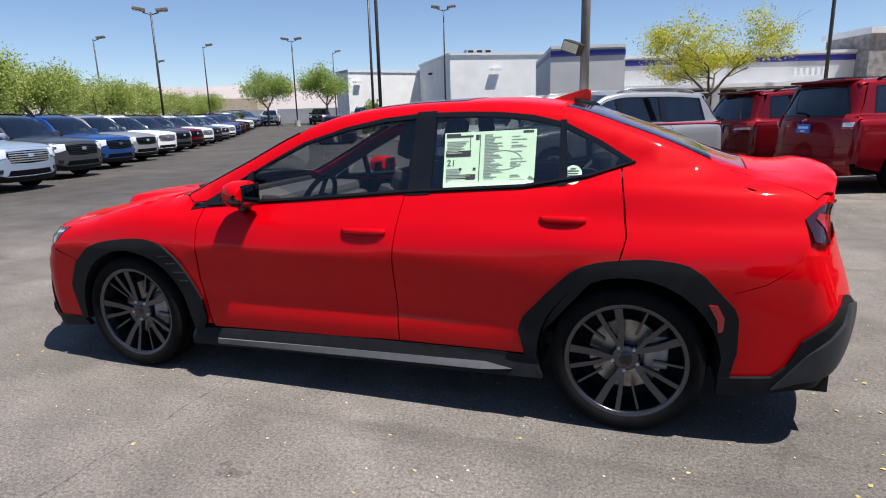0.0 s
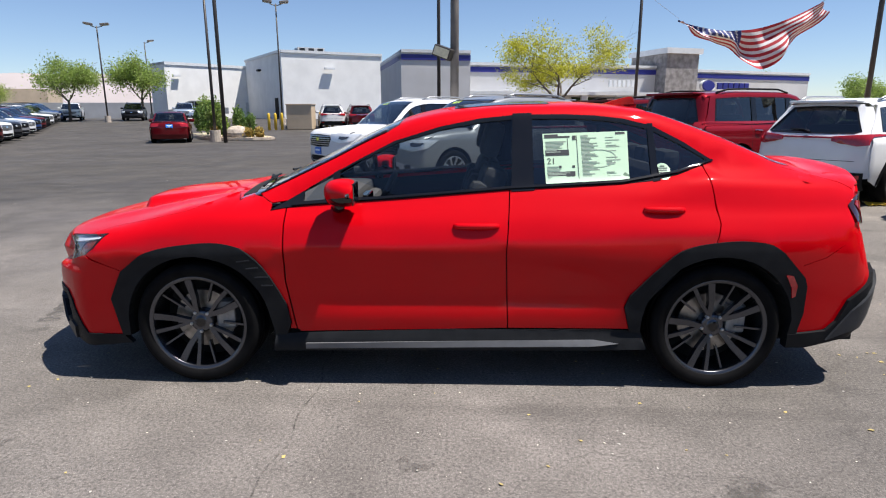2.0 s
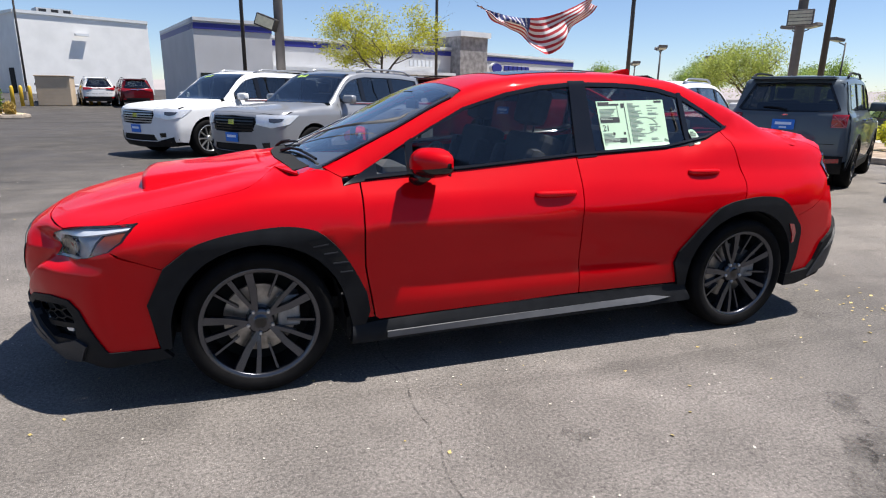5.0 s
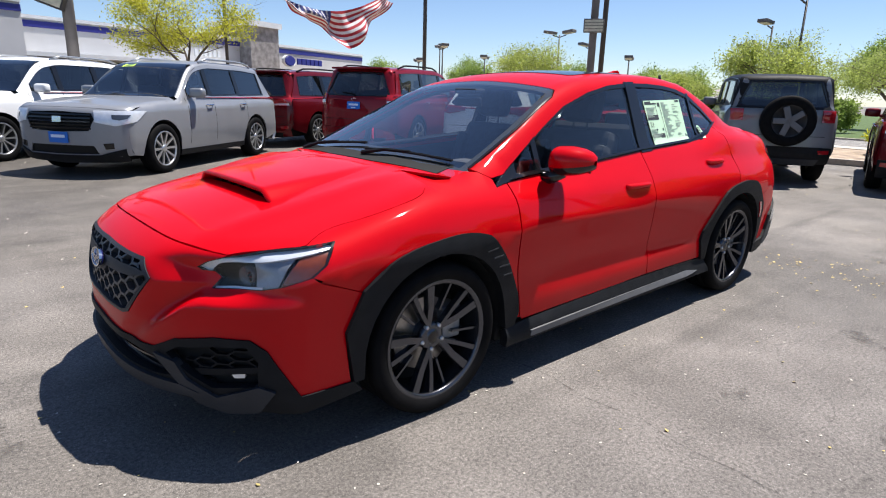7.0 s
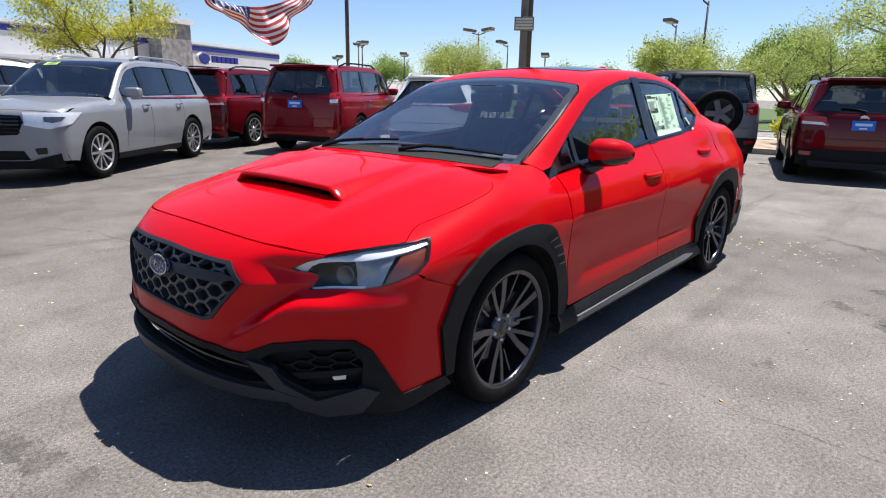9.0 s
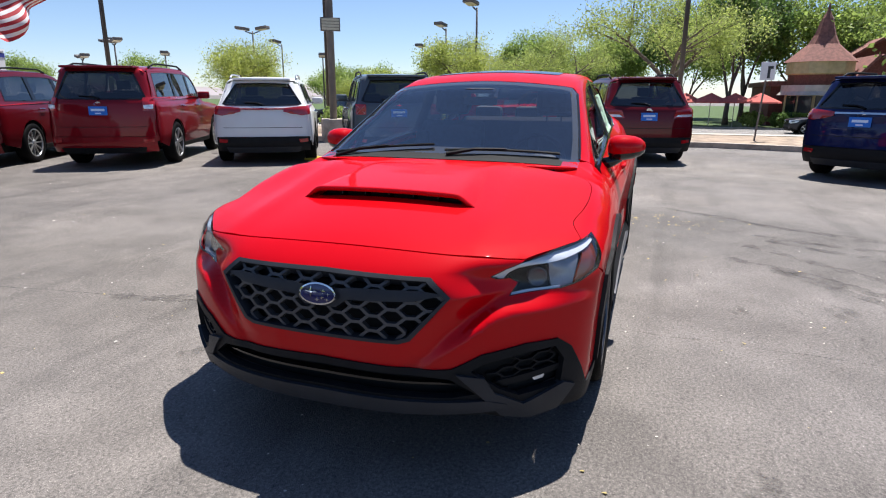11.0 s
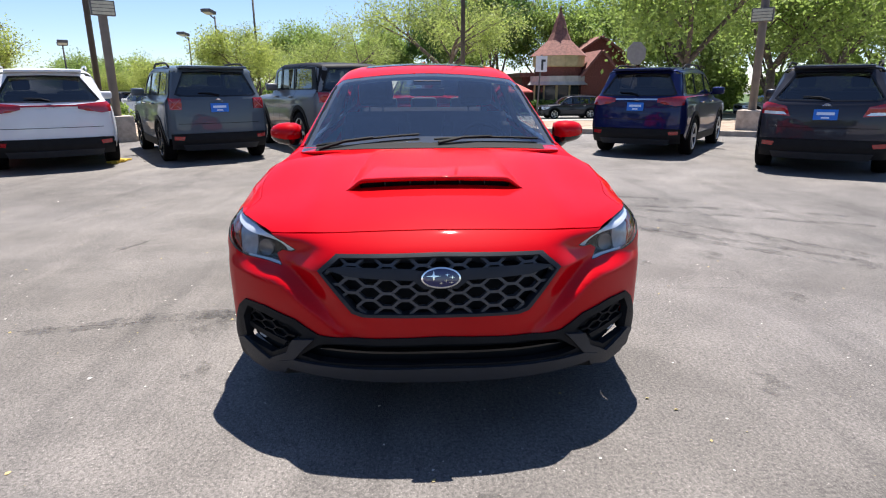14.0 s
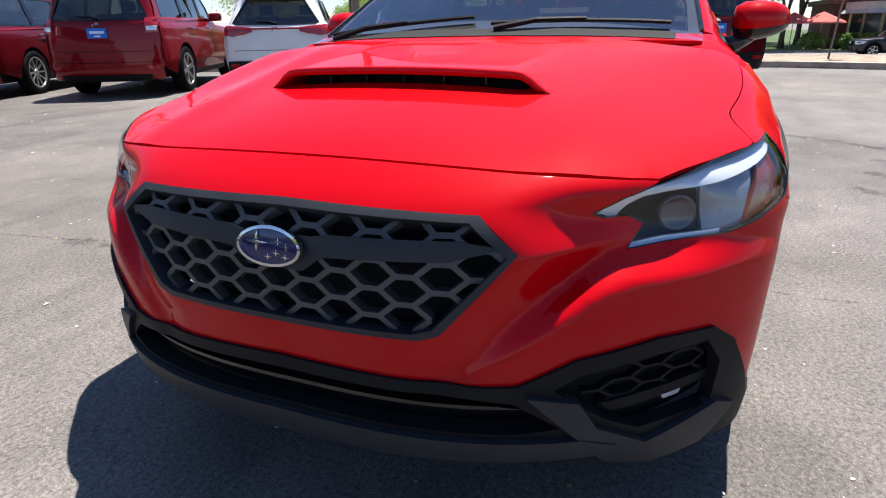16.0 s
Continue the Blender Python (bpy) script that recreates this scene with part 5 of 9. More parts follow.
def seat(x, y, w, headrests):
    b = bmesh.new()
    add_box(b, x - 0.32, x + 0.22, y - w, y + w, 0.40, 0.60, 0.06)
    add_box(b, -0.07, 0.07, y - w + 0.02, y + w - 0.02, 0.0, 0.64, 0.05, Matrix.Translation((x + 0.22, 0, 0.50)) @ Matrix.Rotation(radians(18), 4, "Y"))
    add_box(b, -0.10, 0.0, y - w + 0.0, y - w + 0.10, 0.05, 0.55, 0.04, Matrix.Translation((x + 0.20, 0, 0.50)) @ Matrix.Rotation(radians(18), 4, "Y"))
    add_box(b, -0.10, 0.0, y + w - 0.10, y + w, 0.05, 0.55, 0.04, Matrix.Translation((x + 0.20, 0, 0.50)) @ Matrix.Rotation(radians(18), 4, "Y"))
    ob = part("seat", b, M_SEAT, hero, "dark grey cloth seat")
    for hy in headrests:
        b = bmesh.new()
        add_box(b, -0.055, 0.055, hy - 0.125, hy + 0.125, 0.68, 0.88, 0.045, Matrix.Translation((x + 0.20, 0, 0.50)) @ Matrix.Rotation(radians(14), 4, "Y"))
        add_tube(b, [(x + 0.37, hy - 0.05, 1.10), (x + 0.39, hy - 0.05, 1.22)], 0.006, 6)
        add_tube(b, [(x + 0.37, hy + 0.05, 1.10), (x + 0.39, hy + 0.05, 1.22)], 0.006, 6)
        part("headrest", b, M_SEAT, ob)


seat(-0.18, -0.37, 0.26, [-0.37])
seat(-0.18, 0.37, 0.26, [0.37])
seat(0.74, 0.0, 0.60, [])
for hy in (-0.36, 0.0, 0.36):
    part("headrest", box(1.14, 1.24, hy - 0.12, hy + 0.12, 1.08, 1.20, 0.04), M_SEAT, hero)
part("rear_view_mirror", box(-0.40, -0.38, -0.11, 0.11, 1.235, 1.285, 0.008), M_CABIN, hero)
part("camera_housing", box(-0.42, -0.34, -0.09, 0.09, 1.305, 1.335, 0.01), M_CABIN, hero)

# papers behind the left rear windows
corner = np.array(((0.459, 1.293), (0.901, 1.307), (0.904, 1.051), (0.474, 1.039)))
at = lambda u, v: tuple((1 - v) * ((1 - u) * corner[0] + u * corner[1]) + v * ((1 - u) * corner[3] + u * corner[2]))
label_sheet = HS.panel("price_sheet", LY, side([at(0, 0), at(1, 0), at(1, 1), at(0, 1)]), M_PAPER, hero, off=0.0, thick=0, step=0.05, label="pale green printed price sheet on the window")
rng = random.Random(4)
rows_dark = [((0.02, 0.045, 0.16), 0.012), ((0.02, 0.075, 0.30), 0.008), ((0.02, 0.375, 0.28), 0.022), ((0.02, 0.42, 0.28), 0.010), ((0.03, 0.80, 0.33), 0.022), ((0.25, 0.825, 0.10), 0.018), ((0.17, 0.665, 0.03), 0.012), ((0.33, 0.665, 0.03), 0.012), ((0.35, 0.10, 0.04), 0.022), ((0.86, 0.035, 0.11), 0.010)]
for (u, v, w), h in rows_dark:
    part("print_bar", bars_on([(at(u, v), at(u + w, v))], h, 0.001, 0.0016, d=LY), M_INK, label_sheet)
fine = []
for k in range(34):
    v = 0.06 + k * 0.026
    for u0, u1, gap in ((0.45, 0.66, 0.0), (0.74, 0.92, 0.45)):
        if rng.random() > gap:
            fine.append((at(u0, v), at(u0 + (u1 - u0) * rng.uniform(0.35, 1), v)))
    if 3 < k < 13 or 22 < k < 33:
        fine.append((at(0.03, v), at(0.03 + rng.uniform(0.12, 0.27), v)))
part("fine_print", bars_on(fine, 0.0036, 0.001, 0.0016, d=LY), M_GREYINK, label_sheet)
ringp = [at(0.655 + 0.20 * math.cos(a), 0.52 + 0.17 * math.sin(a)) for a in np.linspace(0, 2 * math.pi, 33)]
part("oval_mark", bars_on(list(zip(ringp, ringp[1:])), 0.003, 0.001, 0.0016, d=LY), M_GREYINK, label_sheet)
for u, v0, v1 in ((0.40, 0.05, 0.92), (0.29, 0.10, 0.36)):
    part("print_rule", bars_on([(at(u, v0), at(u, v1))], 0.0025, 0.001, 0.0016, d=LY), M_INK, label_sheet)
txt = bpy.data.curves.new("mileage_figure", "FONT")
txt.body, txt.size, txt.align_x = "21", 0.045, "LEFT"
fo = new("mileage_figure", txt)
txt.materials.append(M_INK)
fo.parent = label_sheet
pq = HS.lift([(*[at(0.03, 0.60)[0]], 0, at(0.03, 0.60)[1])], np.array((0, -1.0, 0)))[0]
nq = HS.normal(np.array([pq]))[0]
fo.matrix_local = Matrix.Translation(Vector(pq) + Vector(nq) * 0.0025) @ Vector(nq).to_track_quat("Z", "Y").to_matrix().to_4x4()
disc = [(1.076 + 0.040 * math.cos(2 * math.pi * k / 28), 1.106 + 0.040 * math.sin(2 * math.pi * k / 28)) for k in range(28)]
disc_sheet = HS.panel("round_sticker", LY, side(disc), M_PAPER, hero, off=0.0, thick=0, step=0.02, label="round pale green notice sticker")
part("print_bar", bars_on([((1.076 - w, 1.106 + z), (1.076 + w, 1.106 + z)) for z, w in ((0.024, 0.012), (0.014, 0.026), (0.004, 0.024), (-0.006, 0.028), (-0.016, 0.022), (-0.025, 0.013))], 0.005, 0.001, 0.0016, d=LY), M_INK, disc_sheet)

# ---- other vehicles ----
M_TINT = glass("dark tinted glass", (0.12, 0.13, 0.135))
M_CROSS = mat("pale red lamp cross", (0.45, 0.12, 0.12), 0.3, vary=0.1, scale=30)
M_STICKER = mat("yellow green paper sticker", (0.45, 0.62, 0.08), 0.8, vary=0.08, scale=20)
M_CLEAR = glass("car glass", (0.45, 0.5, 0.5), mirror=0.15)
PAINT = {
    "white": paint("white car paint", (0.70, 0.71, 0.72), 0.0, 0.4),
    "silver": paint("silver metallic paint", (0.27, 0.28, 0.30), 0.40, 0.32),
    "dark grey": paint("dark grey metallic paint", (0.055, 0.06, 0.068), 0.4, 0.35),
    "charcoal": paint("charcoal metallic paint", (0.035, 0.036, 0.045), 0.4, 0.35),
    "blue": paint("blue metallic paint", (0.015, 0.06, 0.22), 0.4, 0.35),
    "navy": paint("navy metallic paint", (0.008, 0.014, 0.07), 0.4, 0.35),
    "light blue": paint("pale blue metallic paint", (0.32, 0.40, 0.52), 0.5, 0.35),
    "dark red": paint("dark red metallic paint", (0.11, 0.004, 0.008), 0.3, 0.35),
    "red": paint("red metallic paint", (0.21, 0.006, 0.012), 0.3, 0.35),
    "black": paint("black car paint", (0.008, 0.008, 0.009), 0.0, 0.35),
    "mid grey": paint("mid grey metallic paint", (0.19, 0.195, 0.20), 0.3, 0.35),
    "grey blue": paint("grey blue paint", (0.085, 0.105, 0.125), 0.1, 0.4),
}


def road_wheel(veh, x, s, track, r, width, rim_mat, spokes, wide):
    """One wheel of a parked vehicle: rim with tyre, spokes and hub."""
    key = (round(r, 3), round(width, 3), rim_mat.name, spokes, round(wide, 3))
    m = Matrix.Translation((x, -track * s, r)) @ (Matrix() if s > 0 else Matrix.Rotation(math.pi, 4, "Z"))
    k = r / 0.326 * 0.98
    h = width / 2
    ri = r * 0.70
    if key not in WHEEL_CACHE:
        parts = []
        b = bmesh.new()
        add_lathe(b, [(ri + 0.004, -h * 0.86), (ri, -h * 0.92), (ri - 0.012, -h * 0.85), (ri - 0.02, -h * 0.4), (ri - 0.03, h * 0.6), (0.0, h * 0.6)], 28)
        parts.append(("wheel", b, M_DISCDARK, True))
        b = bmesh.new()
        add_lathe(b, [(ri - 0.004, -h * 0.85), (ri + 0.01, -h * 0.97), (r * 0.86, -h), (r * 0.95, -h * 0.9), (r, -h * 0.7), (r, h * 0.7), (r * 0.95, h * 0.9), (ri, h * 0.9)], 32)
        parts.append(("tyre", b, M_RUBBER, True))
        b = bmesh.new()
        add_lathe(b, [(ri + 0.006, -h * 0.90), (ri + 0.002, -h * 0.96), (ri - 0.014, -h * 0.94), (ri - 0.018, -h * 0.80)], 28)
        parts.append(("rim", b, rim_mat, True))
        for q in range(spokes):
            a = 2 * math.pi * q / spokes + 0.3
            b = bmesh.new()
            w0, w1 = wide * 0.75, wide
            v = []
            for rr, y, w in ((0.03, -h * 0.70, w0), (ri * 0.55, -h * 0.80, (w0 + w1) / 2), (ri - 0.008, -h * 0.90, w1)):
                v.append([b.verts.new((sg * w / 2, y + dy, rr)) for sg, dy in ((-1, 0), (1, 0), (1, 0.025), (-1, 0.025))])
            for v0, v1 in zip(v, v[1:]):
                for e in range(4):
                    b.faces.new((v0[e], v0[(e + 1) % 4], v1[(e + 1) % 4], v1[e]))
            bmesh.ops.rotate(b, cent=(0, 0, 0), matrix=Matrix.Rotation(a, 3, "Y"), verts=b.verts)
            bmesh.ops.recalc_face_normals(b, faces=b.faces)
            parts.append(("spoke", b, rim_mat, False))
        b = bmesh.new()
        add_lathe(b, [(0.0, -h * 0.82), (0.035, -h * 0.82), (0.055, -h * 0.74), (0.06, 0)], 16)
        parts.append(("hub", b, rim_mat, True))
        made = []
        for nm, bm, mt, sm in parts:
            me = bpy.data.meshes.new(nm)
            bm.to_mesh(me)
            bm.free()
            me.polygons.foreach_set("use_smooth", [sm] * len(me.polygons))
            me.materials.append(mt)
            made.append((nm, me))
        WHEEL_CACHE[key] = made
    wheel = None
    for nm, me in WHEEL_CACHE[key]:
        ob = new(nm, me)
        ob.parent = wheel or veh
        if wheel is None:
            wheel = ob
            ob.matrix_local = m
    return wheel


WHEEL_CACHE = {}
# this dark colour holds the shade inside a wheel
M_DISCDARK = mat("shadowed wheel barrel", (0.03, 0.03, 0.03), 0.6, vary=0.2, scale=20)


def vehicle(name, label, category, m, color, L, W, Hh, wb, front, hood, ws, roof_f, roof_r, rear, belt, r=0.36, clear=0.22, rim=None, spokes=5, wide=0.05,
            cladding=True, rails=True, box_back=0.0, rear_style="bar", plate=True, tumble=0.30, step=0.09, privacy=True, low_trim=M_BLACKPLAS, wiper=True, spoiler=True, crown=0.05, spare=False, nose_round=0.35, roof_mat=None, sedan=False, group="", grille="bars", front_plate=False, hard_top=False):
    """A parked vehicle, nose to -x, wheelbase centred on the origin. Heights and places along it: front overhang,
    bonnet height (at the nose and at the screen), screen foot and head, roof end, tail."""
    veh = thing(name, m, label, category, group)
    pm = PAINT[color]
    x0 = -wb / 2 - front
    x1 = x0 + L
    hw = W / 2
    hood0, hood1 = hood
    ws0, ws1 = ws
    top = pch((x0 - 0.3, hood0 - 0.18), (x0 + 0.02, hood0 - 0.05), (x0 + 0.22, hood0), (ws0, hood1), (ws0 + 0.3, belt - 0.0), (0, belt), (x1 - 0.3, belt + 0.05), (x1 + 0.3, belt + 0.05))
    wid = pch((x0, hw - 0.09), (x0 + 0.35, hw - 0.02), (-wb / 2, hw), (wb / 2, hw), (x1 - 0.3, hw - 0.02), (x1, hw - 0.07))
    ins = pch((clear, 0.06), (clear + 0.15, 0.03), (0.6, 0.0), (belt - 0.12, 0.02), (belt, 0.06), (belt + 0.2, 0.12))
    nose = pch((clear, x0 + 0.10), (clear + 0.15, x0 + 0.01), (hood0 - 0.25, x0), (hood0 - 0.06, x0 + 0.05), (hood0 + 0.05, x0 + 0.20))
    if sedan:
        roof = pch((x0 - 1, 0.2), (ws0 - 0.05, hood1 - 0.02), (ws1, Hh - 0.05), ((roof_f + roof_r) / 2, Hh), (roof_r, Hh - 0.05), (rear, belt + 0.06), (x1 + 1, 0.5))
        tail = pch((clear, x1 - 0.12), (clear + 0.2, x1), (0.7, x1), (belt, x1 - 0.05), (belt + 0.1, x1 - 0.06))
        top = pch((x0 - 0.3, hood0 - 0.18), (x0 + 0.02, hood0 - 0.05), (x0 + 0.22, hood0), (ws0, hood1), (ws0 + 0.3, belt), (0, belt), (rear, belt + 0.08), (x1, belt + 0.07))
    else:
        roof = pch((x0 - 1, 0.2), (ws0 - 0.05, hood1 - 0.02), (ws1, Hh - 0.06), (roof_f, Hh), ((roof_f + roof_r) / 2, Hh), (roof_r, Hh - 0.04), (roof_r + 0.25, Hh - 0.07), (x1 + 1.0, Hh - 0.3))
        tail = pch((clear, x1 - 0.10), (clear + 0.18, x1), (0.75, x1 - 0.01), (belt - 0.05, x1 - 0.04), (belt + 0.1, x1 - 0.08 - rear * 0.2), (Hh - 0.1, x1 - 0.08 - rear), (Hh, x1 - 0.10 - rear))

    def field(p):
        x, y, z = p[:, 0], np.abs(p[:, 1]), p[:, 2]
        body = smax(y - (wid(x) - ins(z)), z - (top(x) - crown * y * y), 0.10)
        body = smax(body, nose(z) + nose_round * y ** 3 - x, 0.07)
        body = smax(body, x - (tail(z) - 0.24 * y ** 3), 0.11)
        cab = smax(y - (hw - 0.09 - tumble * (z - belt) - 0.04 * np.clip((x - 0.4) / max(x1 - 0.4, 0.1), 0, 1)), z - (roof(x) - crown * y * y), 0.09)
        if not sedan:
            cab = smax(cab, x - (tail(z) - 0.24 * y ** 3), 0.10)
        cab = np.maximum(cab, belt - 0.1 - z)
        return smin(body, cab, 0.04)
    sh = Shell(field)
    far = max(abs(x0), abs(x1)) + 0.4
    sh.reach = None
    lat = (0, -1, 0)
    P2 = lambda pts: [np.array((x, 0.0, z)) for x, z in pts]
    sill = clear + 0.06
    ra = r * 1.16

    def arc(cx, a0=175, a1=5, n=13, k=1.0):
        return [(cx + ra * k * math.cos(radians(a)), r + ra * k * math.sin(radians(a))) for a in np.linspace(a0, a1, n)]
    af, ar = arc(-wb / 2), arc(wb / 2)
    # the flank's upper edge runs a little below the roof
    drop = 0.055
    tops = [(x, float(roof(x)) - drop - 0.02) for x in np.linspace(ws0 + 0.06, roof_r, 12)]
    if sedan:
        back = [(x, float(roof(x)) - 0.05) for x in np.linspace(roof_r, rear, 6)[1:]] + [(x1 - 0.25, belt + 0.02), (x1 - 0.10, belt - 0.05)]
    else:
        back = [(float(tail(z)) - 0.19 - (0.02 if z > belt else 0), z) for z in (Hh - 0.12, belt + 0.2, belt, 0.85)]
    tail_low = [(x1 - 0.20, 0.62), (x1 - 0.23, sill + 0.12)]
    NT = list(sh.lift([(0, -(hw - 0.06) * t, hood0 - 0.045 - 0.055 * t ** 4) for t in np.linspace(0, 1, 10)], np.array((-1.0, 0, 0))))
    NS = list(sh.lift([(0, -(hw - 0.06), z) for z in np.linspace(hood0 - 0.10, clear + 0.10, 7)], np.array((-1.0, 0, 0))))
    nose_side = x0 + 0.34
    foot = [(wb / 2 + ra + 0.02, sill + 0.02)] + ar[::-1] + [(wb / 2 - ra - 0.02, sill), (-wb / 2 + ra + 0.02, sill)] + af[::-1] + [(-wb / 2 - ra - 0.02, sill + 0.02)] + [(float(p[0]), float(p[2])) for p in NS[::-1]]
    shoulder = [(x, float(top(x)) - 0.05 - 0.02 * (1 - t)) for t, x in zip(np.linspace(0, 1, 7), np.linspace(x0 + 0.55, ws0 - 0.05, 7))]
    outline = shoulder + tops + back + tail_low + foot
    # side windows
    wz0 = belt + 0.035
    g0, g1 = ws0 + 0.28, (rear - 0.10 if sedan else x1 - 0.42 - rear * 0.4)
    roofline = lambda x: float(roof(x)) - 0.125
    wins = []
    splits = [g0, 0.02, wb / 2 - 0.42, g1] if g1 - wb / 2 > -0.2 else [g0, 0.02, g1]
    for a, b in zip(splits, splits[1:]):
        a2, b2 = a + 0.03, b - 0.03
        up = [(x, max(roofline(x), wz0 + 0.02)) for x in np.linspace(b2 - (0.06 if b == splits[-1] else 0.0), a2, 7)]
        wins.append([(a2, wz0), (b2, wz0 + 0.01)] + up)
    for s in (1, -1):
        mm = (lambda q: q) if s > 0 else mirror_y
        d = (0, -s, 0)
        sh.panel("body_side", d, mm(P2(outline)), pm, veh, [mm(P2(w)) for w in wins], step=step)
        for k, w in enumerate(wins):
            sh.panel("side_window", d, mm(P2(w)), M_TINT if privacy and k else M_CLEAR, veh, off=-0.008, thick=0, step=0.2, shadow=False)
            c = np.mean(w, axis=0)
            sh.panel("window_trim", d, mm(P2(w)), M_GLOSSBLACK, veh, [mm(P2([tuple(c + (np.array(q) - c) * 0.93) for q in w]))], off=0.004, thick=0.01, step=0.12)
        for xa in splits[1:-1]:
            sh.panel("door_pillar", d, mm(P2([(xa - 0.036, wz0 + 0.004), (xa + 0.036, wz0 + 0.004), (xa + 0.036, roofline(xa + 0.036)), (xa - 0.036, roofline(xa - 0.036))])), M_GLOSSBLACK, veh, off=0.005, thick=0.004, step=0.12)
        for xa in (0.02, wb / 2 - 0.30):
            zt = belt + 0.02
            sh.panel("door_seam", d, mm(P2([(xa, sill + 0.12), (xa + 0.008, sill + 0.12), (xa + 0.008, zt), (xa, zt)])), M_VOID, veh, off=0.0015, thick=0, step=0.1)
            pq = sh.side([(xa - 0.24, belt - 0.11), (xa - 0.06, belt - 0.105)])
            hb = bmesh.new()
            a, b = pq
            add_tube(hb, [(a[0], s * (a[1] + 0.0), a[2]), (a[0] + 0.03, s * (a[1] - 0.035), a[2]), (b[0] - 0.03, s * (b[1] - 0.035), b[2]), (b[0], s * b[1], b[2])], 0.013, 6)
            part("door_handle", hb, pm if not rails else M_CHROME, veh)
        sh.panel("door_seam", d, mm(P2([(ws0 + 0.22, sill + 0.12), (ws0 + 0.228, sill + 0.12), (ws0 + 0.228, belt), (ws0 + 0.22, belt)])), M_VOID, veh, off=0.0015, thick=0, step=0.1)
        if cladding:
            for cx, aa in ((-wb / 2, af), (wb / 2, ar)):
                sh.panel("arch_cladding", d, mm(P2([(cx - ra - 0.065, sill + 0.02)] + arc(cx, 178, 2, 15, 1.16) + [(cx + ra + 0.065, sill + 0.02)] + aa[::-1])), low_trim, veh, off=0.012, thick=0.04, step=step)
            sh.panel("sill_cladding", d, mm(P2([(-wb / 2 + ra, sill - 0.04), (wb / 2 - ra, sill - 0.04), (wb / 2 - ra, sill + 0.10), (-wb / 2 + ra, sill + 0.10)])), low_trim, veh, off=0.014, thick=0.03, step=0.15)
        else:
            sh.panel("sill_cladding", d, mm(P2([(-wb / 2 + ra, sill - 0.04), (wb / 2 - ra, sill - 0.04), (wb / 2 - ra, sill + 0.04), (-wb / 2 + ra, sill + 0.04)])), low_trim, veh, off=0.01, thick=0.03, step=0.15)
        for cx in (-wb / 2, wb / 2):
            road_wheel(veh, cx, s, hw - 0.115, r, 0.23, rim or M_ALLOY, spokes, wide)
            # near-black liner: the shade of the wheel well is its colour
            b = bmesh.new()
            ring = arc(cx, 185, -5, 12, 0.995)
            for (xa, za), (xb, zb) in zip(ring, ring[1:]):
                b.faces.new([b.verts.new(q) for q in ((xa, -(hw - 0.03) * s, za), (xb, -(hw - 0.03) * s, zb), (xb, -(hw - 0.32) * s, zb), (xa, -(hw - 0.32) * s, za))])
            b.faces.new([b.verts.new((xa, -(hw - 0.32) * s, za)) for xa, za in ring])
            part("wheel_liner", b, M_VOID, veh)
        # mirrors
        mb = bmesh.new()
        my = sh.side([(ws0 + 0.42, belt + 0.06)])[0][1]
        add_box(mb, -0.07, 0.07, -0.12, 0.12, -0.075, 0.075, 0.045, Matrix.Translation((ws0 + 0.40, s * (my - 0.15), belt + 0.09)))
        add_tube(mb, [(ws0 + 0.40, s * (my + 0.02), belt + 0.02), (ws0 + 0.40, s * (my - 0.08), belt + 0.06)], 0.025, 8)
        part("door_mirror", mb, pm, veh, smooth=True)
        if rails:
            rb = bmesh.new()
            ry = hw - 0.09 - tumble * (Hh - belt) - 0.04
            xs_ = np.linspace(ws1 + 0.25, roof_r - 0.12, 8)
            zz = [float(roof(x)) - crown * ry * ry + (0.05 if 0 < i < 7 else 0.0) for i, x in enumerate(xs_)]
            add_tube(rb, [(x, -s * ry, z) for x, z in zip(xs_, zz)], 0.018, 6)
            part("roof_rail", rb, M_SATIN if color in ("white", "silver") else M_BLACKPLAS, veh, smooth=True)
    # top: bonnet, screen, roof
    e = sh.side(shoulder + tops)
    hedge = [np.array((p[0], p[1], 0)) for p in e[:7]]
    edge = hedge[-2:] + [np.array((p[0], p[1], 0)) for p in e[7:]]
    hoodp = [np.array((p[0], p[1], 0)) for p in NT] + hedge + [np.array((ws0 + 0.02, -hw + 0.22, 0)), np.array((ws0 - 0.06, 0, 0))]
    sh.panel("bonnet", UP, twin(hoodp), pm, veh, step=step)
    wsl = [np.array((ws0 - 0.04, 0, 0)), np.array((ws0 + 0.04, -hw + 0.20, 0))] + [p + np.array((0, 0.05, 0)) for p in edge[2:] if p[0] < ws1 - 0.02] + [np.array((ws1, edge[6][1] + 0.10, 0)), np.array((ws1 - 0.03, 0, 0))]
    sh.panel("windscreen", UP, twin(wsl), M_CLEAR, veh, thick=0, step=0.15, shadow=False)
    both_l = [p for p in edge[2:] if p[0] < ws1 + 0.1]
    for s in (1, -1):
        q = both_l + [p + np.array((0, 0.055, 0)) for p in both_l[::-1]]
        sh.panel("screen_pillar", UP, q if s > 0 else mirror_y(q), pm, veh, step=0.1)
    rl = [np.array((ws1 - 0.03, 0, 0)), np.array((ws1 - 0.0, edge[6][1] + 0.10, 0))] + [p for p in edge[2:] if p[0] > ws1 - 0.02]
    if sedan:
        rl += [np.array((roof_r, 0, 0))]
        sh.panel("roof", UP, twin(rl), roof_mat or pm, veh, step=step)
        e2 = [np.array((p[0], p[1], 0)) for p in sh.side([(x, z) for x, z in back[:5]])]
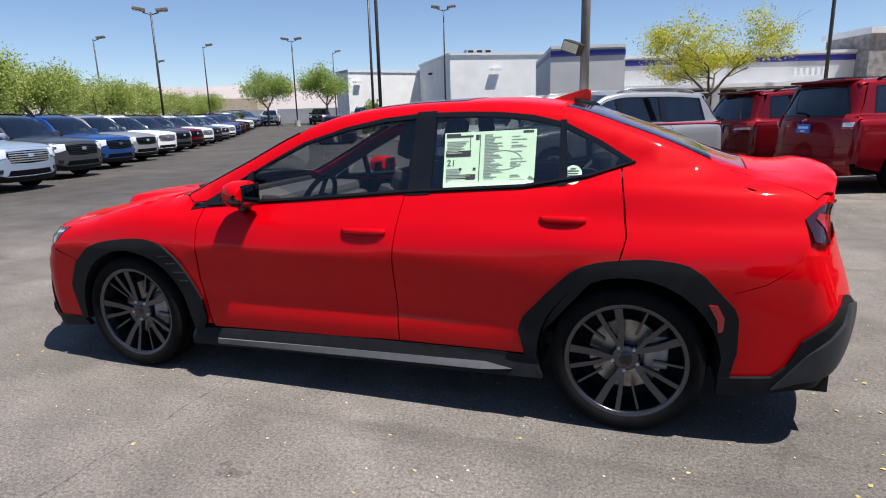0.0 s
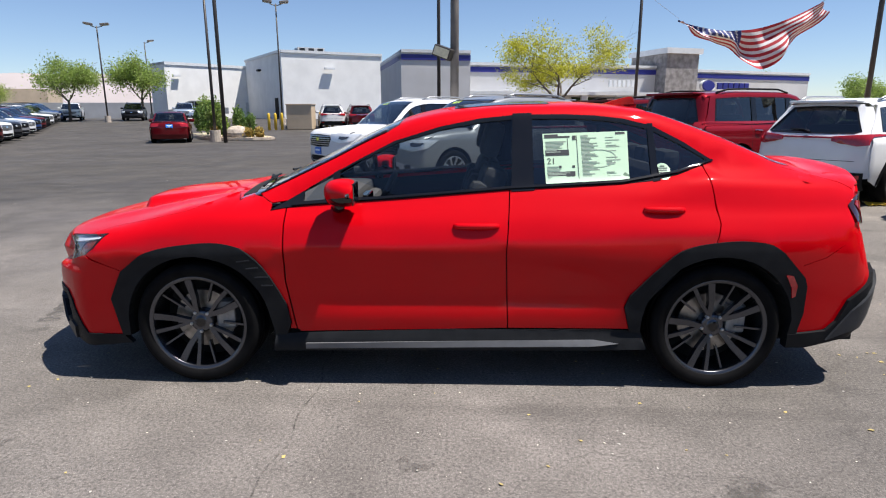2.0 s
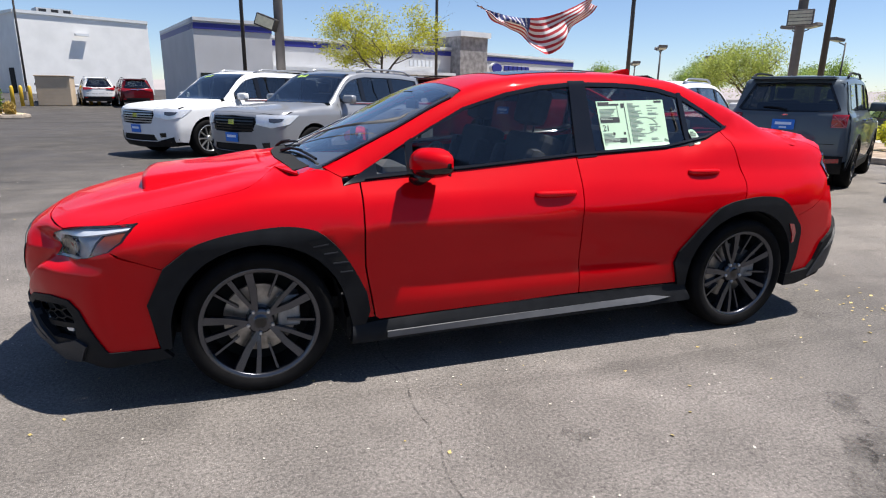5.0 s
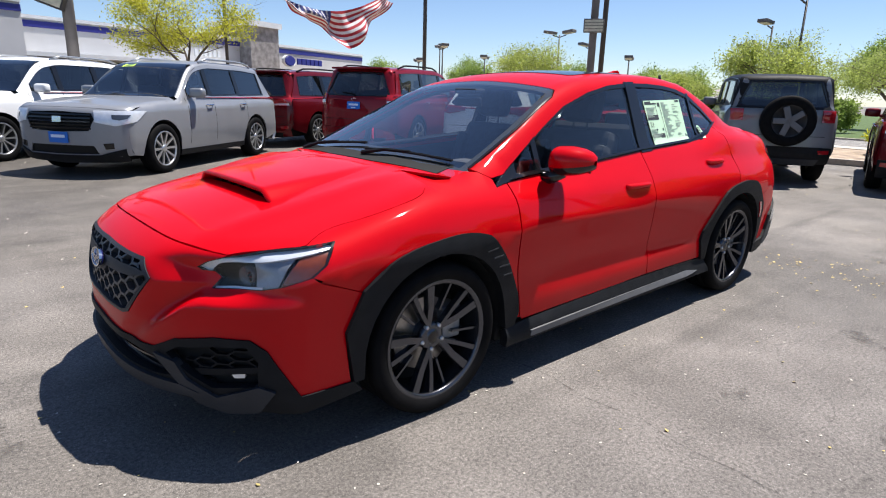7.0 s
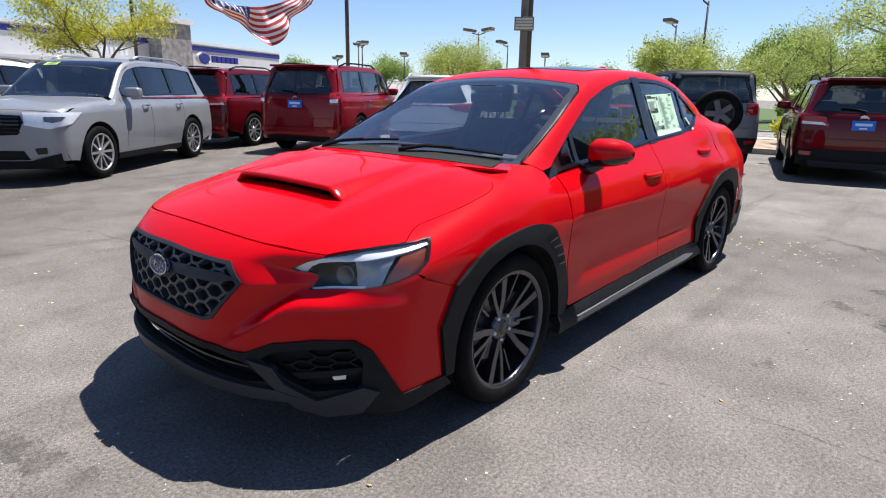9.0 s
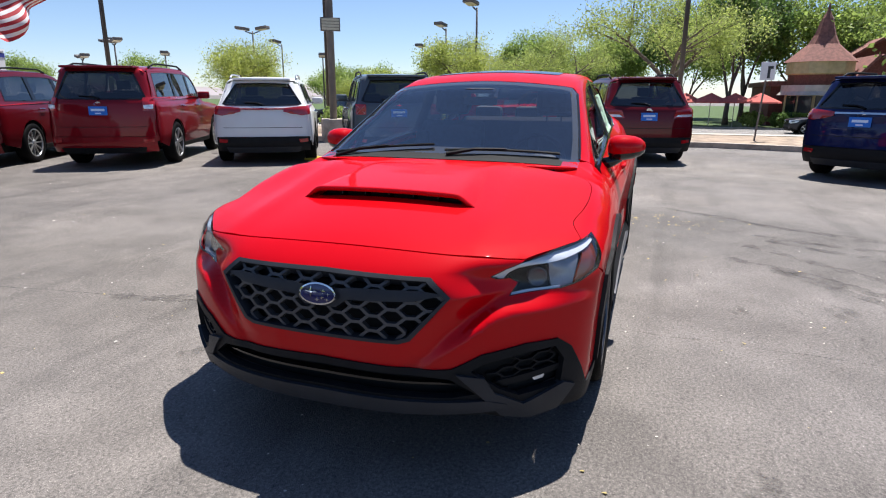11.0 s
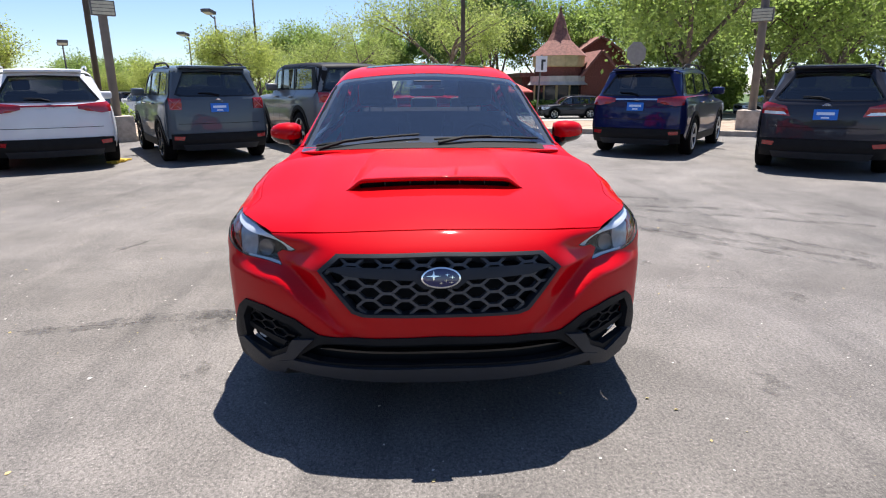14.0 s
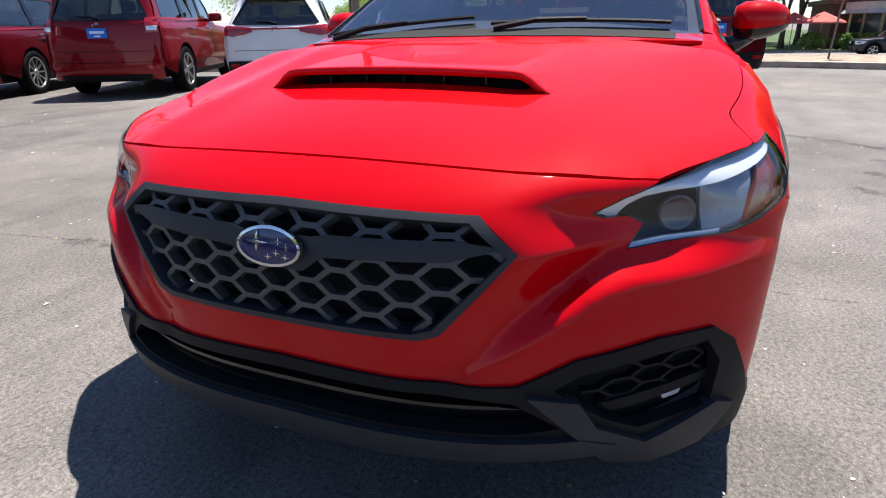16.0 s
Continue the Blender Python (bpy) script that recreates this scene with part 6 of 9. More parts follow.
        sh.panel("rear_window", UP, twin([np.array((roof_r + 0.01, 0, 0))] + [p + np.array((0, 0.06, 0)) for p in [edge[-1]] + e2] + [np.array((rear - 0.02, 0, 0))]), M_TINT, veh, thick=0, step=0.15, shadow=False)
        for s in (1, -1):
            q = [edge[-1]] + e2
            q = q + [p + np.array((0, 0.065, 0)) for p in q[::-1]]
            sh.panel("rear_pillar", UP, q if s > 0 else mirror_y(q), pm, veh, step=0.1)
        bl = [np.array((rear - 0.01, 0, 0)), np.array((rear, e2[-1][1] + 0.05, 0)), np.array((rear + 0.05, -hw + 0.17, 0)), np.array((x1 - 0.20, -hw + 0.17, 0)), np.array((x1 - 0.10, 0, 0))]
        sh.panel("boot_lid", UP, twin(bl), pm, veh, step=step)
    else:
        xr = float(tail(Hh - 0.06)) - 0.02
        rl += [np.array((xr - 0.07, edge[-1][1] + 0.01, 0)), np.array((xr, -0.3, 0)), np.array((xr, 0, 0))]
        sh.panel("roof", UP, twin(rl), roof_mat or pm, veh, step=step)
    # tail
    R = lambda pts: [np.array((0, y, z)) for y, z in pts]
    D = (1, 0, 0)
    ghw = lambda z: hw - 0.16 - tumble * max(z - belt, 0)
    lower = clear + 0.30
    if sedan:
        tz = belt + 0.04
        sh.panel("tail_panel", D, twin(R([(0, tz), (-hw + 0.2, tz - 0.02), (-hw + 0.11, 0.85), (-hw + 0.10, lower), (-hw + 0.12, clear + 0.03), (0, clear + 0.03)])), pm, veh, step=step)
        for s in (1, -1):
            q = R([(-hw + 0.12, tz - 0.06), (-0.42, tz - 0.05), (-0.50, tz - 0.20), (-hw + 0.10, tz - 0.22)])
            q = q if s > 0 else mirror_y(q)
            sh.panel("tail_lamp", D, q, M_REDLENS, veh, off=0.012, thick=0.03, step=0.08)
    else:
        rw0, rw1 = belt + 0.02, Hh - 0.13
        win = [(0, rw1), (-ghw(rw1) + 0.14, rw1 - 0.015), (-ghw(rw0) + 0.05, rw0 + 0.03), (-ghw(rw0) + 0.12, rw0), (0, rw0 - 0.01)]
        hatch = [(0, Hh - 0.075), (-ghw(Hh) + 0.02, Hh - 0.11), (-ghw(rw0) - 0.03, rw0), (-hw + 0.11, 0.9), (-hw + 0.10, lower), (0, lower)]
        sh.panel("tailgate", D, twin(R(hatch)), pm, veh, [twin(R(win))], step=step)
        sh.panel("rear_window", D, twin(R(win)), M_TINT, veh, off=-0.01, thick=0, step=0.2, shadow=False)
        sh.panel("window_trim", D, twin(R(win)), M_GLOSSBLACK, veh, [twin(R([(y * 0.955, (rw0 + rw1) / 2 + (z - (rw0 + rw1) / 2) * 0.90) for y, z in win]))], off=0.004, thick=0.01, step=0.12)
        sh.panel("tailgate_seam", D, twin(R([(0, lower + 0.16), (-hw + 0.22, lower + 0.16), (-hw + 0.22, lower + 0.168), (0, lower + 0.168)])), M_VOID, veh, off=0.002, thick=0, step=0.12)
        sh.panel("rear_bumper", D, twin(R([(0, lower - 0.006), (-hw + 0.10, lower - 0.006), (-hw + 0.11, clear + 0.04), (0, clear + 0.04)])), low_trim if cladding else pm, veh, off=0.02, thick=0.05, step=step)
        sh.panel("bumper_sill", D, twin(R([(0, clear + 0.12), (-hw + 0.26, clear + 0.12), (-hw + 0.30, clear + 0.02), (0, clear + 0.02)])), M_DARKGREY if cladding else M_BLACKPLAS, veh, off=0.03, thick=0.03, step=0.15)
        if spoiler:
            sb = bmesh.new()
            sx = float(tail(Hh - 0.08))
            add_box(sb, sx - 0.22, sx + 0.10, -ghw(Hh) + 0.06, ghw(Hh) - 0.06, Hh - 0.085, Hh - 0.045, 0.018)
            part("roof_spoiler", sb, pm, veh)
        for s in (1, -1):
            mm = (lambda q: q) if s > 0 else mirror_y
            b0 = belt
            if rear_style == "bar":
                q = [(-hw + 0.09, b0 + 0.01), (-0.38, b0 - 0.03), (-0.38, b0 - 0.09), (-hw + 0.22, b0 - 0.16), (-hw + 0.09, b0 - 0.14)]
            elif rear_style == "block":
                q = [(-hw + 0.10, b0 + 0.06), (-hw + 0.26, b0 + 0.04), (-hw + 0.26, b0 - 0.17), (-hw + 0.10, b0 - 0.17)]
            elif rear_style == "square":
                q = [(-hw + 0.12, b0 - 0.02), (-hw + 0.30, b0 - 0.02), (-hw + 0.30, b0 - 0.20), (-hw + 0.12, b0 - 0.20)]
            else:
                q = [(-hw + 0.09, b0 - 0.0), (-0.50, b0 - 0.06), (-0.44, b0 - 0.20), (-hw + 0.09, b0 - 0.17)]
            lampob = sh.panel("tail_lamp", D, mm(R(q)), M_REDLENS, veh, off=0.022, thick=0.04, step=0.08)
            if rear_style in ("wedge", "block"):
                c = np.mean(q, axis=0)
                sh.panel("reverse_lens", D, mm(R([tuple(c + (np.array(p) - c) * np.array((0.8, 0.28)) - np.array((0, 0.045))) for p in q])), M_WHITELENS, lampob, off=0.026, thick=0.005, step=0.08)
            if rear_style == "square" and not spare:
                for u in (1, -1):
                    cy, cz = -hw + 0.21, b0 - 0.11
                    bb = [(cy - 0.07, cz - 0.07 * u), (cy + 0.07, cz + 0.07 * u)]
                    part("lamp_cross", bars_on([((s * bb[0][0], bb[0][1]), (s * bb[1][0], bb[1][1]))], 0.012, 0.024, 0.03, shell=sh, d=(1.0, 0, 0)), M_CROSS, lampob)
            sh.panel("bumper_reflector", D, mm(R([(-hw + 0.14, clear + 0.26), (-hw + 0.30, clear + 0.25), (-hw + 0.28, clear + 0.19), (-hw + 0.14, clear + 0.20)])), M_REDLENS, veh, off=0.026, thick=0.01, step=0.08)
        if rear_style == "bar":
            sh.panel("lamp_strip", D, twin(R([(0, belt - 0.03), (-0.40, belt - 0.03), (-0.40, belt - 0.055), (0, belt - 0.055)])), M_REDLENS if color == "white" else M_CHROME, veh, off=0.014, thick=0.012, step=0.15)
        if wiper:
            wp = sh.lift([(0, y, z) for y, z in ((0.02, rw0 + 0.01), (-0.10, rw0 + 0.05), (-0.32, rw0 + 0.06))], np.array((1.0, 0, 0)))
            part("rear_wiper", add_tube(bmesh.new(), [(p[0] + 0.015, p[1], p[2]) for p in wp], [0.02, 0.012, 0.008], 6), M_BLACKPLAS, veh)
    if not sedan:
        tl = lambda pts: list(sh.lift(R(pts), np.array((1.0, 0, 0))))
        zr = float(roof(g1)) - 0.10
        cor = sh.side([(g1 + 0.04, zr), (g1 + 0.04, belt + 0.02), (x1 - 0.38, 0.80), (x1 - 0.34, sill + 0.16)]) + tl([(-hw + 0.22, clear + 0.2), (-hw + 0.22, 0.85), (-ghw(rw0) + 0.03, rw0), (-ghw(rw1) + 0.12, Hh - 0.13)])
        for s in (1, -1):
            sh.panel("corner_post", (1, -s, 0), cor if s > 0 else mirror_y(cor), pm, veh, off=-0.012, thick=0, step=0.12)
    if plate:
        pz = belt - 0.17 if not sedan else belt - 0.13
        pl = sh.panel("dealer_plate", D, twin(R([(0, pz + 0.07), (-0.15, pz + 0.07), (-0.15, pz - 0.075), (0, pz - 0.075)])), M_PLATE, veh, off=0.024, thick=0.01, step=0.1, label="blue plate with white bars")
        part("plate_bar", bars_on([((-0.11, pz + 0.012), (0.11, pz + 0.012))], 0.04, 0.025, 0.028, shell=sh, d=(1.0, 0, 0)), M_PLATEINK, pl)
        part("plate_bar", bars_on([((-0.05, pz - 0.045), (0.05, pz - 0.045))], 0.022, 0.025, 0.028, shell=sh, d=(1.0, 0, 0)), M_PLATEINK, pl)
    em = sh.lift([(0, 0.0, belt - 0.055)], np.array((1.0, 0, 0)))[0]
    part("tail_emblem", add_lathe(bmesh.new(), [(0.0, 0.012), (0.05, 0.012), (0.06, 0.0)], 18, Matrix.Translation((em[0] + 0.004, 0, em[2])) @ Matrix.Rotation(math.pi / 2, 4, "Z") @ Matrix.Rotation(math.pi, 4, "X") @ Matrix.Diagonal((1, -1, 0.7, 1))), M_CHROME, veh)
    # nose: lamps, grille, bumper
    N = (-1, 0, 0)
    gz1, gz0 = hood0 - 0.10, hood0 - 0.36
    sh.panel("nose", N, twin([p - np.array((0, 0, 0.004)) for p in NT] + NS[1:] + R([(0, clear + 0.02)])), pm, veh, [twin(R([(0, gz1), (-0.50, gz1 - 0.02), (-0.54, gz1 - 0.10), (-0.46, gz0), (0, gz0 - 0.02)])), twin(R([(0, clear + 0.24), (-0.50, clear + 0.24), (-0.56, clear + 0.12), (0, clear + 0.11)]))], step=step)
    # black sheet behind the bars, the opening's shade painted as colour
    sh.panel("grille", N, twin(R([(0, gz1), (-0.50, gz1 - 0.02), (-0.54, gz1 - 0.10), (-0.46, gz0), (0, gz0 - 0.02)])), M_VOID, veh, off=-0.03, thick=0, step=0.15)
    bars = [((-0.49, gz0 + (gz1 - gz0) * t), (0, gz0 + (gz1 - gz0) * t)) for t in (0.12, 0.30, 0.48, 0.66, 0.84)]
    bars += [((-a[0], a[1]), (0, a[1])) for a, _ in bars]
    for bar in bars[:5]:
        both_ways = [bar, ((-bar[0][0], bar[0][1]), bar[1])]
        part("grille_bar", bars_on(both_ways, 0.022, -0.02, 0.004, shell=sh, d=(-1.0, 0, 0)), M_SATIN if color in ("white", "light blue") else M_GLOSSBLACK, veh)
    part("nose_emblem", bars_on([((-0.07, (gz0 + gz1) / 2 + 0.02), (0.07, (gz0 + gz1) / 2 + 0.02))], 0.075, 0.0, 0.012, shell=sh, d=(-1.0, 0, 0)), M_CHROME, veh)
    # another black sheet, painted as the shade in the intake
    sh.panel("lower_intake", N, twin(R([(0, clear + 0.26), (-0.52, clear + 0.26), (-0.58, clear + 0.10), (0, clear + 0.10)])), M_VOID, veh, off=-0.025, thick=0, step=0.15)
    sh.panel("front_valance", N, twin(R([(0, clear + 0.10), (-0.56, clear + 0.11), (-hw + 0.10, clear + 0.20), (-hw + 0.10, clear + 0.02), (0, clear - 0.02)])), low_trim, veh, off=0.012, thick=0.04, step=0.12)
    for s in (1, -1):
        mm = (lambda q: q) if s > 0 else mirror_y
        dd = (-1, -s, 0)
        q = list(sh.lift(R([(-0.52, gz1 + 0.015), (-0.55, gz1 - 0.14), (-hw + 0.18, gz1 - 0.19)]), np.array((-1.0, 0, 0)))) + sh.side([(x0 + 0.40, gz1 - 0.13), (x0 + 0.62, gz1 + 0.01), (x0 + 0.36, hood0 - 0.085)])
        lo = sh.panel("headlamp", dd, mm(q), M_LAMPSILVER, veh, off=0.008, thick=0.03, step=0.08)
        c = np.mean(q, axis=0)
        sh.panel("lamp_core", dd, mm([c + (p - c) * 0.36 for p in q]), M_LENSDARK, lo, off=0.011, thick=0.004, step=0.08)
        sh.panel("fog_lamp", dd, mm(list(sh.lift(R([(-0.62, clear + 0.27), (-0.74, clear + 0.28), (-0.74, clear + 0.20), (-0.64, clear + 0.19)]), np.array((-1.0, 0, 0))))), M_GLOSSBLACK, veh, off=0.008, thick=0.02, step=0.08)
    if front_plate:
        fp = sh.panel("dealer_plate", N, twin(R([(0, clear + 0.42), (-0.15, clear + 0.42), (-0.15, clear + 0.27), (0, clear + 0.27)])), M_PLATE, veh, off=0.02, thick=0.012, step=0.1, label="blue plate with white bars")
        part("plate_bar", bars_on([((-0.11, clear + 0.36), (0.11, clear + 0.36))], 0.04, 0.021, 0.024, shell=sh, d=(-1.0, 0, 0)), M_PLATEINK, fp)
        sh.panel("windscreen_sticker", UP, [np.array(p) for p in ((ws1 - 0.16, 0.30, 0), (ws1 - 0.16, 0.52, 0), (ws1 - 0.06, 0.50, 0), (ws1 - 0.06, 0.29, 0))], M_STICKER, veh, off=-0.004, thick=0, step=0.1)
    if hard_top:
        up_side = [(0.0, belt + 0.03)] + [(x, float(roof(x)) - 0.08) for x in np.linspace(0.0, roof_r, 8)] + [(float(tail(belt + 0.03)) - 0.14, belt + 0.03)]
        for s in (1, -1):
            mm = (lambda q: q) if s > 0 else mirror_y
            sh.panel("hard_top_side", (0, -s, 0), mm(P2(up_side)), M_BLACKPLAS, veh, [mm(P2(w)) for w in wins if w[0][0] > 0.0], off=0.006, step=0.12)
        sh.panel("hard_top_back", D, twin(R([(0, Hh - 0.07), (-ghw(Hh) - 0.02, Hh - 0.10), (-ghw(rw0) - 0.05, rw0 - 0.02), (0, rw0 - 0.02)])), M_BLACKPLAS, veh, [twin(R(win))], off=0.006, step=0.12)
    # cabin and floor
    part("dashboard", box(ws0 + 0.10, ws0 + 0.45, -hw + 0.2, hw - 0.2, 0.6, belt - 0.02, 0.05), M_CABIN, veh)
    for y in (-0.38, 0.38):
        part("seat", box(0.10, 0.26, y - 0.24, y + 0.24, 0.5, belt + 0.18, 0.05), M_CABIN, veh)
        part("headrest", box(0.18, 0.28, y - 0.13, y + 0.13, belt + 0.20, belt + 0.38, 0.04), M_CABIN, veh)
    part("rear_seat", box(0.95, 1.12, -0.62, 0.62, 0.5, belt + 0.14, 0.05), M_CABIN, veh)
    part("cabin_tub", box(ws0 + 0.1, (x1 - 0.4 if not sedan else rear), -hw + 0.13, hw - 0.13, 0.42, belt - 0.10), M_CABIN, veh)
    # plain blocks below, coloured as dark as the shade under the vehicle
    part("underbody", box(x0 + 0.25, x1 - 0.2, -hw + 0.33, hw - 0.33, clear, clear + 0.25), M_VOID, veh)
    part("underbody", box(-wb / 2 + ra, wb / 2 - ra, -hw + 0.1, hw - 0.1, clear, clear + 0.2), M_VOID, veh)
    if spare:
        tb = bmesh.new()
        sx = x1 + 0.10
        add_lathe(tb, [(0.24, -0.13), (0.25, -0.145), (0.36, -0.14), (0.385, -0.11), (0.385, 0.06), (0.36, 0.10), (0.0, 0.10)], 32, Matrix.Translation((sx + 0.02, 0.05, 1.02)) @ Matrix.Rotation(math.pi / 2, 4, "Z"))
        sp = part("spare_wheel", tb, M_RUBBER, veh, "black spare tyre on the tailgate", smooth=True)
        rb = bmesh.new()
        add_lathe(rb, [(0.245, -0.14), (0.23, -0.13), (0.21, -0.08), (0.0, -0.07)], 28, Matrix.Translation((sx + 0.02, 0.05, 1.02)) @ Matrix.Rotation(math.pi / 2, 4, "Z"))
        part("rim", rb, M_DISCDARK, sp, smooth=True)
        for k in range(5):
            a = 2 * math.pi * k / 5 + math.pi / 2
            b = box(-0.135, -0.10, -0.045, 0.045, 0.0, 0.225, 0.012, Matrix.Rotation(a, 4, "X"))
            bmesh.ops.transform(b, matrix=Matrix.Translation((sx + 0.28, 0.05, 1.02)), verts=b.verts)
            part("rim_spoke", b, M_SILLSTRIP, sp)
    return veh


M_PLATEINK = mat("white plate lettering", (0.7, 0.8, 0.95), 0.4)


def parked(x, y, heading):
    """A pose for a vehicle whose nose points along heading degrees from +x."""
    return pose(x, y, ground_z(x, y), 0, 0, heading + 180)



# ---- parked vehicles, one by one ----
vehicle("crossover_suv", "silver three-row crossover with silver alloy wheels, parked nose out", "car", parked(0.43, 8.63, 218), "silver", L=4.86, W=1.92, Hh=1.72, wb=2.79, front=0.96, hood=(1.02, 1.12), ws=(-0.95, -0.18), roof_f=0.25, roof_r=1.9, rear=0.28, belt=1.10, r=0.37, cladding=False, spokes=10, wide=0.035, privacy=True, front_plate=True)
vehicle("crossover_suv", "white three-row crossover with black roof bars, parked beside the silver one", "car", parked(-1.35, 11.2, 218), "white", L=4.86, W=1.92, Hh=1.73, wb=2.79, front=0.96, hood=(1.03, 1.13), ws=(-0.95, -0.18), roof_f=0.25, roof_r=1.9, rear=0.28, belt=1.10, r=0.37, cladding=False, spokes=10, wide=0.03, privacy=True, front_plate=True)
vehicle("crossover_suv", "dark red crossover with dark rear glass and roof rails", "car", parked(5.1, 11.6, 26), "dark red", L=4.86, W=1.92, Hh=1.72, wb=2.79, front=0.96, hood=(1.02, 1.12), ws=(-0.95, -0.18), roof_f=0.25, roof_r=1.9, rear=0.28, belt=1.10, r=0.37, cladding=False, spokes=10, wide=0.03, rear_style="wedge")
vehicle("off_road_suv", "metallic red boxy off-road wagon with roof spoiler and blue dealer plate", "car", parked(6.12, 9.1, 26), "red", L=4.83, W=1.92, Hh=1.80, wb=2.79, front=0.93, hood=(1.08, 1.16), ws=(-0.85, -0.30), roof_f=0.15, roof_r=2.0, rear=0.16, belt=1.17, r=0.385, clear=0.26, cladding=False, spokes=6, wide=0.07, rear_style="block", tumble=0.22)
vehicle("compact_suv", "white compact crossover with a thin red light strip across its tail", "car", parked(7.34, 6.9, 30), "white", L=4.48, W=1.86, Hh=1.62, wb=2.67, front=0.91, hood=(0.95, 1.05), ws=(-0.95, -0.20), roof_f=0.2, roof_r=1.65, rear=0.32, belt=1.06, r=0.355, spokes=5, wide=0.06, rear_style="bar", plate=False, tumble=0.34)
vehicle("compact_suv", "blue grey boxy small crossover with square tail lamps", "car", parked(8.22, 4.56, 31), "grey blue", L=4.23, W=1.81, Hh=1.69, wb=2.57, front=0.86, hood=(1.02, 1.08), ws=(-0.80, -0.30), roof_f=0.1, roof_r=1.6, rear=0.14, belt=1.12, r=0.35, spokes=5, wide=0.06, rear_style="square", tumble=0.22, rim=M_RIM)
vehicle("off_road_suv", "grey off-road wagon with black hard top and rear spare wheel", "car", parked(9.45, 2.3, 30), "mid grey", L=4.20, W=1.72, Hh=1.77, wb=2.46, front=0.72, hood=(1.12, 1.18), ws=(-0.62, -0.35), roof_f=0.0, roof_r=1.85, rear=0.05, belt=1.20, r=0.40, clear=0.32, spokes=5, wide=0.07, rear_style="square", tumble=0.12, spare=True, rails=False, spoiler=False, wiper=False, plate=False, roof_mat=M_BLACKPLAS, nose_round=0.1, hard_top=True)
vehicle("compact_suv", "dark red crossover with red tail lamps and blue dealer plate", "car", parked(10.2, -0.33, 15), "dark red", L=4.65, W=1.84, Hh=1.66, wb=2.73, front=0.92, hood=(0.98, 1.06), ws=(-0.95, -0.22), roof_f=0.2, roof_r=1.75, rear=0.28, belt=1.07, r=0.36, spokes=5, wide=0.06, rear_style="wedge", cladding=True, tumble=0.3)
vehicle("compact_suv", "navy blue compact crossover with chrome tail strip", "car", parked(8.4, -5.25, -36), "navy", L=4.37, W=1.80, Hh=1.63, wb=2.63, front=0.85, hood=(0.97, 1.06), ws=(-0.90, -0.22), roof_f=0.15, roof_r=1.65, rear=0.22, belt=1.08, r=0.35, spokes=5, wide=0.06, rear_style="bar", tumble=0.26)
vehicle("compact_suv", "dark grey hatch crossover with roof rails and wide tail lamps", "car", parked(5.85, -7.1, -36), "charcoal", L=4.47, W=1.80, Hh=1.60, wb=2.67, front=0.90, hood=(0.93, 1.02), ws=(-0.95, -0.20), roof_f=0.2, roof_r=1.65, rear=0.30, belt=1.04, r=0.345, spokes=5, wide=0.06, rear_style="wedge", tumble=0.32)
vehicle("saloon", "dark red saloon seen from behind, beside the planted island", "car", parked(-14.5, 26.2, 113), "dark red", L=4.67, W=1.80, Hh=1.46, wb=2.70, front=0.93, hood=(0.80, 0.92), ws=(-0.95, -0.22), roof_f=0.1, roof_r=1.0, rear=1.55, belt=0.93, r=0.325, clear=0.18, spokes=5, sedan=True, cladding=False, rails=False, step=0.12)

# the long row of new cars: five built, the others copies
ROWSPEC = dict(L=4.75, W=1.86, Hh=1.66, wb=2.74, front=0.96, hood=(0.97, 1.06), ws=(-1.0, -0.25), roof_f=0.2, roof_r=1.85, rear=0.30, belt=1.05, r=0.36, spokes=5, wide=0.055, step=0.13, plate=False)
protos = {}
order = ["light blue", "dark grey", "blue", "silver", "white", "dark grey", "dark red", "white", "charcoal", "silver", "white", "blue", "dark red", "black", "white", "dark grey", "silver", "blue", "black"]
for k, col in enumerate(order):
    wx, wy = -11.0 - 1.47 * k, 5.15 + 2.58 * k
    at_pose = parked(wx - 2.35, wy + 0.5, 8)
    if col not in protos:
        protos[col] = vehicle("estate_crossover", f"{col} estate crossover in a row of new cars", "car", at_pose, col, group="row of new cars", **ROWSPEC)
    else:
        copy_thing(protos[col], at_pose)
for col, x, y, hd in (("white", -38.0, 54.5, -62), ("charcoal", -31.5, 54.0, -68), ("light blue", -27.0, 55.0, -70)):
    ob = copy_thing(protos[col], parked(x, y, hd))
    ob["group"] = "cars along the far wall"
    ob["label"] = f"{col} crossover facing out by the far wall"
for col, x, y, hd in (("charcoal", -12.2, 42.5, 105), ("white", -9.6, 41.0, 105), ("dark red", -7.3, 39.5, 105), ("charcoal", 46 - 5.0, -11.5, 95), ("silver", 41.5, -27.0, 95), ("white", 24.0, 12.0, 60), ("charcoal", 26.0, 15.0, 60), ("charcoal", 22.0, 9.0, 60)):
    ob = copy_thing(protos[col], parked(x, y, hd))
    ob["group"] = "distant cars"
    ob["label"] = f"{col} car standing farther off"


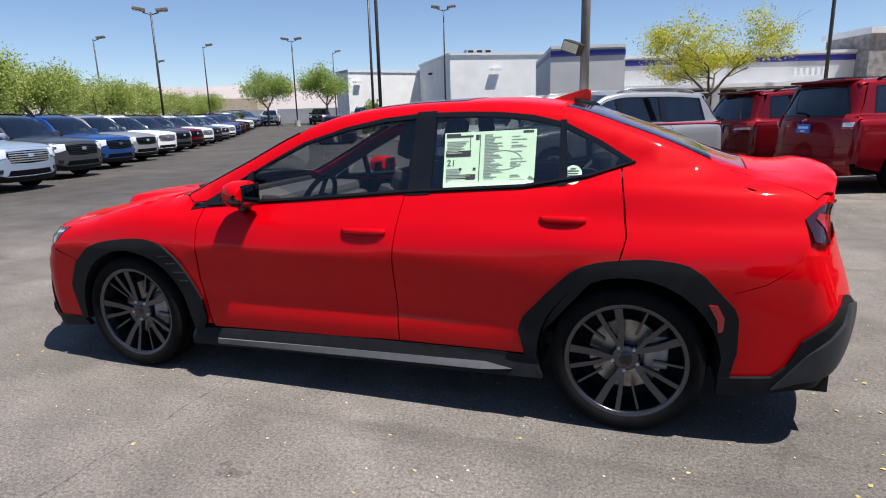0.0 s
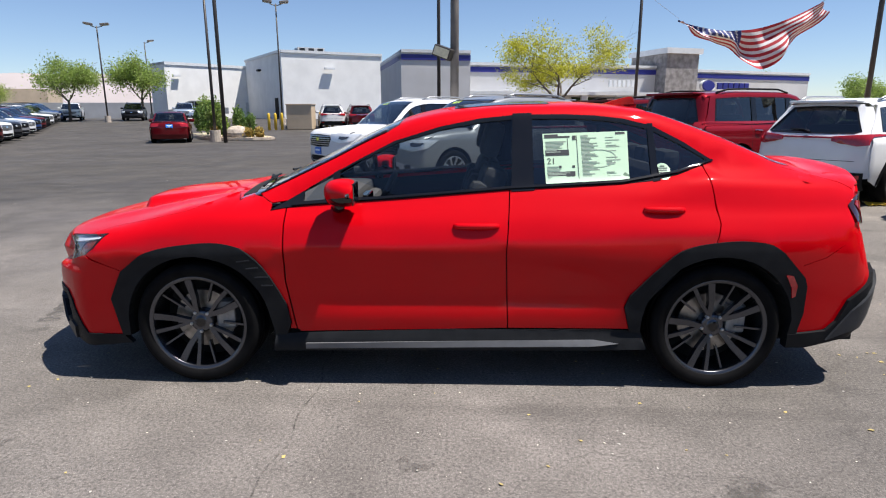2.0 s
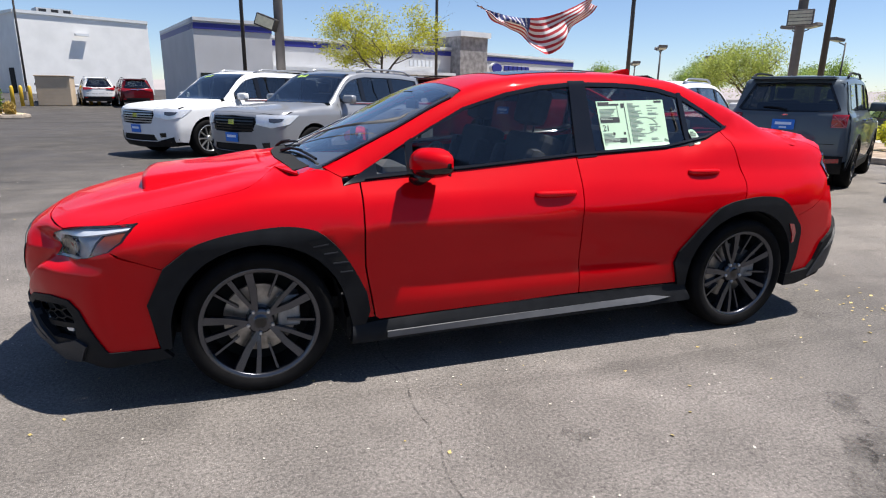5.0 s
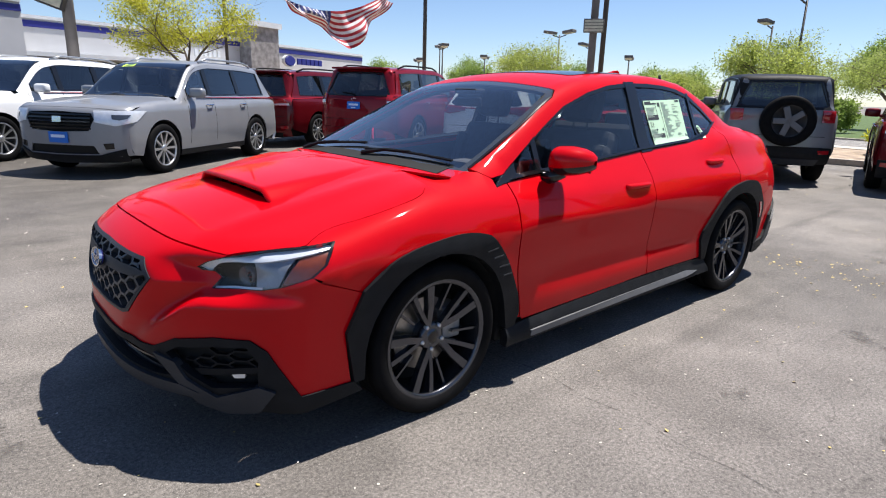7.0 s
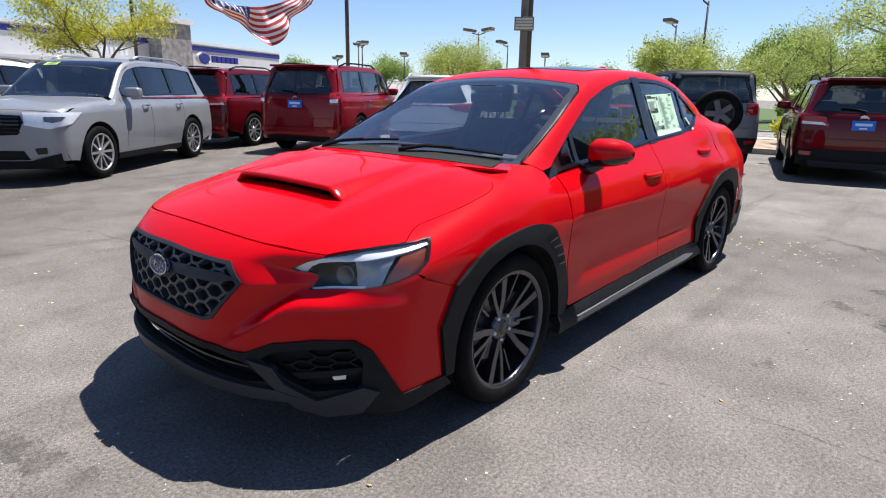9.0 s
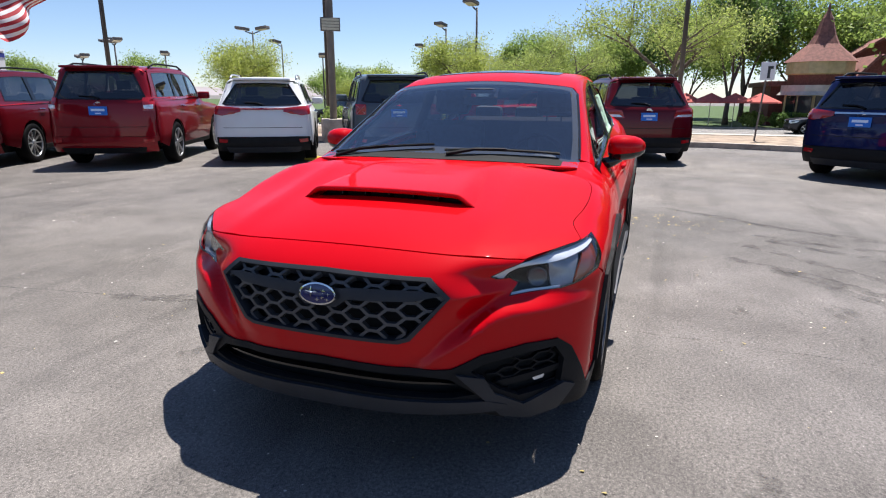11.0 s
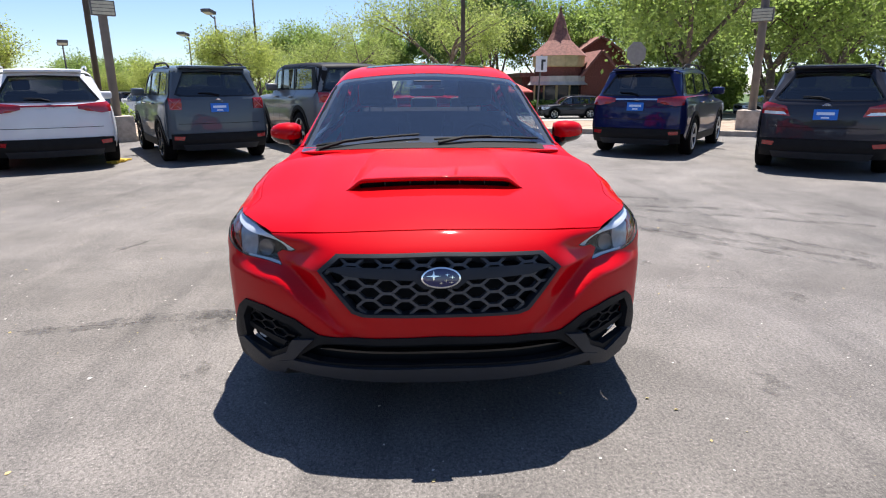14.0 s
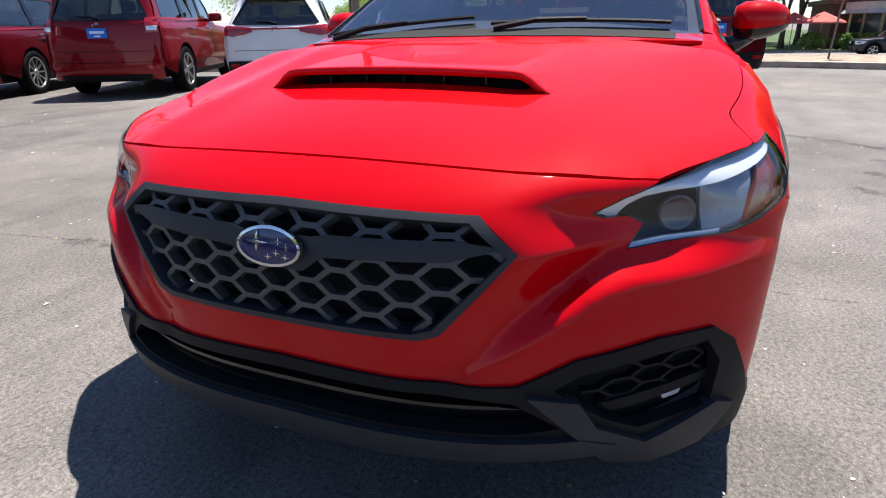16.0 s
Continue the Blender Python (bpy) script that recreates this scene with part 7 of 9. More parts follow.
def pickup(x, y, heading):
    """A crew-cab pickup: cab, load bed, wheels."""
    t = thing("pickup", parked(x, y, heading), "silver pickup truck by the white building", "car")
    pm = PAINT["silver"]
    b = bmesh.new()
    prism(b, [(-2.9, 0.55), (-2.85, 0.95), (-1.6, 1.12), (-1.1, 1.75), (-0.6, 1.88), (0.55, 1.86), (0.75, 1.18), (2.9, 1.18), (2.9, 0.55), (2.35, 0.55), (2.2, 0.85), (1.9, 0.95), (1.6, 0.85), (1.45, 0.5), (-1.55, 0.5), (-1.7, 0.85), (-2.0, 0.95), (-2.3, 0.85), (-2.45, 0.55)], -0.95, 0.95, Matrix.Rotation(math.pi / 2, 4, "X"))
    bmesh.ops.bevel(b, geom=[e for e in b.edges if abs(e.verts[0].co.y - e.verts[1].co.y) < 0.01], offset=0.06, segments=2, affect="EDGES")
    part("body", b, pm, t)
    for s in (-1, 1):
        w = bmesh.new()
        prism(w, [(-1.35, 1.22), (-0.98, 1.70), (-0.3, 1.78), (-0.3, 1.22)], 0.0, 0.02, Matrix.Translation((0, s * 0.955, 0)) @ Matrix.Rotation(math.pi / 2, 4, "X"))
        part("side_window", w, M_GLOSSBLACK, t)
        w = bmesh.new()
        prism(w, [(-0.2, 1.22), (-0.2, 1.78), (0.42, 1.76), (0.55, 1.24)], 0.0, 0.02, Matrix.Translation((0, s * 0.955, 0)) @ Matrix.Rotation(math.pi / 2, 4, "X"))
        part("side_window", w, M_GLOSSBLACK, t)
        for wx in (-2.0, 1.9):
            road_wheel(t, wx, s, 0.86, 0.40, 0.25, M_ALLOY, 6, 0.06)
    # near-black slab level with the rim: the bed's inner shade as colour
    part("load_bed", box(0.85, 2.8, -0.8, 0.8, 0.9, 1.185), M_VOID, t)
    return t


pickup(-27.8, 60.0, 195)

# ---- buildings ----
M_STUCCO = mat("white painted stucco", (0.74, 0.74, 0.73), 0.85, vary=0.05, scale=0.8, bump=0.25, bscale=30)
M_GREYWALL = mat("light grey wall panels", (0.50, 0.50, 0.51), 0.7, vary=0.06, scale=0.9, bump=0.1, bscale=30)
M_STRIPE = mat("blue fascia stripe", (0.018, 0.022, 0.20), 0.45, vary=0.06, scale=3)
M_COPING = mat("pale metal coping", (0.62, 0.64, 0.66), 0.4, vary=0.05, scale=3)
M_STONE = mat("grey split stone", (0.24, 0.23, 0.23), 0.85, vary=0.3, scale=4, bump=0.6, bscale=12)
M_DARKGLASS = mat("dark shop glass", (0.02, 0.025, 0.03), 0.05, vary=0.2, scale=2)
M_TAN = mat("tan plaster", (0.50, 0.40, 0.29), 0.85, vary=0.08, scale=1)


def wall_box(parent, name, a, b, depth, z0, z1, material, label=""):
    """A block along the line a-b with its face on that line, its body behind it (to the left of a-b)."""
    a, b = Vector((*a, 0)), Vector((*b, 0))
    d = (b - a).normalized()
    n = Vector((-d.y, d.x, 0))
    bm = bmesh.new()
    q = [a, b, b + n * depth, a + n * depth]
    prism(bm, [(v.x, v.y) for v in q], z0, z1)
    bmesh.ops.recalc_face_normals(bm, faces=bm.faces)
    return part(name, bm, material, parent, label)


def along(a, b, t):
    return (a[0] + (b[0] - a[0]) * t, a[1] + (b[1] - a[1]) * t)


def facing(a, b, out):
    """The same line moved out of the wall by a little."""
    d = Vector((b[0] - a[0], b[1] - a[1])).normalized()
    n = Vector((d.y, -d.x)) * out
    return (a[0] + n.x, a[1] + n.y), (b[0] + n.x, b[1] + n.y)


def stripe_wall(parent, a, b, depth, z0, z1, name="wall"):
    wall_box(parent, name, a, b, depth, z0, z1, M_GREYWALL)
    p, q = facing(a, b, 0.04)
    wall_box(parent, "fascia_stripe", p, q, depth + 0.08, z1 - 0.42, z1 - 0.18, M_STRIPE)
    p, q = facing(a, b, 0.08)
    wall_box(parent, "coping", p, q, depth + 0.16, z1 - 0.10, z1 + 0.03, M_COPING)


dealer = thing("showroom", Matrix(), "light grey showroom with a blue stripe under its roof edge", "building")
A, T0, T1, B = (0.1, 26.3), (10.4, 29.2), (12.3, 29.9), (21.0, 34.0)
stripe_wall(dealer, A, T1, 14, 0, 3.75)
stripe_wall(dealer, T1, B, 9, 0, 3.62, "side_wall")
stripe_wall(dealer, (-2.7, 24.2), (0.45, 25.0), 8, 0, 4.15, "entrance_block")
p, q = facing(T0, T1, 0.7)
wall_box(dealer, "stone_tower", p, q, 3, 0, 4.35, M_STONE, "grey stone entrance tower")
p, q = facing(T0, T1, 0.85)
wall_box(dealer, "tower_cap", along(p, q, -0.06), along(p, q, 1.06), 3.3, 4.35, 4.62, M_COPING)
for W0, W1, t0, t1 in ((A, T1, 0.08, 0.24), (A, T1, 0.27, 0.43), (A, T1, 0.46, 0.62), (A, T1, 0.65, 0.80), (T1, B, 0.08, 0.35), (T1, B, 0.40, 0.65), (T1, B, 0.70, 0.95)):
    p, q = facing(along(W0, W1, t0), along(W0, W1, t1), 0.03)
    wall_box(dealer, "shop_window", p, q, 0.1, 0.3, 2.15, M_DARKGLASS)
p, q = facing(A, along(A, T1, 0.8), 1.2)
wall_box(dealer, "canopy", p, q, 1.25, 2.22, 2.38, M_COPING)
for t in np.linspace(0.02, 0.78, 6):
    c = facing(along(A, T1, t), along(A, T1, t + 0.01), 1.0)[0]
    part("column", box(c[0] - 0.16, c[0] + 0.16, c[1] - 0.16, c[1] + 0.16, 0, 2.22, 0.02), M_GREYWALL, dealer)
for t0, t1 in ((0.05, 0.35), (0.45, 0.85)):
    p, q = facing(along((-2.7, 24.2), (0.45, 25.0), t0), along((-2.7, 24.2), (0.45, 25.0), t1), 0.03)
    wall_box(dealer, "shop_window", p, q, 0.1, 0.2, 2.0, M_DARKGLASS)
# sign shapes: an oval and a row of bars, a fainter row on the wall
tc = facing(along(T1, B, 0.0), along(T1, B, 0.05), 0.9)[0]
wdir = math.atan2(B[1] - T1[1], B[0] - T1[0])
sign_m = Matrix.Translation((tc[0] + 0.4, tc[1] + 0.1, 2.75)) @ Matrix.Rotation(wdir, 4, "Z")
ov = add_lathe(bmesh.new(), [(0.0, -0.12), (0.40, -0.12), (0.44, -0.06), (0.44, 0.1)], 28, sign_m @ Matrix.Diagonal((1, 1, 0.62, 1)))
sg = part("sign_oval", ov, M_STRIPE, dealer, "blue oval sign shape")
part("sign_ring", add_lathe(bmesh.new(), [(0.44, -0.06), (0.5, -0.10), (0.5, 0.1)], 28, sign_m @ Matrix.Diagonal((1, 1, 0.62, 1))), M_COPING, sg)
for k in range(6):
    u = bmesh.new()
    x0 = 0.66 + 0.40 * k
    add_box(u, x0, x0 + 0.31, -0.10, 0.0, -0.17, 0.17, 0.02, sign_m)
    part("sign_bar", u, M_STRIPE, dealer)
tc = facing(along(A, T1, 0.62), along(A, T1, 0.63), 0.10)[0]
wdir = math.atan2(T1[1] - A[1], T1[0] - A[0])
sign_m2 = Matrix.Translation((tc[0], tc[1], 2.85)) @ Matrix.Rotation(wdir, 4, "Z")
for k in range(6):
    part("sign_bar", add_box(bmesh.new(), 0.26 * k, 0.26 * k + 0.16, -0.08, 0.0, -0.16, 0.16, 0.02, sign_m2), M_COPING, dealer)

shop = thing("workshop", Matrix(), "white stucco workshop block with a raised corner", "building")
C0, C1, C2, C3 = (-26.0, 70.0), (-18.1, 58.0), (-8.6, 63.2), (-32.4, 62.7)
wall_box(shop, "wall", C1, C2, 14, 0.4, 7.4, M_STUCCO)
wall_box(shop, "wall", C0, C1, 10, 0.4, 7.4, M_STUCCO)
p, q = facing(C1, C2, 0.12)
wall_box(shop, "coping", p, q, 14, 7.3, 7.55, M_COPING)
p, q = facing(C0, C1, 0.12)
wall_box(shop, "coping", p, q, 9, 7.3, 7.55, M_COPING)
wall_box(shop, "long_wall", C3, C0, 4, 0.4, 6.8, M_STUCCO)
p, q = facing(C3, C0, 0.10)
wall_box(shop, "coping", p, q, 4, 6.55, 6.85, M_COPING)
p, q = facing(along(C0, C1, 0.80), along(C0, C1, 0.88), 0.05)
# flat near-black slab, the unlit inside of the opening put into colour
wall_box(shop, "doorway", p, q, 0.2, 0.6, 2.9, M_VOID)
for t, zz in ((0.45, 6.0),):
    c = along(C1, C2, t)
    p, q = facing(along(C1, C2, t - 0.05), along(C1, C2, t + 0.05), 0.5)
    wall_box(shop, "wall_lamp", p, q, 0.35, 5.75, 5.95, M_COPING)
p, q = facing(along(C0, C1, 0.42), along(C0, C1, 0.47), 0.35)
wall_box(shop, "wall_lamp", p, q, 0.35, 5.9, 6.1, M_BLACKPLAS)
p, q = facing(along(C3, C0, 0.08), along(C3, C0, 0.16), 0.5)
wall_box(shop, "wall_lamp", p, q, 0.35, 5.3, 5.5, M_COPING)
wall_box(shop, "roof_unit", (-17, 60.5), (-14.5, 61.8), 1.6, 7.4, 8.05, M_COPING)
for k in range(3):
    wall_box(shop, "roof_unit", (-16.8 + 0.85 * k, 60.4 + 0.4 * k), (-16.3 + 0.85 * k, 60.7 + 0.4 * k), 0.05, 7.55, 7.95, M_DARKGREY)

far = thing("low_store", Matrix(), "low pale store and grey yard wall in the distance", "building")
wall_box(far, "yard_wall", (-62, 66), (-24, 70), 0.4, 0.3, 2.6, M_GREYWALL)
wall_box(far, "store", (-44, 88), (-26, 92), 10, 0.3, 6.2, M_STUCCO)
wall_box(far, "store", (-76, 84), (-64, 89), 10, 0.3, 5.0, M_TAN)

# ---- the restaurant across the street ----
M_BRICK = mat("red brown brick", (0.17, 0.055, 0.04), 0.85, vary=0.25, scale=9, bump=0.4, bscale=30)
M_ROOFRED = mat("weathered red shingle", (0.22, 0.095, 0.075), 0.85, vary=0.25, scale=5, bump=0.5, bscale=14)
M_CREAM = mat("cream fascia", (0.52, 0.42, 0.22), 0.7, vary=0.12, scale=3)
M_TIMBER = mat("pale timber trim", (0.45, 0.42, 0.38), 0.7, vary=0.12, scale=3)
M_UMB = mat("faded red canvas", (0.50, 0.10, 0.08), 0.85, vary=0.12, scale=4)
rz = -1.05
diner = thing("restaurant", Matrix(), "brick restaurant with a shingled turret and steep gables", "building")
TX, TY = 48.3, -12.3
M_T = Matrix.Translation((TX, TY, rz)) @ Matrix.Rotation(-math.pi / 2, 4, "X") @ Matrix.Diagonal((0.80, 0.90, 0.80, 1))
part("turret_wall", add_lathe(bmesh.new(), [(2.6, 0.0), (2.6, -2.6)], 12, M_T @ Matrix.Diagonal((1, -1, 1, 1)) @ Matrix.Diagonal((1, -1, 1, 1))), M_CREAM, diner)
part("turret_band", add_lathe(bmesh.new(), [(3.3, -2.6), (3.0, -2.9), (3.0, -3.4)], 12, M_T), M_TIMBER, diner)
part("turret_brick", add_lathe(bmesh.new(), [(2.55, -3.4), (2.55, -4.2)], 12, M_T), M_BRICK, diner)
part("turret_fascia", add_lathe(bmesh.new(), [(2.6, -4.2), (2.8, -4.3), (2.8, -5.2), (2.6, -5.3)], 12, M_T), M_CREAM, diner)
part("turret_roof", add_lathe(bmesh.new(), [(3.1, -5.2), (2.2, -5.9), (1.3, -6.6), (0.9, -7.3), (0.45, -8.6), (0.0, -9.4)], 8, M_T), M_ROOFRED, diner)
part("finial", add_tube(bmesh.new(), [(TX, TY, rz + 8.35), (TX, TY, rz + 8.8)], [0.12, 0.03], 6), M_ROOFRED, diner)
for k in range(5):
    a = radians(180 - 60 + 30 * k)
    c, s_ = math.cos(a), math.sin(a)
    part("turret_window", box(-0.45, 0.45, -0.04, 0.04, 0.6, 2.3, 0.02, Matrix.Translation((TX + 2.08 * c, TY + 2.08 * s_, rz)) @ Matrix.Rotation(a + math.pi / 2, 4, "Z")), M_DARKGLASS, diner)


def gable(x, y, w, depth, eave, ridge, wall_mat):
    """A block with a gable towards the street."""
    b = bmesh.new()
    prism(b, [(-w / 2, 0), (w / 2, 0), (w / 2, eave), (0, ridge), (-w / 2, eave)], 0, depth, Matrix.Translation((x, y, rz)) @ Matrix.Rotation(math.pi / 2, 4, "Z") @ Matrix.Rotation(math.pi / 2, 4, "X"))
    bmesh.ops.recalc_face_normals(b, faces=b.faces)
    part("gable_wall", b, wall_mat, diner)
    for s in (-1, 1):
        r = bmesh.new()
        ln = math.hypot(w / 2, ridge - eave) + 0.5
        ang = math.atan2(ridge - eave, w / 2)
        add_box(r, -0.4, depth + 0.2, -ln + 0.05, 0.0, 0.0, 0.18)
        rot = Matrix.Translation((x, y, rz + ridge + 0.02)) @ (Matrix.Rotation(math.pi, 4, "X") @ Matrix.Diagonal((1, 1, -1, 1)) if s > 0 else Matrix()) @ Matrix.Rotation(ang, 4, "X")
        bmesh.ops.transform(r, matrix=rot, verts=r.verts)
        bmesh.ops.recalc_face_normals(r, faces=r.faces)
        part("roof_slope", r, M_ROOFRED, diner)


gable(47.0, -15.6, 4.2, 12, 2.4, 5.0, M_BRICK)
gable(54.0, -17.6, 6.0, 14, 4.6, 6.6, M_BRICK)
part("wing", box(50, 60, -16, -9.5, rz, rz + 3.0), M_BRICK, diner)
part("wing_roof", box(49.6, 60.5, -16.2, -9.2, rz + 3.0, rz + 3.4, 0.05), M_ROOFRED, diner)
for k, (x, y) in enumerate(((46.8, -5.0), (47.0, -6.7), (46.6, -8.4), (47.2, -3.2))):
    u = thing("patio_umbrella", Matrix.Translation((x, y, ground_z(x, y))), "faded red patio umbrella outside the restaurant", "umbrella", "patio umbrellas")
    part("pole", add_tube(bmesh.new(), [(0, 0, 0), (0, 0, 2.6)], 0.03, 6), M_TIMBER, u)
    part("canopy", add_lathe(bmesh.new(), [(1.45, -1.85), (1.4, -1.95), (0.0, -2.6)], 8, Matrix.Rotation(-math.pi / 2, 4, "X")), M_UMB, u)

# ---- plants ----
def leaf_mat(name, color, through):
    m = bpy.data.materials.new(name)
    m.use_nodes = True
    nt = m.node_tree
    b = nt.nodes["Principled BSDF"]
    b.inputs["Roughness"].default_value = 0.55
    geo = nt.nodes.new("ShaderNodeNewGeometry")
    mx = nt.nodes.new("ShaderNodeMix")
    mx.data_type = "RGBA"
    mx.inputs["A"].default_value = (*[c * 0.62 for c in color], 1)
    mx.inputs["B"].default_value = (color[0] * 1.3, color[1] * 1.22, color[2] * 1.1, 1)
    nt.links.new(geo.outputs["Random Per Island"], mx.inputs["Factor"])
    nt.links.new(mx.outputs["Result"], b.inputs["Base Color"])
    t = nt.nodes.new("ShaderNodeBsdfTranslucent")
    nt.links.new(mx.outputs["Result"], t.inputs["Color"])
    s = nt.nodes.new("ShaderNodeMixShader")
    s.inputs[0].default_value = through
    nt.links.new(b.outputs[0], s.inputs[1])
    nt.links.new(t.outputs[0], s.inputs[2])
    nt.links.new(s.outputs[0], nt.nodes["Material Output"].inputs["Surface"])
    return m


M_LEAF_YEL = leaf_mat("yellow green locust leaves", (0.50, 0.52, 0.06), 0.58)
M_LEAF_LOCUST = leaf_mat("soft green locust leaves", (0.36, 0.44, 0.11), 0.58)
M_LEAF_LIGHT = leaf_mat("light green leaves", (0.34, 0.43, 0.12), 0.55)
M_LEAF_MID = leaf_mat("mid green leaves", (0.27, 0.38, 0.10), 0.6)
M_LEAF_DARK = leaf_mat("deep green leaves", (0.13, 0.23, 0.055), 0.5)
M_LEAF_PLUM = leaf_mat("dark plum leaves", (0.10, 0.025, 0.03), 0.3)
M_BARK = mat("grey brown bark", (0.12, 0.09, 0.07), 0.9, vary=0.3, scale=9, bump=0.7, bscale=25)
M_STRAW = leaf_mat("dry straw grass", (0.45, 0.34, 0.10), 0.3)


def tree(name, label, x, y, height, spread, fork, leaf, seed, leaves=5200, size=0.13, trunk=0.12, airy=0.5, lean=0.0, group="", keep=0.55, droop=0.25, trunk_bend=0.1):
    """A tapered trunk that forks into limbs and twigs, and leaves in loose sprays at their ends."""
    rng = random.Random(seed)
    root = thing(name, Matrix.Translation((x, y, ground_z(x, y))), label, "tree", group)
    wood = bmesh.new()
    ends = []

    def grow(p, d, length, r, level):
        n = 4
        pts, rad = [p.copy()], [r]
        q = p.copy()
        dd = d.copy()
        for k in range(n):
            dd = (dd + Vector((rng.uniform(-1, 1), rng.uniform(-1, 1), rng.uniform(-0.5, 0.8))) * 0.16).normalized()
            q = q + dd * (length / n)
            pts.append(q.copy())
            rad.append(r * (1 - 0.5 * (k + 1) / n))
        add_tube(wood, pts, rad, 7 if level < 2 else 4, False)
        if level >= 2:
            ends.extend(pts[2:])
        if level < 3:
            kids = (5, 4, 3)[level]
            for k in range(kids):
                t = rng.uniform(0.45, 1.0) if k else 1.0
                base = pts[min(n, max(1, round(t * n)))]
                a = rng.uniform(0, 2 * math.pi)
                out = Vector((math.cos(a), math.sin(a), 0))
                nd = (dd * rng.uniform(0.4, 0.9) + out * rng.uniform(0.5, 1.0) * spread / max(height - fork, 0.5) * 1.3 + Vector((0, 0, rng.uniform(-0.15, 0.45)))).normalized()
                grow(base, nd, length * rng.uniform(0.55, 0.8), rad[-1] * 0.75, level + 1)
    reach = (height - fork)
    stem = [Vector((0, 0, -0.1)), Vector((trunk_bend * 0.3 + lean * 0.3, 0.02, fork * 0.4)), Vector((trunk_bend + lean, -0.03, fork))]
    add_tube(wood, stem, [trunk * 1.35, trunk, trunk * 0.85], 9)
    for k in range(4):
        a = 2 * math.pi * k / 4 + rng.uniform(-0.5, 0.5)
        d = Vector((math.cos(a) * spread / reach, math.sin(a) * spread / reach, rng.uniform(0.7, 1.1))).normalized()
        grow(stem[-1].copy(), d, reach * rng.uniform(0.40, 0.52), trunk * 0.6, 0 if k < 3 else 1)
    part("trunk", wood, M_BARK, root, smooth=True)
    E_ = np.array([tuple(e) for e in ends])
    top = np.array((lean, 0, fork))
    lim = np.array((spread, spread, reach * 0.95))
    rel = (E_ - top) / lim
    far = np.linalg.norm(rel, axis=1)
    E_ = np.where(far[:, None] > 1, top + rel / far[:, None] * lim * (0.85 + 0.25 * np.abs(np.sin(E_[:, :1] * 9))), E_)
    nr = np.random.RandomState(seed)
    E_ = E_[nr.rand(len(E_)) < keep]
    pick = E_[nr.randint(0, len(E_), leaves)]
    c = pick + nr.normal(0, 1, (leaves, 3)) * np.array((airy * 0.36, airy * 0.36, airy * 0.26))
    c[:, 2] = np.maximum(c[:, 2] - np.abs(nr.normal(0, droop, leaves)), fork * 0.72)
    u = nr.normal(0, 1, (leaves, 3))
    u /= np.linalg.norm(u, axis=1)[:, None]
    w = np.cross(u, nr.normal(0, 1, (leaves, 3)))
    w /= np.maximum(np.linalg.norm(w, axis=1), 1e-6)[:, None]
    s = (size * nr.uniform(0.6, 1.4, leaves))[:, None]
    verts = np.stack([c - u * s * 0.5, c + w * s * 0.28, c + u * s * 0.5, c - w * s * 0.28], 1).reshape(-1, 3)
    me = bpy.data.meshes.new("crown")
    me.from_pydata(verts.tolist(), [], np.arange(leaves * 4).reshape(-1, 4).tolist())
    me.materials.append(leaf)
    ob = new("crown", me)
    ob.parent = root
    return root


def again(src, x, y, scale, turn, label="", group=""):
    ob = copy_thing(src, pose(x, y, ground_z(x, y), 0, 0, turn))
    ob.scale = (scale, scale, scale)
    if label:
        ob["label"] = label
    if group:
        ob["group"] = group
    return ob


tree("locust_tree", "thin honey locust with yellow green leaves by the showroom", 3.0, 15.4, 4.15, 2.3, 1.7, M_LEAF_YEL, 11, 19000, 0.055, 0.07, 0.36, keep=0.45, droop=0.08, trunk_bend=0.05)
ta1 = tree("locust_tree", "small honey locust with light green leaves", 15.8, 13.6, 3.75, 2.2, 1.4, M_LEAF_LOCUST, 5, 16000, 0.065, 0.08, 0.5, group="kerbside trees")
big = tree("shade_tree", "broad shade tree with open light green crown", 24.5, -1.4, 7.4, 5.4, 2.2, M_LEAF_LIGHT, 21, 17000, 0.10, 0.20, 0.7, keep=0.45, droop=0.35, group="street trees")
again(big, 30.5, 9.0, 0.72, 70)
again(big, 29.0, 4.5, 0.78, 200)
again(ta1, 24.0, 7.5, 1.3, 40, "light green locust tree along the street", "street trees")
again(ta1, 22.0, 11.0, 0.82, 140, "light green locust tree along the street", "street trees")
again(ta1, 27.0, 15.5, 0.82, 230, "light green locust tree along the street", "street trees")
again(ta1, 26.5, 20.5, 0.95, 15, "light green locust tree along the street", "street trees")
maple = tree("maple_tree", "dense deep green street tree", 21.5, -11.5, 9.6, 6.0, 2.4, M_LEAF_MID, 33, 17000, 0.19, 0.22, 1.2, keep=0.4, droop=1.0, group="tall street trees")
again(maple, 26.0, -18.0, 1.05, 100, "dense deep green street tree")
again(maple, 30.0, -24.0, 1.15, 300, "dense deep green street tree")
again(maple, 52.0, -24.0, 1.1, 50, "dense deep green tree behind the restaurant")
pine = tree("tall_tree", "tall dark green tree beside the restaurant", 50.0, -6.5, 11.5, 3.2, 2.0, M_LEAF_DARK, 44, 9000, 0.26, 0.2, 1.0, group="trees by the restaurant")
again(pine, 56.0, -2.0, 0.9, 90)
again(pine, 58.0, -8.5, 1.1, 200)
tree("plum_tree", "small dark plum-leaved tree by the gable", 47.0, -18.6, 4.2, 1.6, 1.2, M_LEAF_PLUM, 51, 3200, 0.18, 0.08, 0.6)
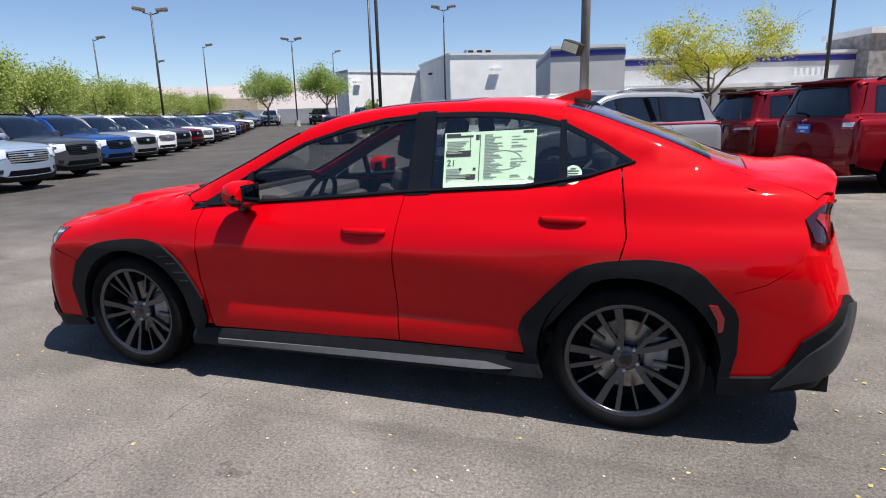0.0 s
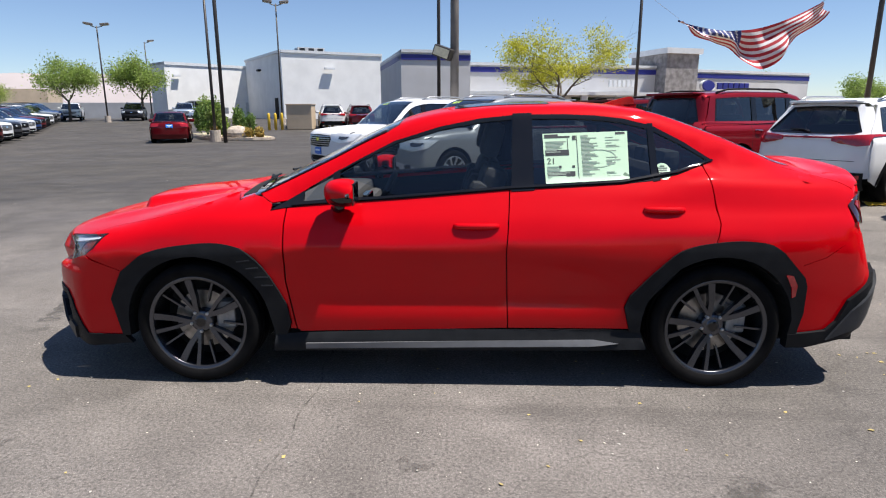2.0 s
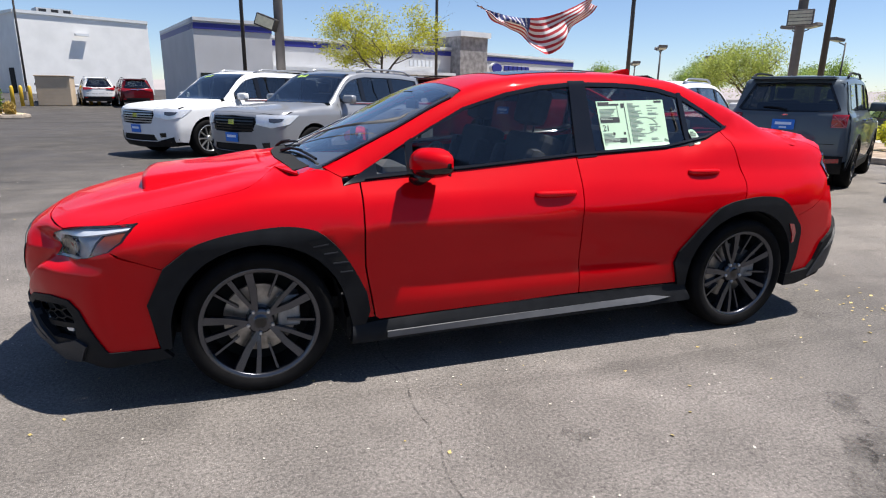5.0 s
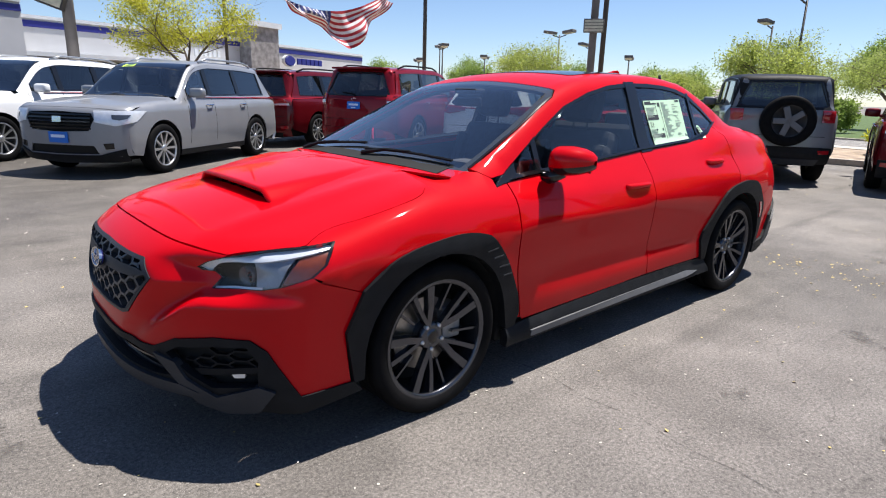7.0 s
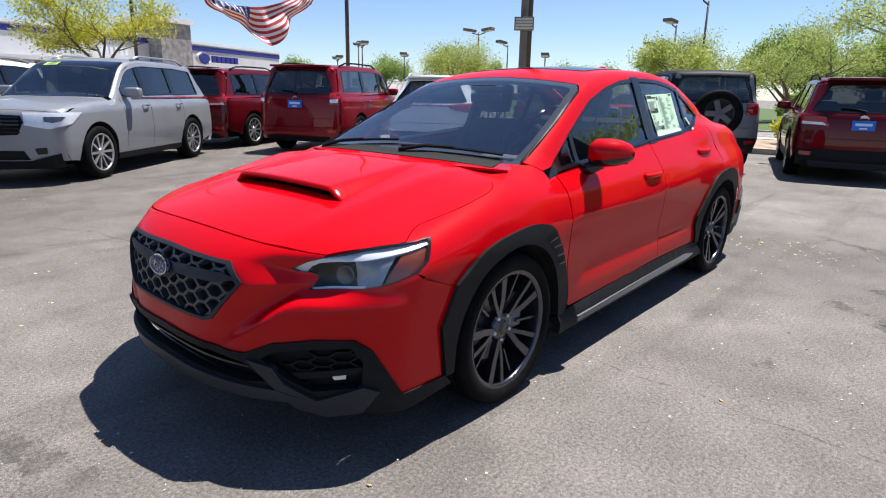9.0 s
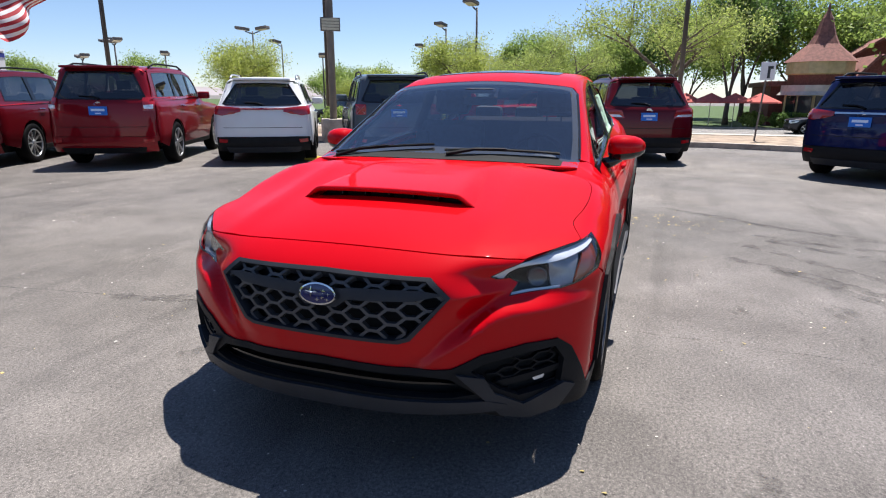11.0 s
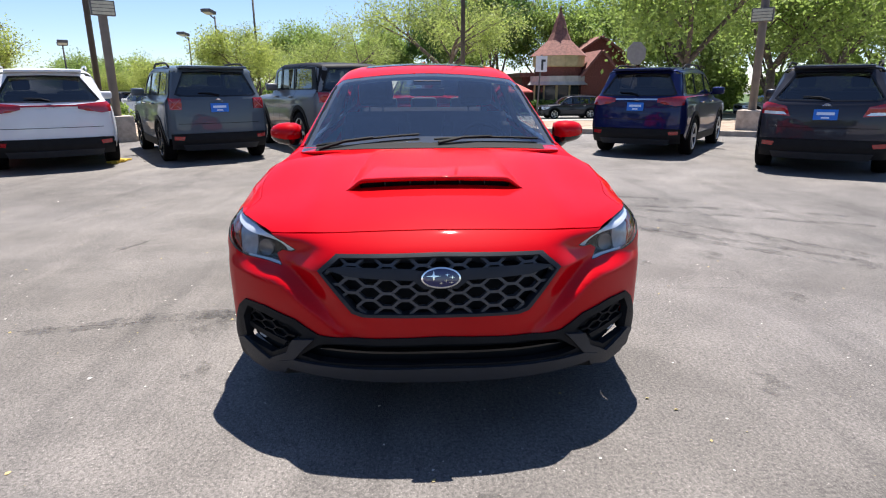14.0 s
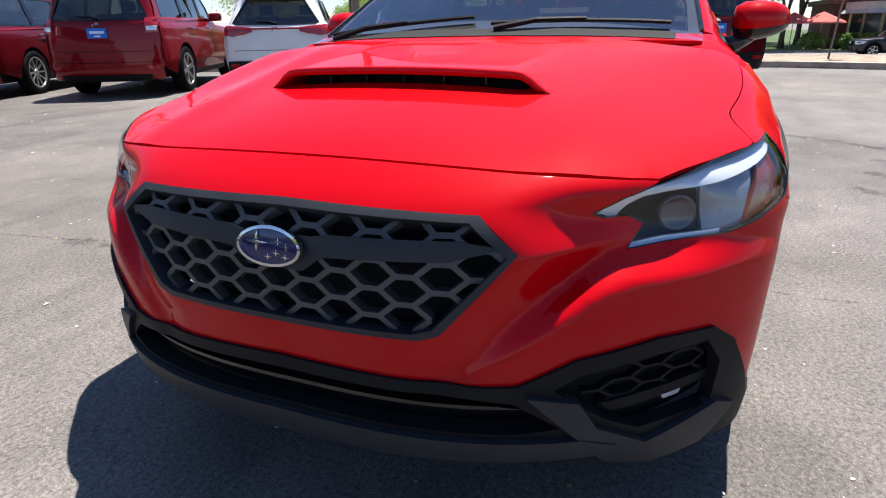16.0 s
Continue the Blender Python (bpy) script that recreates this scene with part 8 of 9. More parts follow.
lot = tree("lot_tree", "mid green tree at the edge of the car park", -24.5, 13.5, 5.0, 3.2, 1.6, M_LEAF_LIGHT, 61, 14000, 0.12, 0.12, 0.8, keep=0.7, droop=0.6, group="trees behind the row")
for k, (x, y, s) in enumerate(((-27.5, 19.0, 0.95), (-30.5, 25.0, 0.9), (-34.0, 31.0, 0.95), (-37.5, 37.0, 0.9), (-41, 43.5, 0.85), (-45, 50, 0.8), (-26, 8.5, 0.95), (-33, 21, 1.1), (-49, 57, 0.85), (-29.5, 14.5, 1.1), (-53, 63, 0.9), (-38, 30, 1.15))):
    again(lot, x, y, s, 47 * k)
back = tree("lot_tree", "round green tree by the far wall", -36.2, 51.4, 6.2, 3.0, 1.8, M_LEAF_MID, 71, 10000, 0.17, 0.12, 0.9, keep=0.6, droop=0.5, group="trees by the far wall")
again(back, -30.9, 54.5, 1.05, 120)
for k, (x, y, s) in enumerate(((60, 30, 0.8), (66, 22, 0.95), (52, 40, 1.0), (70, 12, 1.3), (44, 48, 1.0), (62, 5, 1.2), (38, 55, 0.9), (74, 30, 0.95), (30, 60, 0.9), (55, 33, 0.9), (48, 27, 0.9), (42, 34, 0.8), (36, 28, 0.75), (40, 20, 0.8))):
    again(back, x, y, s, 63 * k, "green tree across the street", "distant trees")

dense = tree("shade_tree", "dense green tree with a low crown across the street", 46.5, -23.0, 10.0, 4.8, 1.3, M_LEAF_MID, 81, 22000, 0.24, 0.2, 1.5, group="dense street trees")
for k, (x, y, s) in enumerate(((41, -27, 1.0), (36, -32.5, 1.0), (47, -31, 1.15), (30, -36, 0.95), (39, -40, 1.1), (24, -38, 0.9), (61, -14, 1.1), (63, -4, 1.0), (60, 4, 0.85), (64, 12, 0.9), (62, 19, 0.58), (66, -22, 1.2))):
    again(dense, x, y, s, 71 * k)


def shrub(name, label, x, y, r, h, leaf, seed, n=900, size=0.09, group="", upright=0.0):
    nr = np.random.RandomState(seed)
    a = nr.normal(0, 1, (n, 3))
    a /= np.linalg.norm(a, axis=1)[:, None]
    bump = 0.75 + 0.25 * np.sin(a[:, 0] * 5 + seed) * np.cos(a[:, 1] * 6)
    c = a * (nr.uniform(0.35, 1, n) ** 0.4 * bump)[:, None] * np.array((r, r, h / 2)) + np.array((0, 0, h * 0.48))
    u = nr.normal(0, 1, (n, 3)) + np.array((0, 0, upright))
    u /= np.linalg.norm(u, axis=1)[:, None]
    w = np.cross(u, nr.normal(0, 1, (n, 3)))
    w /= np.maximum(np.linalg.norm(w, axis=1), 1e-6)[:, None]
    s = (size * nr.uniform(0.6, 1.5, n))[:, None]
    verts = np.stack([c - u * s * 0.5, c + w * s * 0.25, c + u * s * 0.5, c - w * s * 0.25], 1).reshape(-1, 3)
    verts[:, 2] = np.maximum(verts[:, 2], 0.0)
    me = bpy.data.meshes.new(name)
    me.from_pydata(verts.tolist(), [], np.arange(n * 4).reshape(-1, 4).tolist())
    me.materials.append(leaf)
    ob = new(name, me)
    ob.location = (x, y, ground_z(x, y) + 0.1)
    return tagged(ob, label, "shrub", group)


# the planted island by the saloon
island = thing("planted_island", Matrix(), "raised island of pale gravel with a concrete kerb", "island", kind="structure")
ic = [(-12.6, 26.6), (-10.6, 26.6), (-9.9, 27.0), (-9.8, 27.8), (-10.6, 28.6), (-13.0, 31.0), (-15.4, 33.5), (-16.4, 33.6), (-16.6, 32.6), (-15.0, 29.8), (-13.4, 27.3)]
b = bmesh.new()
prism(b, ic, 0.0, 0.16)
bmesh.ops.bevel(b, geom=b.edges[:], offset=0.03, segments=2, affect="EDGES")
part("kerb", b, M_KERB, island)
b = bmesh.new()
cx, cy = np.mean(ic, axis=0)
prism(b, [(cx + (x - cx) * 0.93, cy + (y - cy) * 0.93) for x, y in ic], 0.1, 0.19)
part("gravel", b, M_GRAVEL, island)
rs = random.Random(9)
for k in range(7):
    x, y = -12.8 - 0.45 * k + rs.uniform(-0.3, 0.3), 27.6 + 0.75 * k + rs.uniform(-0.3, 0.3)
    shrub("shrub", "tall dark green shrub on the gravel island", x, y, 0.45, rs.uniform(1.8, 2.8), M_LEAF_DARK if k % 2 else M_LEAF_MID, 100 + k, 1000, 0.13, "island shrubs")
for k, (x, y) in enumerate(((-12.2, 27.0), (-11.5, 27.5), (-12.6, 27.5), (-11.1, 27.9), (-11.9, 28.2))):
    shrub("shrub", "upright dark green shrub on the gravel island", x, y, 0.36, 1.5 + 0.35 * (k % 3), M_LEAF_DARK if k % 2 else M_LEAF_MID, 120 + k, 900, 0.11, "island shrubs", 0.6)
for k in range(8):
    x, y = -12.9 + 0.42 * k * 0.8 + rs.uniform(-0.2, 0.2), 27.2 + rs.uniform(-0.2, 0.6)
    shrub("grass_tuft", "dry yellow grass tuft on the gravel island", x, y, 0.28, rs.uniform(0.4, 0.75), M_STRAW, 130 + k, 260, 0.22, "grass tufts", 2.0)
b = bmesh.new()
bmesh.ops.create_icosphere(b, subdivisions=2, radius=0.5)
for v in b.verts:
    v.co = Vector((v.co.x * 1.35, v.co.y * 0.8, max(v.co.z * 0.75, -0.3))) * (1 + 0.12 * noise.noise(v.co * 2.4))
rock = tagged(part("boulder", b, M_KERB), "pale pink grey boulder on the island", "rock")
rock.location = (-11.5, 27.1, 0.38)
for k, (x, y, r) in enumerate(((13.6, 5.5, 0.7), (14.2, 6.9, 0.8), (13.2, 8.6, 0.7), (13.8, 3.3, 0.7), (12.6, 10.2, 0.8), (15.0, 1.4, 0.6), (16.5, 4.5, 0.9))):
    shrub("shrub", "rounded green shrub in the planting strip", x, y, r, 0.9, M_LEAF_YEL if k % 2 else M_LEAF_MID, 160 + k, 1100, 0.11, "kerbside shrubs")
for k, y in enumerate((-9.8, -11.2, -12.8, -14.2, -15.6, -8.0)):
    shrub("hedge", "clipped green shrub before the restaurant", 45.9 + 0.3 * (k % 2), y, 1.1, 1.3, M_LEAF_MID if k % 2 else M_LEAF_DARK, 180 + k, 1300, 0.2, "restaurant hedge")

bush = shrub("bush", "tall green bush across the street", 47.0, -21.0, 2.4, 3.8, M_LEAF_MID, 301, 3600, 0.30, "bushes across the street")
for k, (x, y, s) in enumerate(((45.5, -25.0, 1.1), (44.0, -29.0, 1.0), (41.0, -33.0, 1.2), (38.0, -37.0, 1.1), (34.0, -41.0, 1.2), (50.0, -19.0, 1.2), (54.0, -1.0, 0.9), (55.0, 4.0, 0.8), (54.5, 9.0, 0.9), (53.5, 14.0, 0.85), (53.0, 19.5, 0.9), (52.0, 25.0, 0.95), (30.0, -44.0, 1.2), (48.5, -26.5, 1.4), (44.0, -34.0, 1.5))):
    again(bush, x, y, s, 55 * k)

# ---- poles, lamps, signs ----
M_POLE = mat("dark bronze painted steel", (0.035, 0.03, 0.028), 0.5, vary=0.15, scale=3)
M_POLEGREY = mat("weathered brown steel pole", (0.13, 0.115, 0.105), 0.6, vary=0.15, scale=3)
M_LAMPFACE = mat("yellowed lamp glass", (0.55, 0.50, 0.36), 0.35, vary=0.1, scale=12)
M_YELLOW = mat("yellow bollard paint", (0.62, 0.40, 0.03), 0.5, vary=0.12, scale=6)


def lamp_post(x, y, h, heads, r=0.075, label="tall dark lamp post with square lamp heads", turn=0.0, mat_=None):
    t = thing("lamp_post", pose(x, y, ground_z(x, y), 0, 0, turn), label, "lamp post", "lamp posts")
    part("pole", add_tube(bmesh.new(), [(0, 0, 0), (0, 0, h * 0.5), (0, 0, h)], [r, r * 0.9, r * 0.7], 10), mat_ or M_POLE, t, smooth=True)
    part("base", add_tube(bmesh.new(), [(0, 0, -0.1), (0, 0, 0.55)], 0.26, 14), M_KERB, t)
    for k in range(heads):
        a = math.pi * k + 0.0
        d = Vector((math.cos(a), math.sin(a), 0))
        arm = part("arm", add_tube(bmesh.new(), [(0, 0, h - 0.15), tuple(d * 0.45 + Vector((0, 0, h - 0.02)))], 0.035, 6), mat_ or M_POLE, t)
        head = part("lamp_head", box(0.30, 1.0, -0.27, 0.27, -0.07, 0.10, 0.03, Matrix.Translation((0, 0, h + 0.05)) @ Matrix.Rotation(a, 4, "Z") @ Matrix.Rotation(radians(-8), 4, "Y")), M_POLEGREY, t)
        part("lamp_glass", box(0.36, 0.94, -0.22, 0.22, -0.085, -0.068, 0.0, Matrix.Translation((0, 0, h + 0.05)) @ Matrix.Rotation(a, 4, "Z") @ Matrix.Rotation(radians(-8), 4, "Y")), M_LAMPFACE, head)
    return t


def pole(x, y, h, r, label, mat_=None, lean=(0, 0)):
    t = thing("pole", Matrix.Translation((x, y, ground_z(x, y))), label, "pole", "bare poles")
    part("shaft", add_tube(bmesh.new(), [(0, 0, -0.1), (lean[0] / 2, lean[1] / 2, h / 2), (lean[0], lean[1], h)], [r, r * 0.95, r * 0.85], 10), mat_ or M_POLE, t, smooth=True)
    return t


lamp_post(-14.6, 45.5, 9.3, 2, turn=20)
lamp_post(-31.7, 49.8, 8.2, 2, turn=20)
lamp_post(-12.2, 25.9, 7.6, 1, turn=160)
pole(-11.2, 24.6, 11.5, 0.09, "tall bare dark pole beside the island")
lamp_post(-27.5, 27.5, 7.9, 2, turn=40)
for x, y, h in ((-46, 40, 8.5), (-44, 52, 8.5), (-58, 60, 8.0), (-36, 66, 8.5), (-50, 30, 8.5)):
    lamp_post(x, y, h, 1, turn=30)
for x, y, h, n, tr in ((25.3, 30.4, 4.7, 2, 60), (26.2, 34.2, 3.9, 2, 60), (27.4, 21.9, 5.5, 2, 100), (29.2, 35.3, 5.3, 2, 60), (33, 20.5, 4.6, 2, 30), (30.5, 31.5, 4.6, 2, 40)):
    lamp_post(x, y, h, n, 0.06, turn=tr)
for x, y, h in ((24.7, 7.3, 4.7), (31.0, 11.0, 4.9), (38.0, 15.0, 4.6), (33.5, 24, 4.6)):
    lamp_post(x, y, h + 1.0, 1, 0.06, turn=170)
pole(-0.85, 20.4, 10.5, 0.07, "slim dark pole by the showroom")
pole(8.6, 26.6, 9.5, 0.08, "slim dark pole that holds the flag line")
pole(16.3, 21.2, 10.5, 0.10, "slim dark pole that holds the flag line")
pole(14.2, 9.4, 10.5, 0.085, "tall bare dark pole by the kerb")
pole(19.5, -1.8, 10.5, 0.085, "tall bare dark pole by the street")
fl = thing("flood_pole", Matrix.Translation((-0.15, 12.8, 0)), "thick grey steel pole with a floodlight", "pole")
part("shaft", add_tube(bmesh.new(), [(0, 0, -0.1), (0, 0, 4), (0, 0, 9)], [0.12, 0.115, 0.10], 12), M_POLEGREY, fl, smooth=True)
hd = part("floodlight", box(-0.26, 0.26, -0.17, 0.17, -0.15, 0.15, 0.03, Matrix.Translation((-0.28, -0.05, 2.95)) @ Matrix.Rotation(radians(-25), 4, "Z") @ Matrix.Rotation(radians(20), 4, "Y")), M_POLE, fl)
part("lamp_glass", box(-0.22, 0.22, -0.185, -0.17, -0.11, 0.11, 0.0, Matrix.Translation((-0.28, -0.05, 2.95)) @ Matrix.Rotation(radians(-25), 4, "Z") @ Matrix.Rotation(radians(20), 4, "Y")), M_LAMPFACE, hd)


def panel_pole(x, y, z, h, lean, turn, label):
    """A pole with a box lamp of slatted glass turned to the lot."""
    t = thing("panel_lamp_pole", pose(x, y, ground_z(x, y), 0, 0, turn), label, "lamp post")
    part("shaft", add_tube(bmesh.new(), [(0, 0, -0.1), (lean * 0.5, 0, h / 2), (lean, 0, h)], 0.10, 12), M_POLEGREY, t, smooth=True)
    part("base", box(-0.32, 0.32, -0.32, 0.32, -0.1, 0.62, 0.03), M_KERB, t)
    q = lean * z / h
    bx = part("lamp_box", box(-0.20, -0.09, -0.26, 0.26, z - 0.17, z + 0.17, 0.015, Matrix.Translation((q, 0, 0))), M_POLEGREY, t)
    for k in range(4):
        part("lamp_slat", box(-0.215, -0.20, -0.23, 0.23, z - 0.145 + 0.075 * k, z - 0.085 + 0.075 * k, 0.004, Matrix.Translation((q, 0, 0))), M_LAMPFACE, bx)
    return t


panel_pole(10.9, 7.4, 3.08, 9.0, 0.0, 35, "grey steel pole with a slatted box lamp")
panel_pole(11.6, -9.0, 3.0, 9.0, -0.25, -40, "leaning grey steel pole with a slatted box lamp")
sgn = thing("street_sign", pose(14.2, -3.65, 0.08, 0, 0, 15), "small white traffic sign on a leaning post", "sign")
part("post", add_tube(bmesh.new(), [(0, 0, 0), (0, -0.12, 2.1)], 0.025, 8), M_POLEGREY, sgn)
M_SIGNWHITE = mat("white sign face", (0.72, 0.74, 0.75), 0.5, vary=0.05, scale=10)
M_SIGNGREY = mat("grey sign back", (0.20, 0.20, 0.195), 0.5, vary=0.08, scale=10)
plate_ = part("plate", box(-0.035, -0.025, -0.30, 0.08, 1.60, 2.06, 0.004), M_SIGNWHITE, sgn)
part("arrow_bar", box(-0.040, -0.036, -0.17, -0.10, 1.65, 1.95), M_INK, plate_)
part("arrow_bar", box(-0.040, -0.036, -0.24, -0.10, 1.89, 1.96), M_INK, plate_)
stop = thing("stop_sign", pose(15.6, -6.9, -0.02, 0, 0, 15), "back of an eight-sided sign on a leaning post", "sign")
part("post", add_tube(bmesh.new(), [(0, 0, 0), (0, -0.35, 2.6)], 0.03, 8), M_POLEGREY, stop)
oc = bmesh.new()
prism(oc, [(0.38 * math.cos(radians(22.5 + 45 * k)), 0.38 * math.sin(radians(22.5 + 45 * k))) for k in range(8)], 0, 0.006, Matrix.Translation((-0.03, -0.28, 2.3)) @ Matrix.Rotation(math.pi / 2, 4, "Y"))
part("plate", oc, M_SIGNGREY, stop)
for k, (x, y) in enumerate(((-13.4, 38.2), (-13.0, 38.4), (-12.6, 38.6), (-10.2, 40.0), (-9.8, 40.2), (-9.4, 40.4))):
    bo = thing("bollard", Matrix.Translation((x, y, ground_z(x, y))), "yellow steel bollard by the equipment box", "bollard", "yellow bollards")
    part("post", add_tube(bmesh.new(), [(0, 0, -0.1), (0, 0, 1.05), (0, 0, 1.15), (0, 0, 1.18)], [0.10, 0.10, 0.07, 0.02], 10), M_YELLOW, bo, smooth=True)
eq = thing("equipment_box", Matrix.Translation((-11.4, 39.3, ground_z(-11.4, 39.3))), "tan steel equipment cabinet between the bollards", "cabinet")
part("body", box(-0.9, 0.9, -0.6, 0.6, 0, 1.7, 0.04), M_TAN, eq)
part("lid", box(-0.95, 0.95, -0.65, 0.65, 1.7, 1.76, 0.02), M_TAN, eq)

# ---- the flag on its line ----
M_FLAGRED = mat("red flag cloth", (0.32, 0.012, 0.022), 0.8, vary=0.08, scale=20)
M_FLAGWHITE = mat("white flag cloth", (0.58, 0.57, 0.58), 0.8, vary=0.05, scale=20)
M_FLAGBLUE = mat("blue flag cloth", (0.02, 0.03, 0.14), 0.8, vary=0.08, scale=20)
fa, fb = Vector((8.35, 20.6, 4.85)), Vector((14.0, 21.2, 5.55))


def flag_at(u, v):
    """A point of the sagging cloth: u along it, v from the upper hem down."""
    p = fa.lerp(fb, u)
    top_sag = 0.70 * math.sin(math.pi * min(u, 1)) ** 0.9
    drop = 0.08 + 1.45 * math.sin(math.pi * min(1, u * 0.92)) ** 1.2 * (0.45 + 0.62 * u) + 0.30 * math.sin(13 * u + 0.6) * math.sin(math.pi * u)
    fold = 0.30 * math.sin(11 * u + 4.5 * v) + 0.16 * math.sin(23 * u - 6 * v) + 0.08 * math.sin(41 * u + 3 * v)
    q = p + Vector((0.30 * v * math.sin(2.2 * u) + 0.10 * math.sin(19 * u + 2 * v) * v, fold * (0.25 + 0.75 * v), -top_sag - max(drop, 0.06) * v))
    return q


def cloth(name, u0, u1, v0, v1, nu, nv, m, parent, out=0.0):
    bm = bmesh.new()
    grid = [[bm.verts.new(flag_at(u0 + (u1 - u0) * i / nu, v0 + (v1 - v0) * j / nv) + Vector((0, -out, 0))) for j in range(nv + 1)] for i in range(nu + 1)]
    for i in range(nu):
        for j in range(nv):
            bm.faces.new((grid[i][j], grid[i + 1][j], grid[i + 1][j + 1], grid[i][j + 1]))
    return part(name, bm, m, parent, smooth=True)


flag = thing("flag", Matrix(), "striped flag with a starred blue corner hung on a line", "flag")
for k in range(13):
    cloth("stripe", 0.44 if k < 7 else 0.0, 1.0, k / 13, (k + 1) / 13, 40, 2, M_FLAGWHITE if k % 2 else M_FLAGRED, flag)
canton = cloth("canton", 0.0, 0.44, 0.0, 7 / 13, 24, 6, M_FLAGBLUE, flag)
st = bmesh.new()
for r in range(9):
    for c in range(6 if r % 2 == 0 else 5):
        u = 0.44 * (c + (0.5 if r % 2 == 0 else 1.0)) / 6
        v = 7 / 13 * (r + 0.7) / 9.4
        for s in (-1, 1):
            o = flag_at(u, v)
            du, dv = (flag_at(u + 0.01, v) - o).normalized() * 0.07, (flag_at(u, v + 0.02) - o).normalized() * 0.07
            pts = [o + du * (1 if k % 2 == 0 else 0.42) * math.cos(math.pi * k / 5) + dv * (1 if k % 2 == 0 else 0.42) * math.sin(math.pi * k / 5) + Vector((0, 0.012 * s, 0)) for k in range(10)]
            st.faces.new([st.verts.new(p) for p in pts])
part("stars", st, M_FLAGWHITE, canton)
line = bmesh.new()
add_tube(line, [(8.6, 26.6, 7.0), (8.35, 20.6, 4.9)], 0.006, 4)
add_tube(line, [(14.0, 21.2, 5.55), (16.3, 21.2, 6.8)], 0.008, 4)
add_tube(line, [(16.3, 21.2, 6.8), (16.0, 21.0, 0.5)], 0.006, 4)
tagged(part("flag_line", line, M_POLEGREY), "thin steel line that carries the flag", "cable")

# ---- far hills ----
# distance haze is mixed into the hill colour
M_HILL = mat("hazy dry hills", (0.30, 0.27, 0.27), 1.0, vary=0.08, scale=0.01)
hb = bmesh.new()
prev = None
for k in range(121):
    a = radians(20 + 160 * k / 120)
    d = 900
    hgt = 26 + 16 * noise.noise(Vector((k * 0.11, 0, 0))) + 6 * noise.noise(Vector((k * 0.4, 3, 0)))
    lo, hi = hb.verts.new((d * math.cos(a), d * math.sin(a), -8)), hb.verts.new((d * 1.25 * math.cos(a), d * 1.25 * math.sin(a), max(hgt, 8) * (2.2 if k > 60 else 0.6)))
    if prev:
        hb.faces.new((prev[0], lo, hi, prev[1]))
    prev = (lo, hi)
tagged(part("backdrop", hb, M_HILL, smooth=True), "low hazy brown hills on the horizon", "hills", kind="structure")

# ---- seams, tyre marks and litter on the lot ----
def worn_mark(name, color, lo, hi, scale):
    """A thin dark film on the asphalt, broken up by wear."""
    m = bpy.data.materials.new(name)
    m.use_nodes = True
    nt = m.node_tree
    b = nt.nodes["Principled BSDF"]
    b.inputs["Base Color"].default_value = (*color, 1)
    b.inputs["Roughness"].default_value = 0.85
    co = nt.nodes.new("ShaderNodeTexCoord")
    n = nt.nodes.new("ShaderNodeTexNoise")
    n.inputs["Scale"].default_value, n.inputs["Detail"].default_value, n.inputs["Roughness"].default_value = scale, 6, 0.75
    nt.links.new(co.outputs["Object"], n.inputs["Vector"])
    r = nt.nodes.new("ShaderNodeMapRange")
    r.inputs["From Min"].default_value, r.inputs["From Max"].default_value = lo, hi
    nt.links.new(n.outputs[0], r.inputs["Value"])
    nt.links.new(r.outputs[0], b.inputs["Alpha"])
    return m


M_SEAM = worn_mark("crack in the asphalt", (0.045, 0.041, 0.038), 0.42, 0.78, 16)
M_TYREMARK = worn_mark("faint tyre rubber", (0.055, 0.051, 0.048), 0.43, 0.90, 5)
M_STAIN = worn_mark("oil stain", (0.05, 0.046, 0.042), 0.46, 0.95, 9)


def mark(name, pts, width, m, label, category, seed, wobble):
    """A ribbon that follows a line on the ground with frayed sides."""
    rs = random.Random(seed)
    bm = bmesh.new()
    prev = None
    fine = fine_line(pts, 24)
    for k, (x, y) in enumerate(fine):
        a, b_ = fine[max(k - 1, 0)], fine[min(k + 1, len(fine) - 1)]
        d = Vector((b_[0] - a[0], b_[1] - a[1], 0)).normalized()
        n = Vector((-d.y, d.x, 0))
        off = wobble * noise.noise(Vector((x * 3.1 + seed, y * 3.1, 0)))
        w = width * rs.uniform(0.55, 1.3) * (0.35 if k in (0, len(fine) - 1) else 1)
        c = Vector((x, y, 0.0025)) + n * off
        row = bm.verts.new(c - n * w / 2), bm.verts.new(c + n * w / 2)
        if prev:
            bm.faces.new((prev[0], row[0], row[1], prev[1]))
        prev = row
    bmesh.ops.recalc_face_normals(bm, faces=bm.faces)
    return tagged(part(name, bm, m), label, category, kind="structure")


mark("crack", [(-2.1, 4.8), (-1.42, 3.6), (-1.26, 2.45), (-1.05, 1.2), (-0.8, 0.1), (-0.7, -0.85), (-0.74, -1.65), (-0.78, -2.2)], 0.011, M_SEAM, "thin dark crack across the asphalt", "crack", 3, 0.05)
mark("crack", [(0.4, 2.6), (0.62, 2.5), (0.8, 2.38)], 0.03, M_SEAM, "short wide crack in the asphalt", "crack", 12, 0.05)
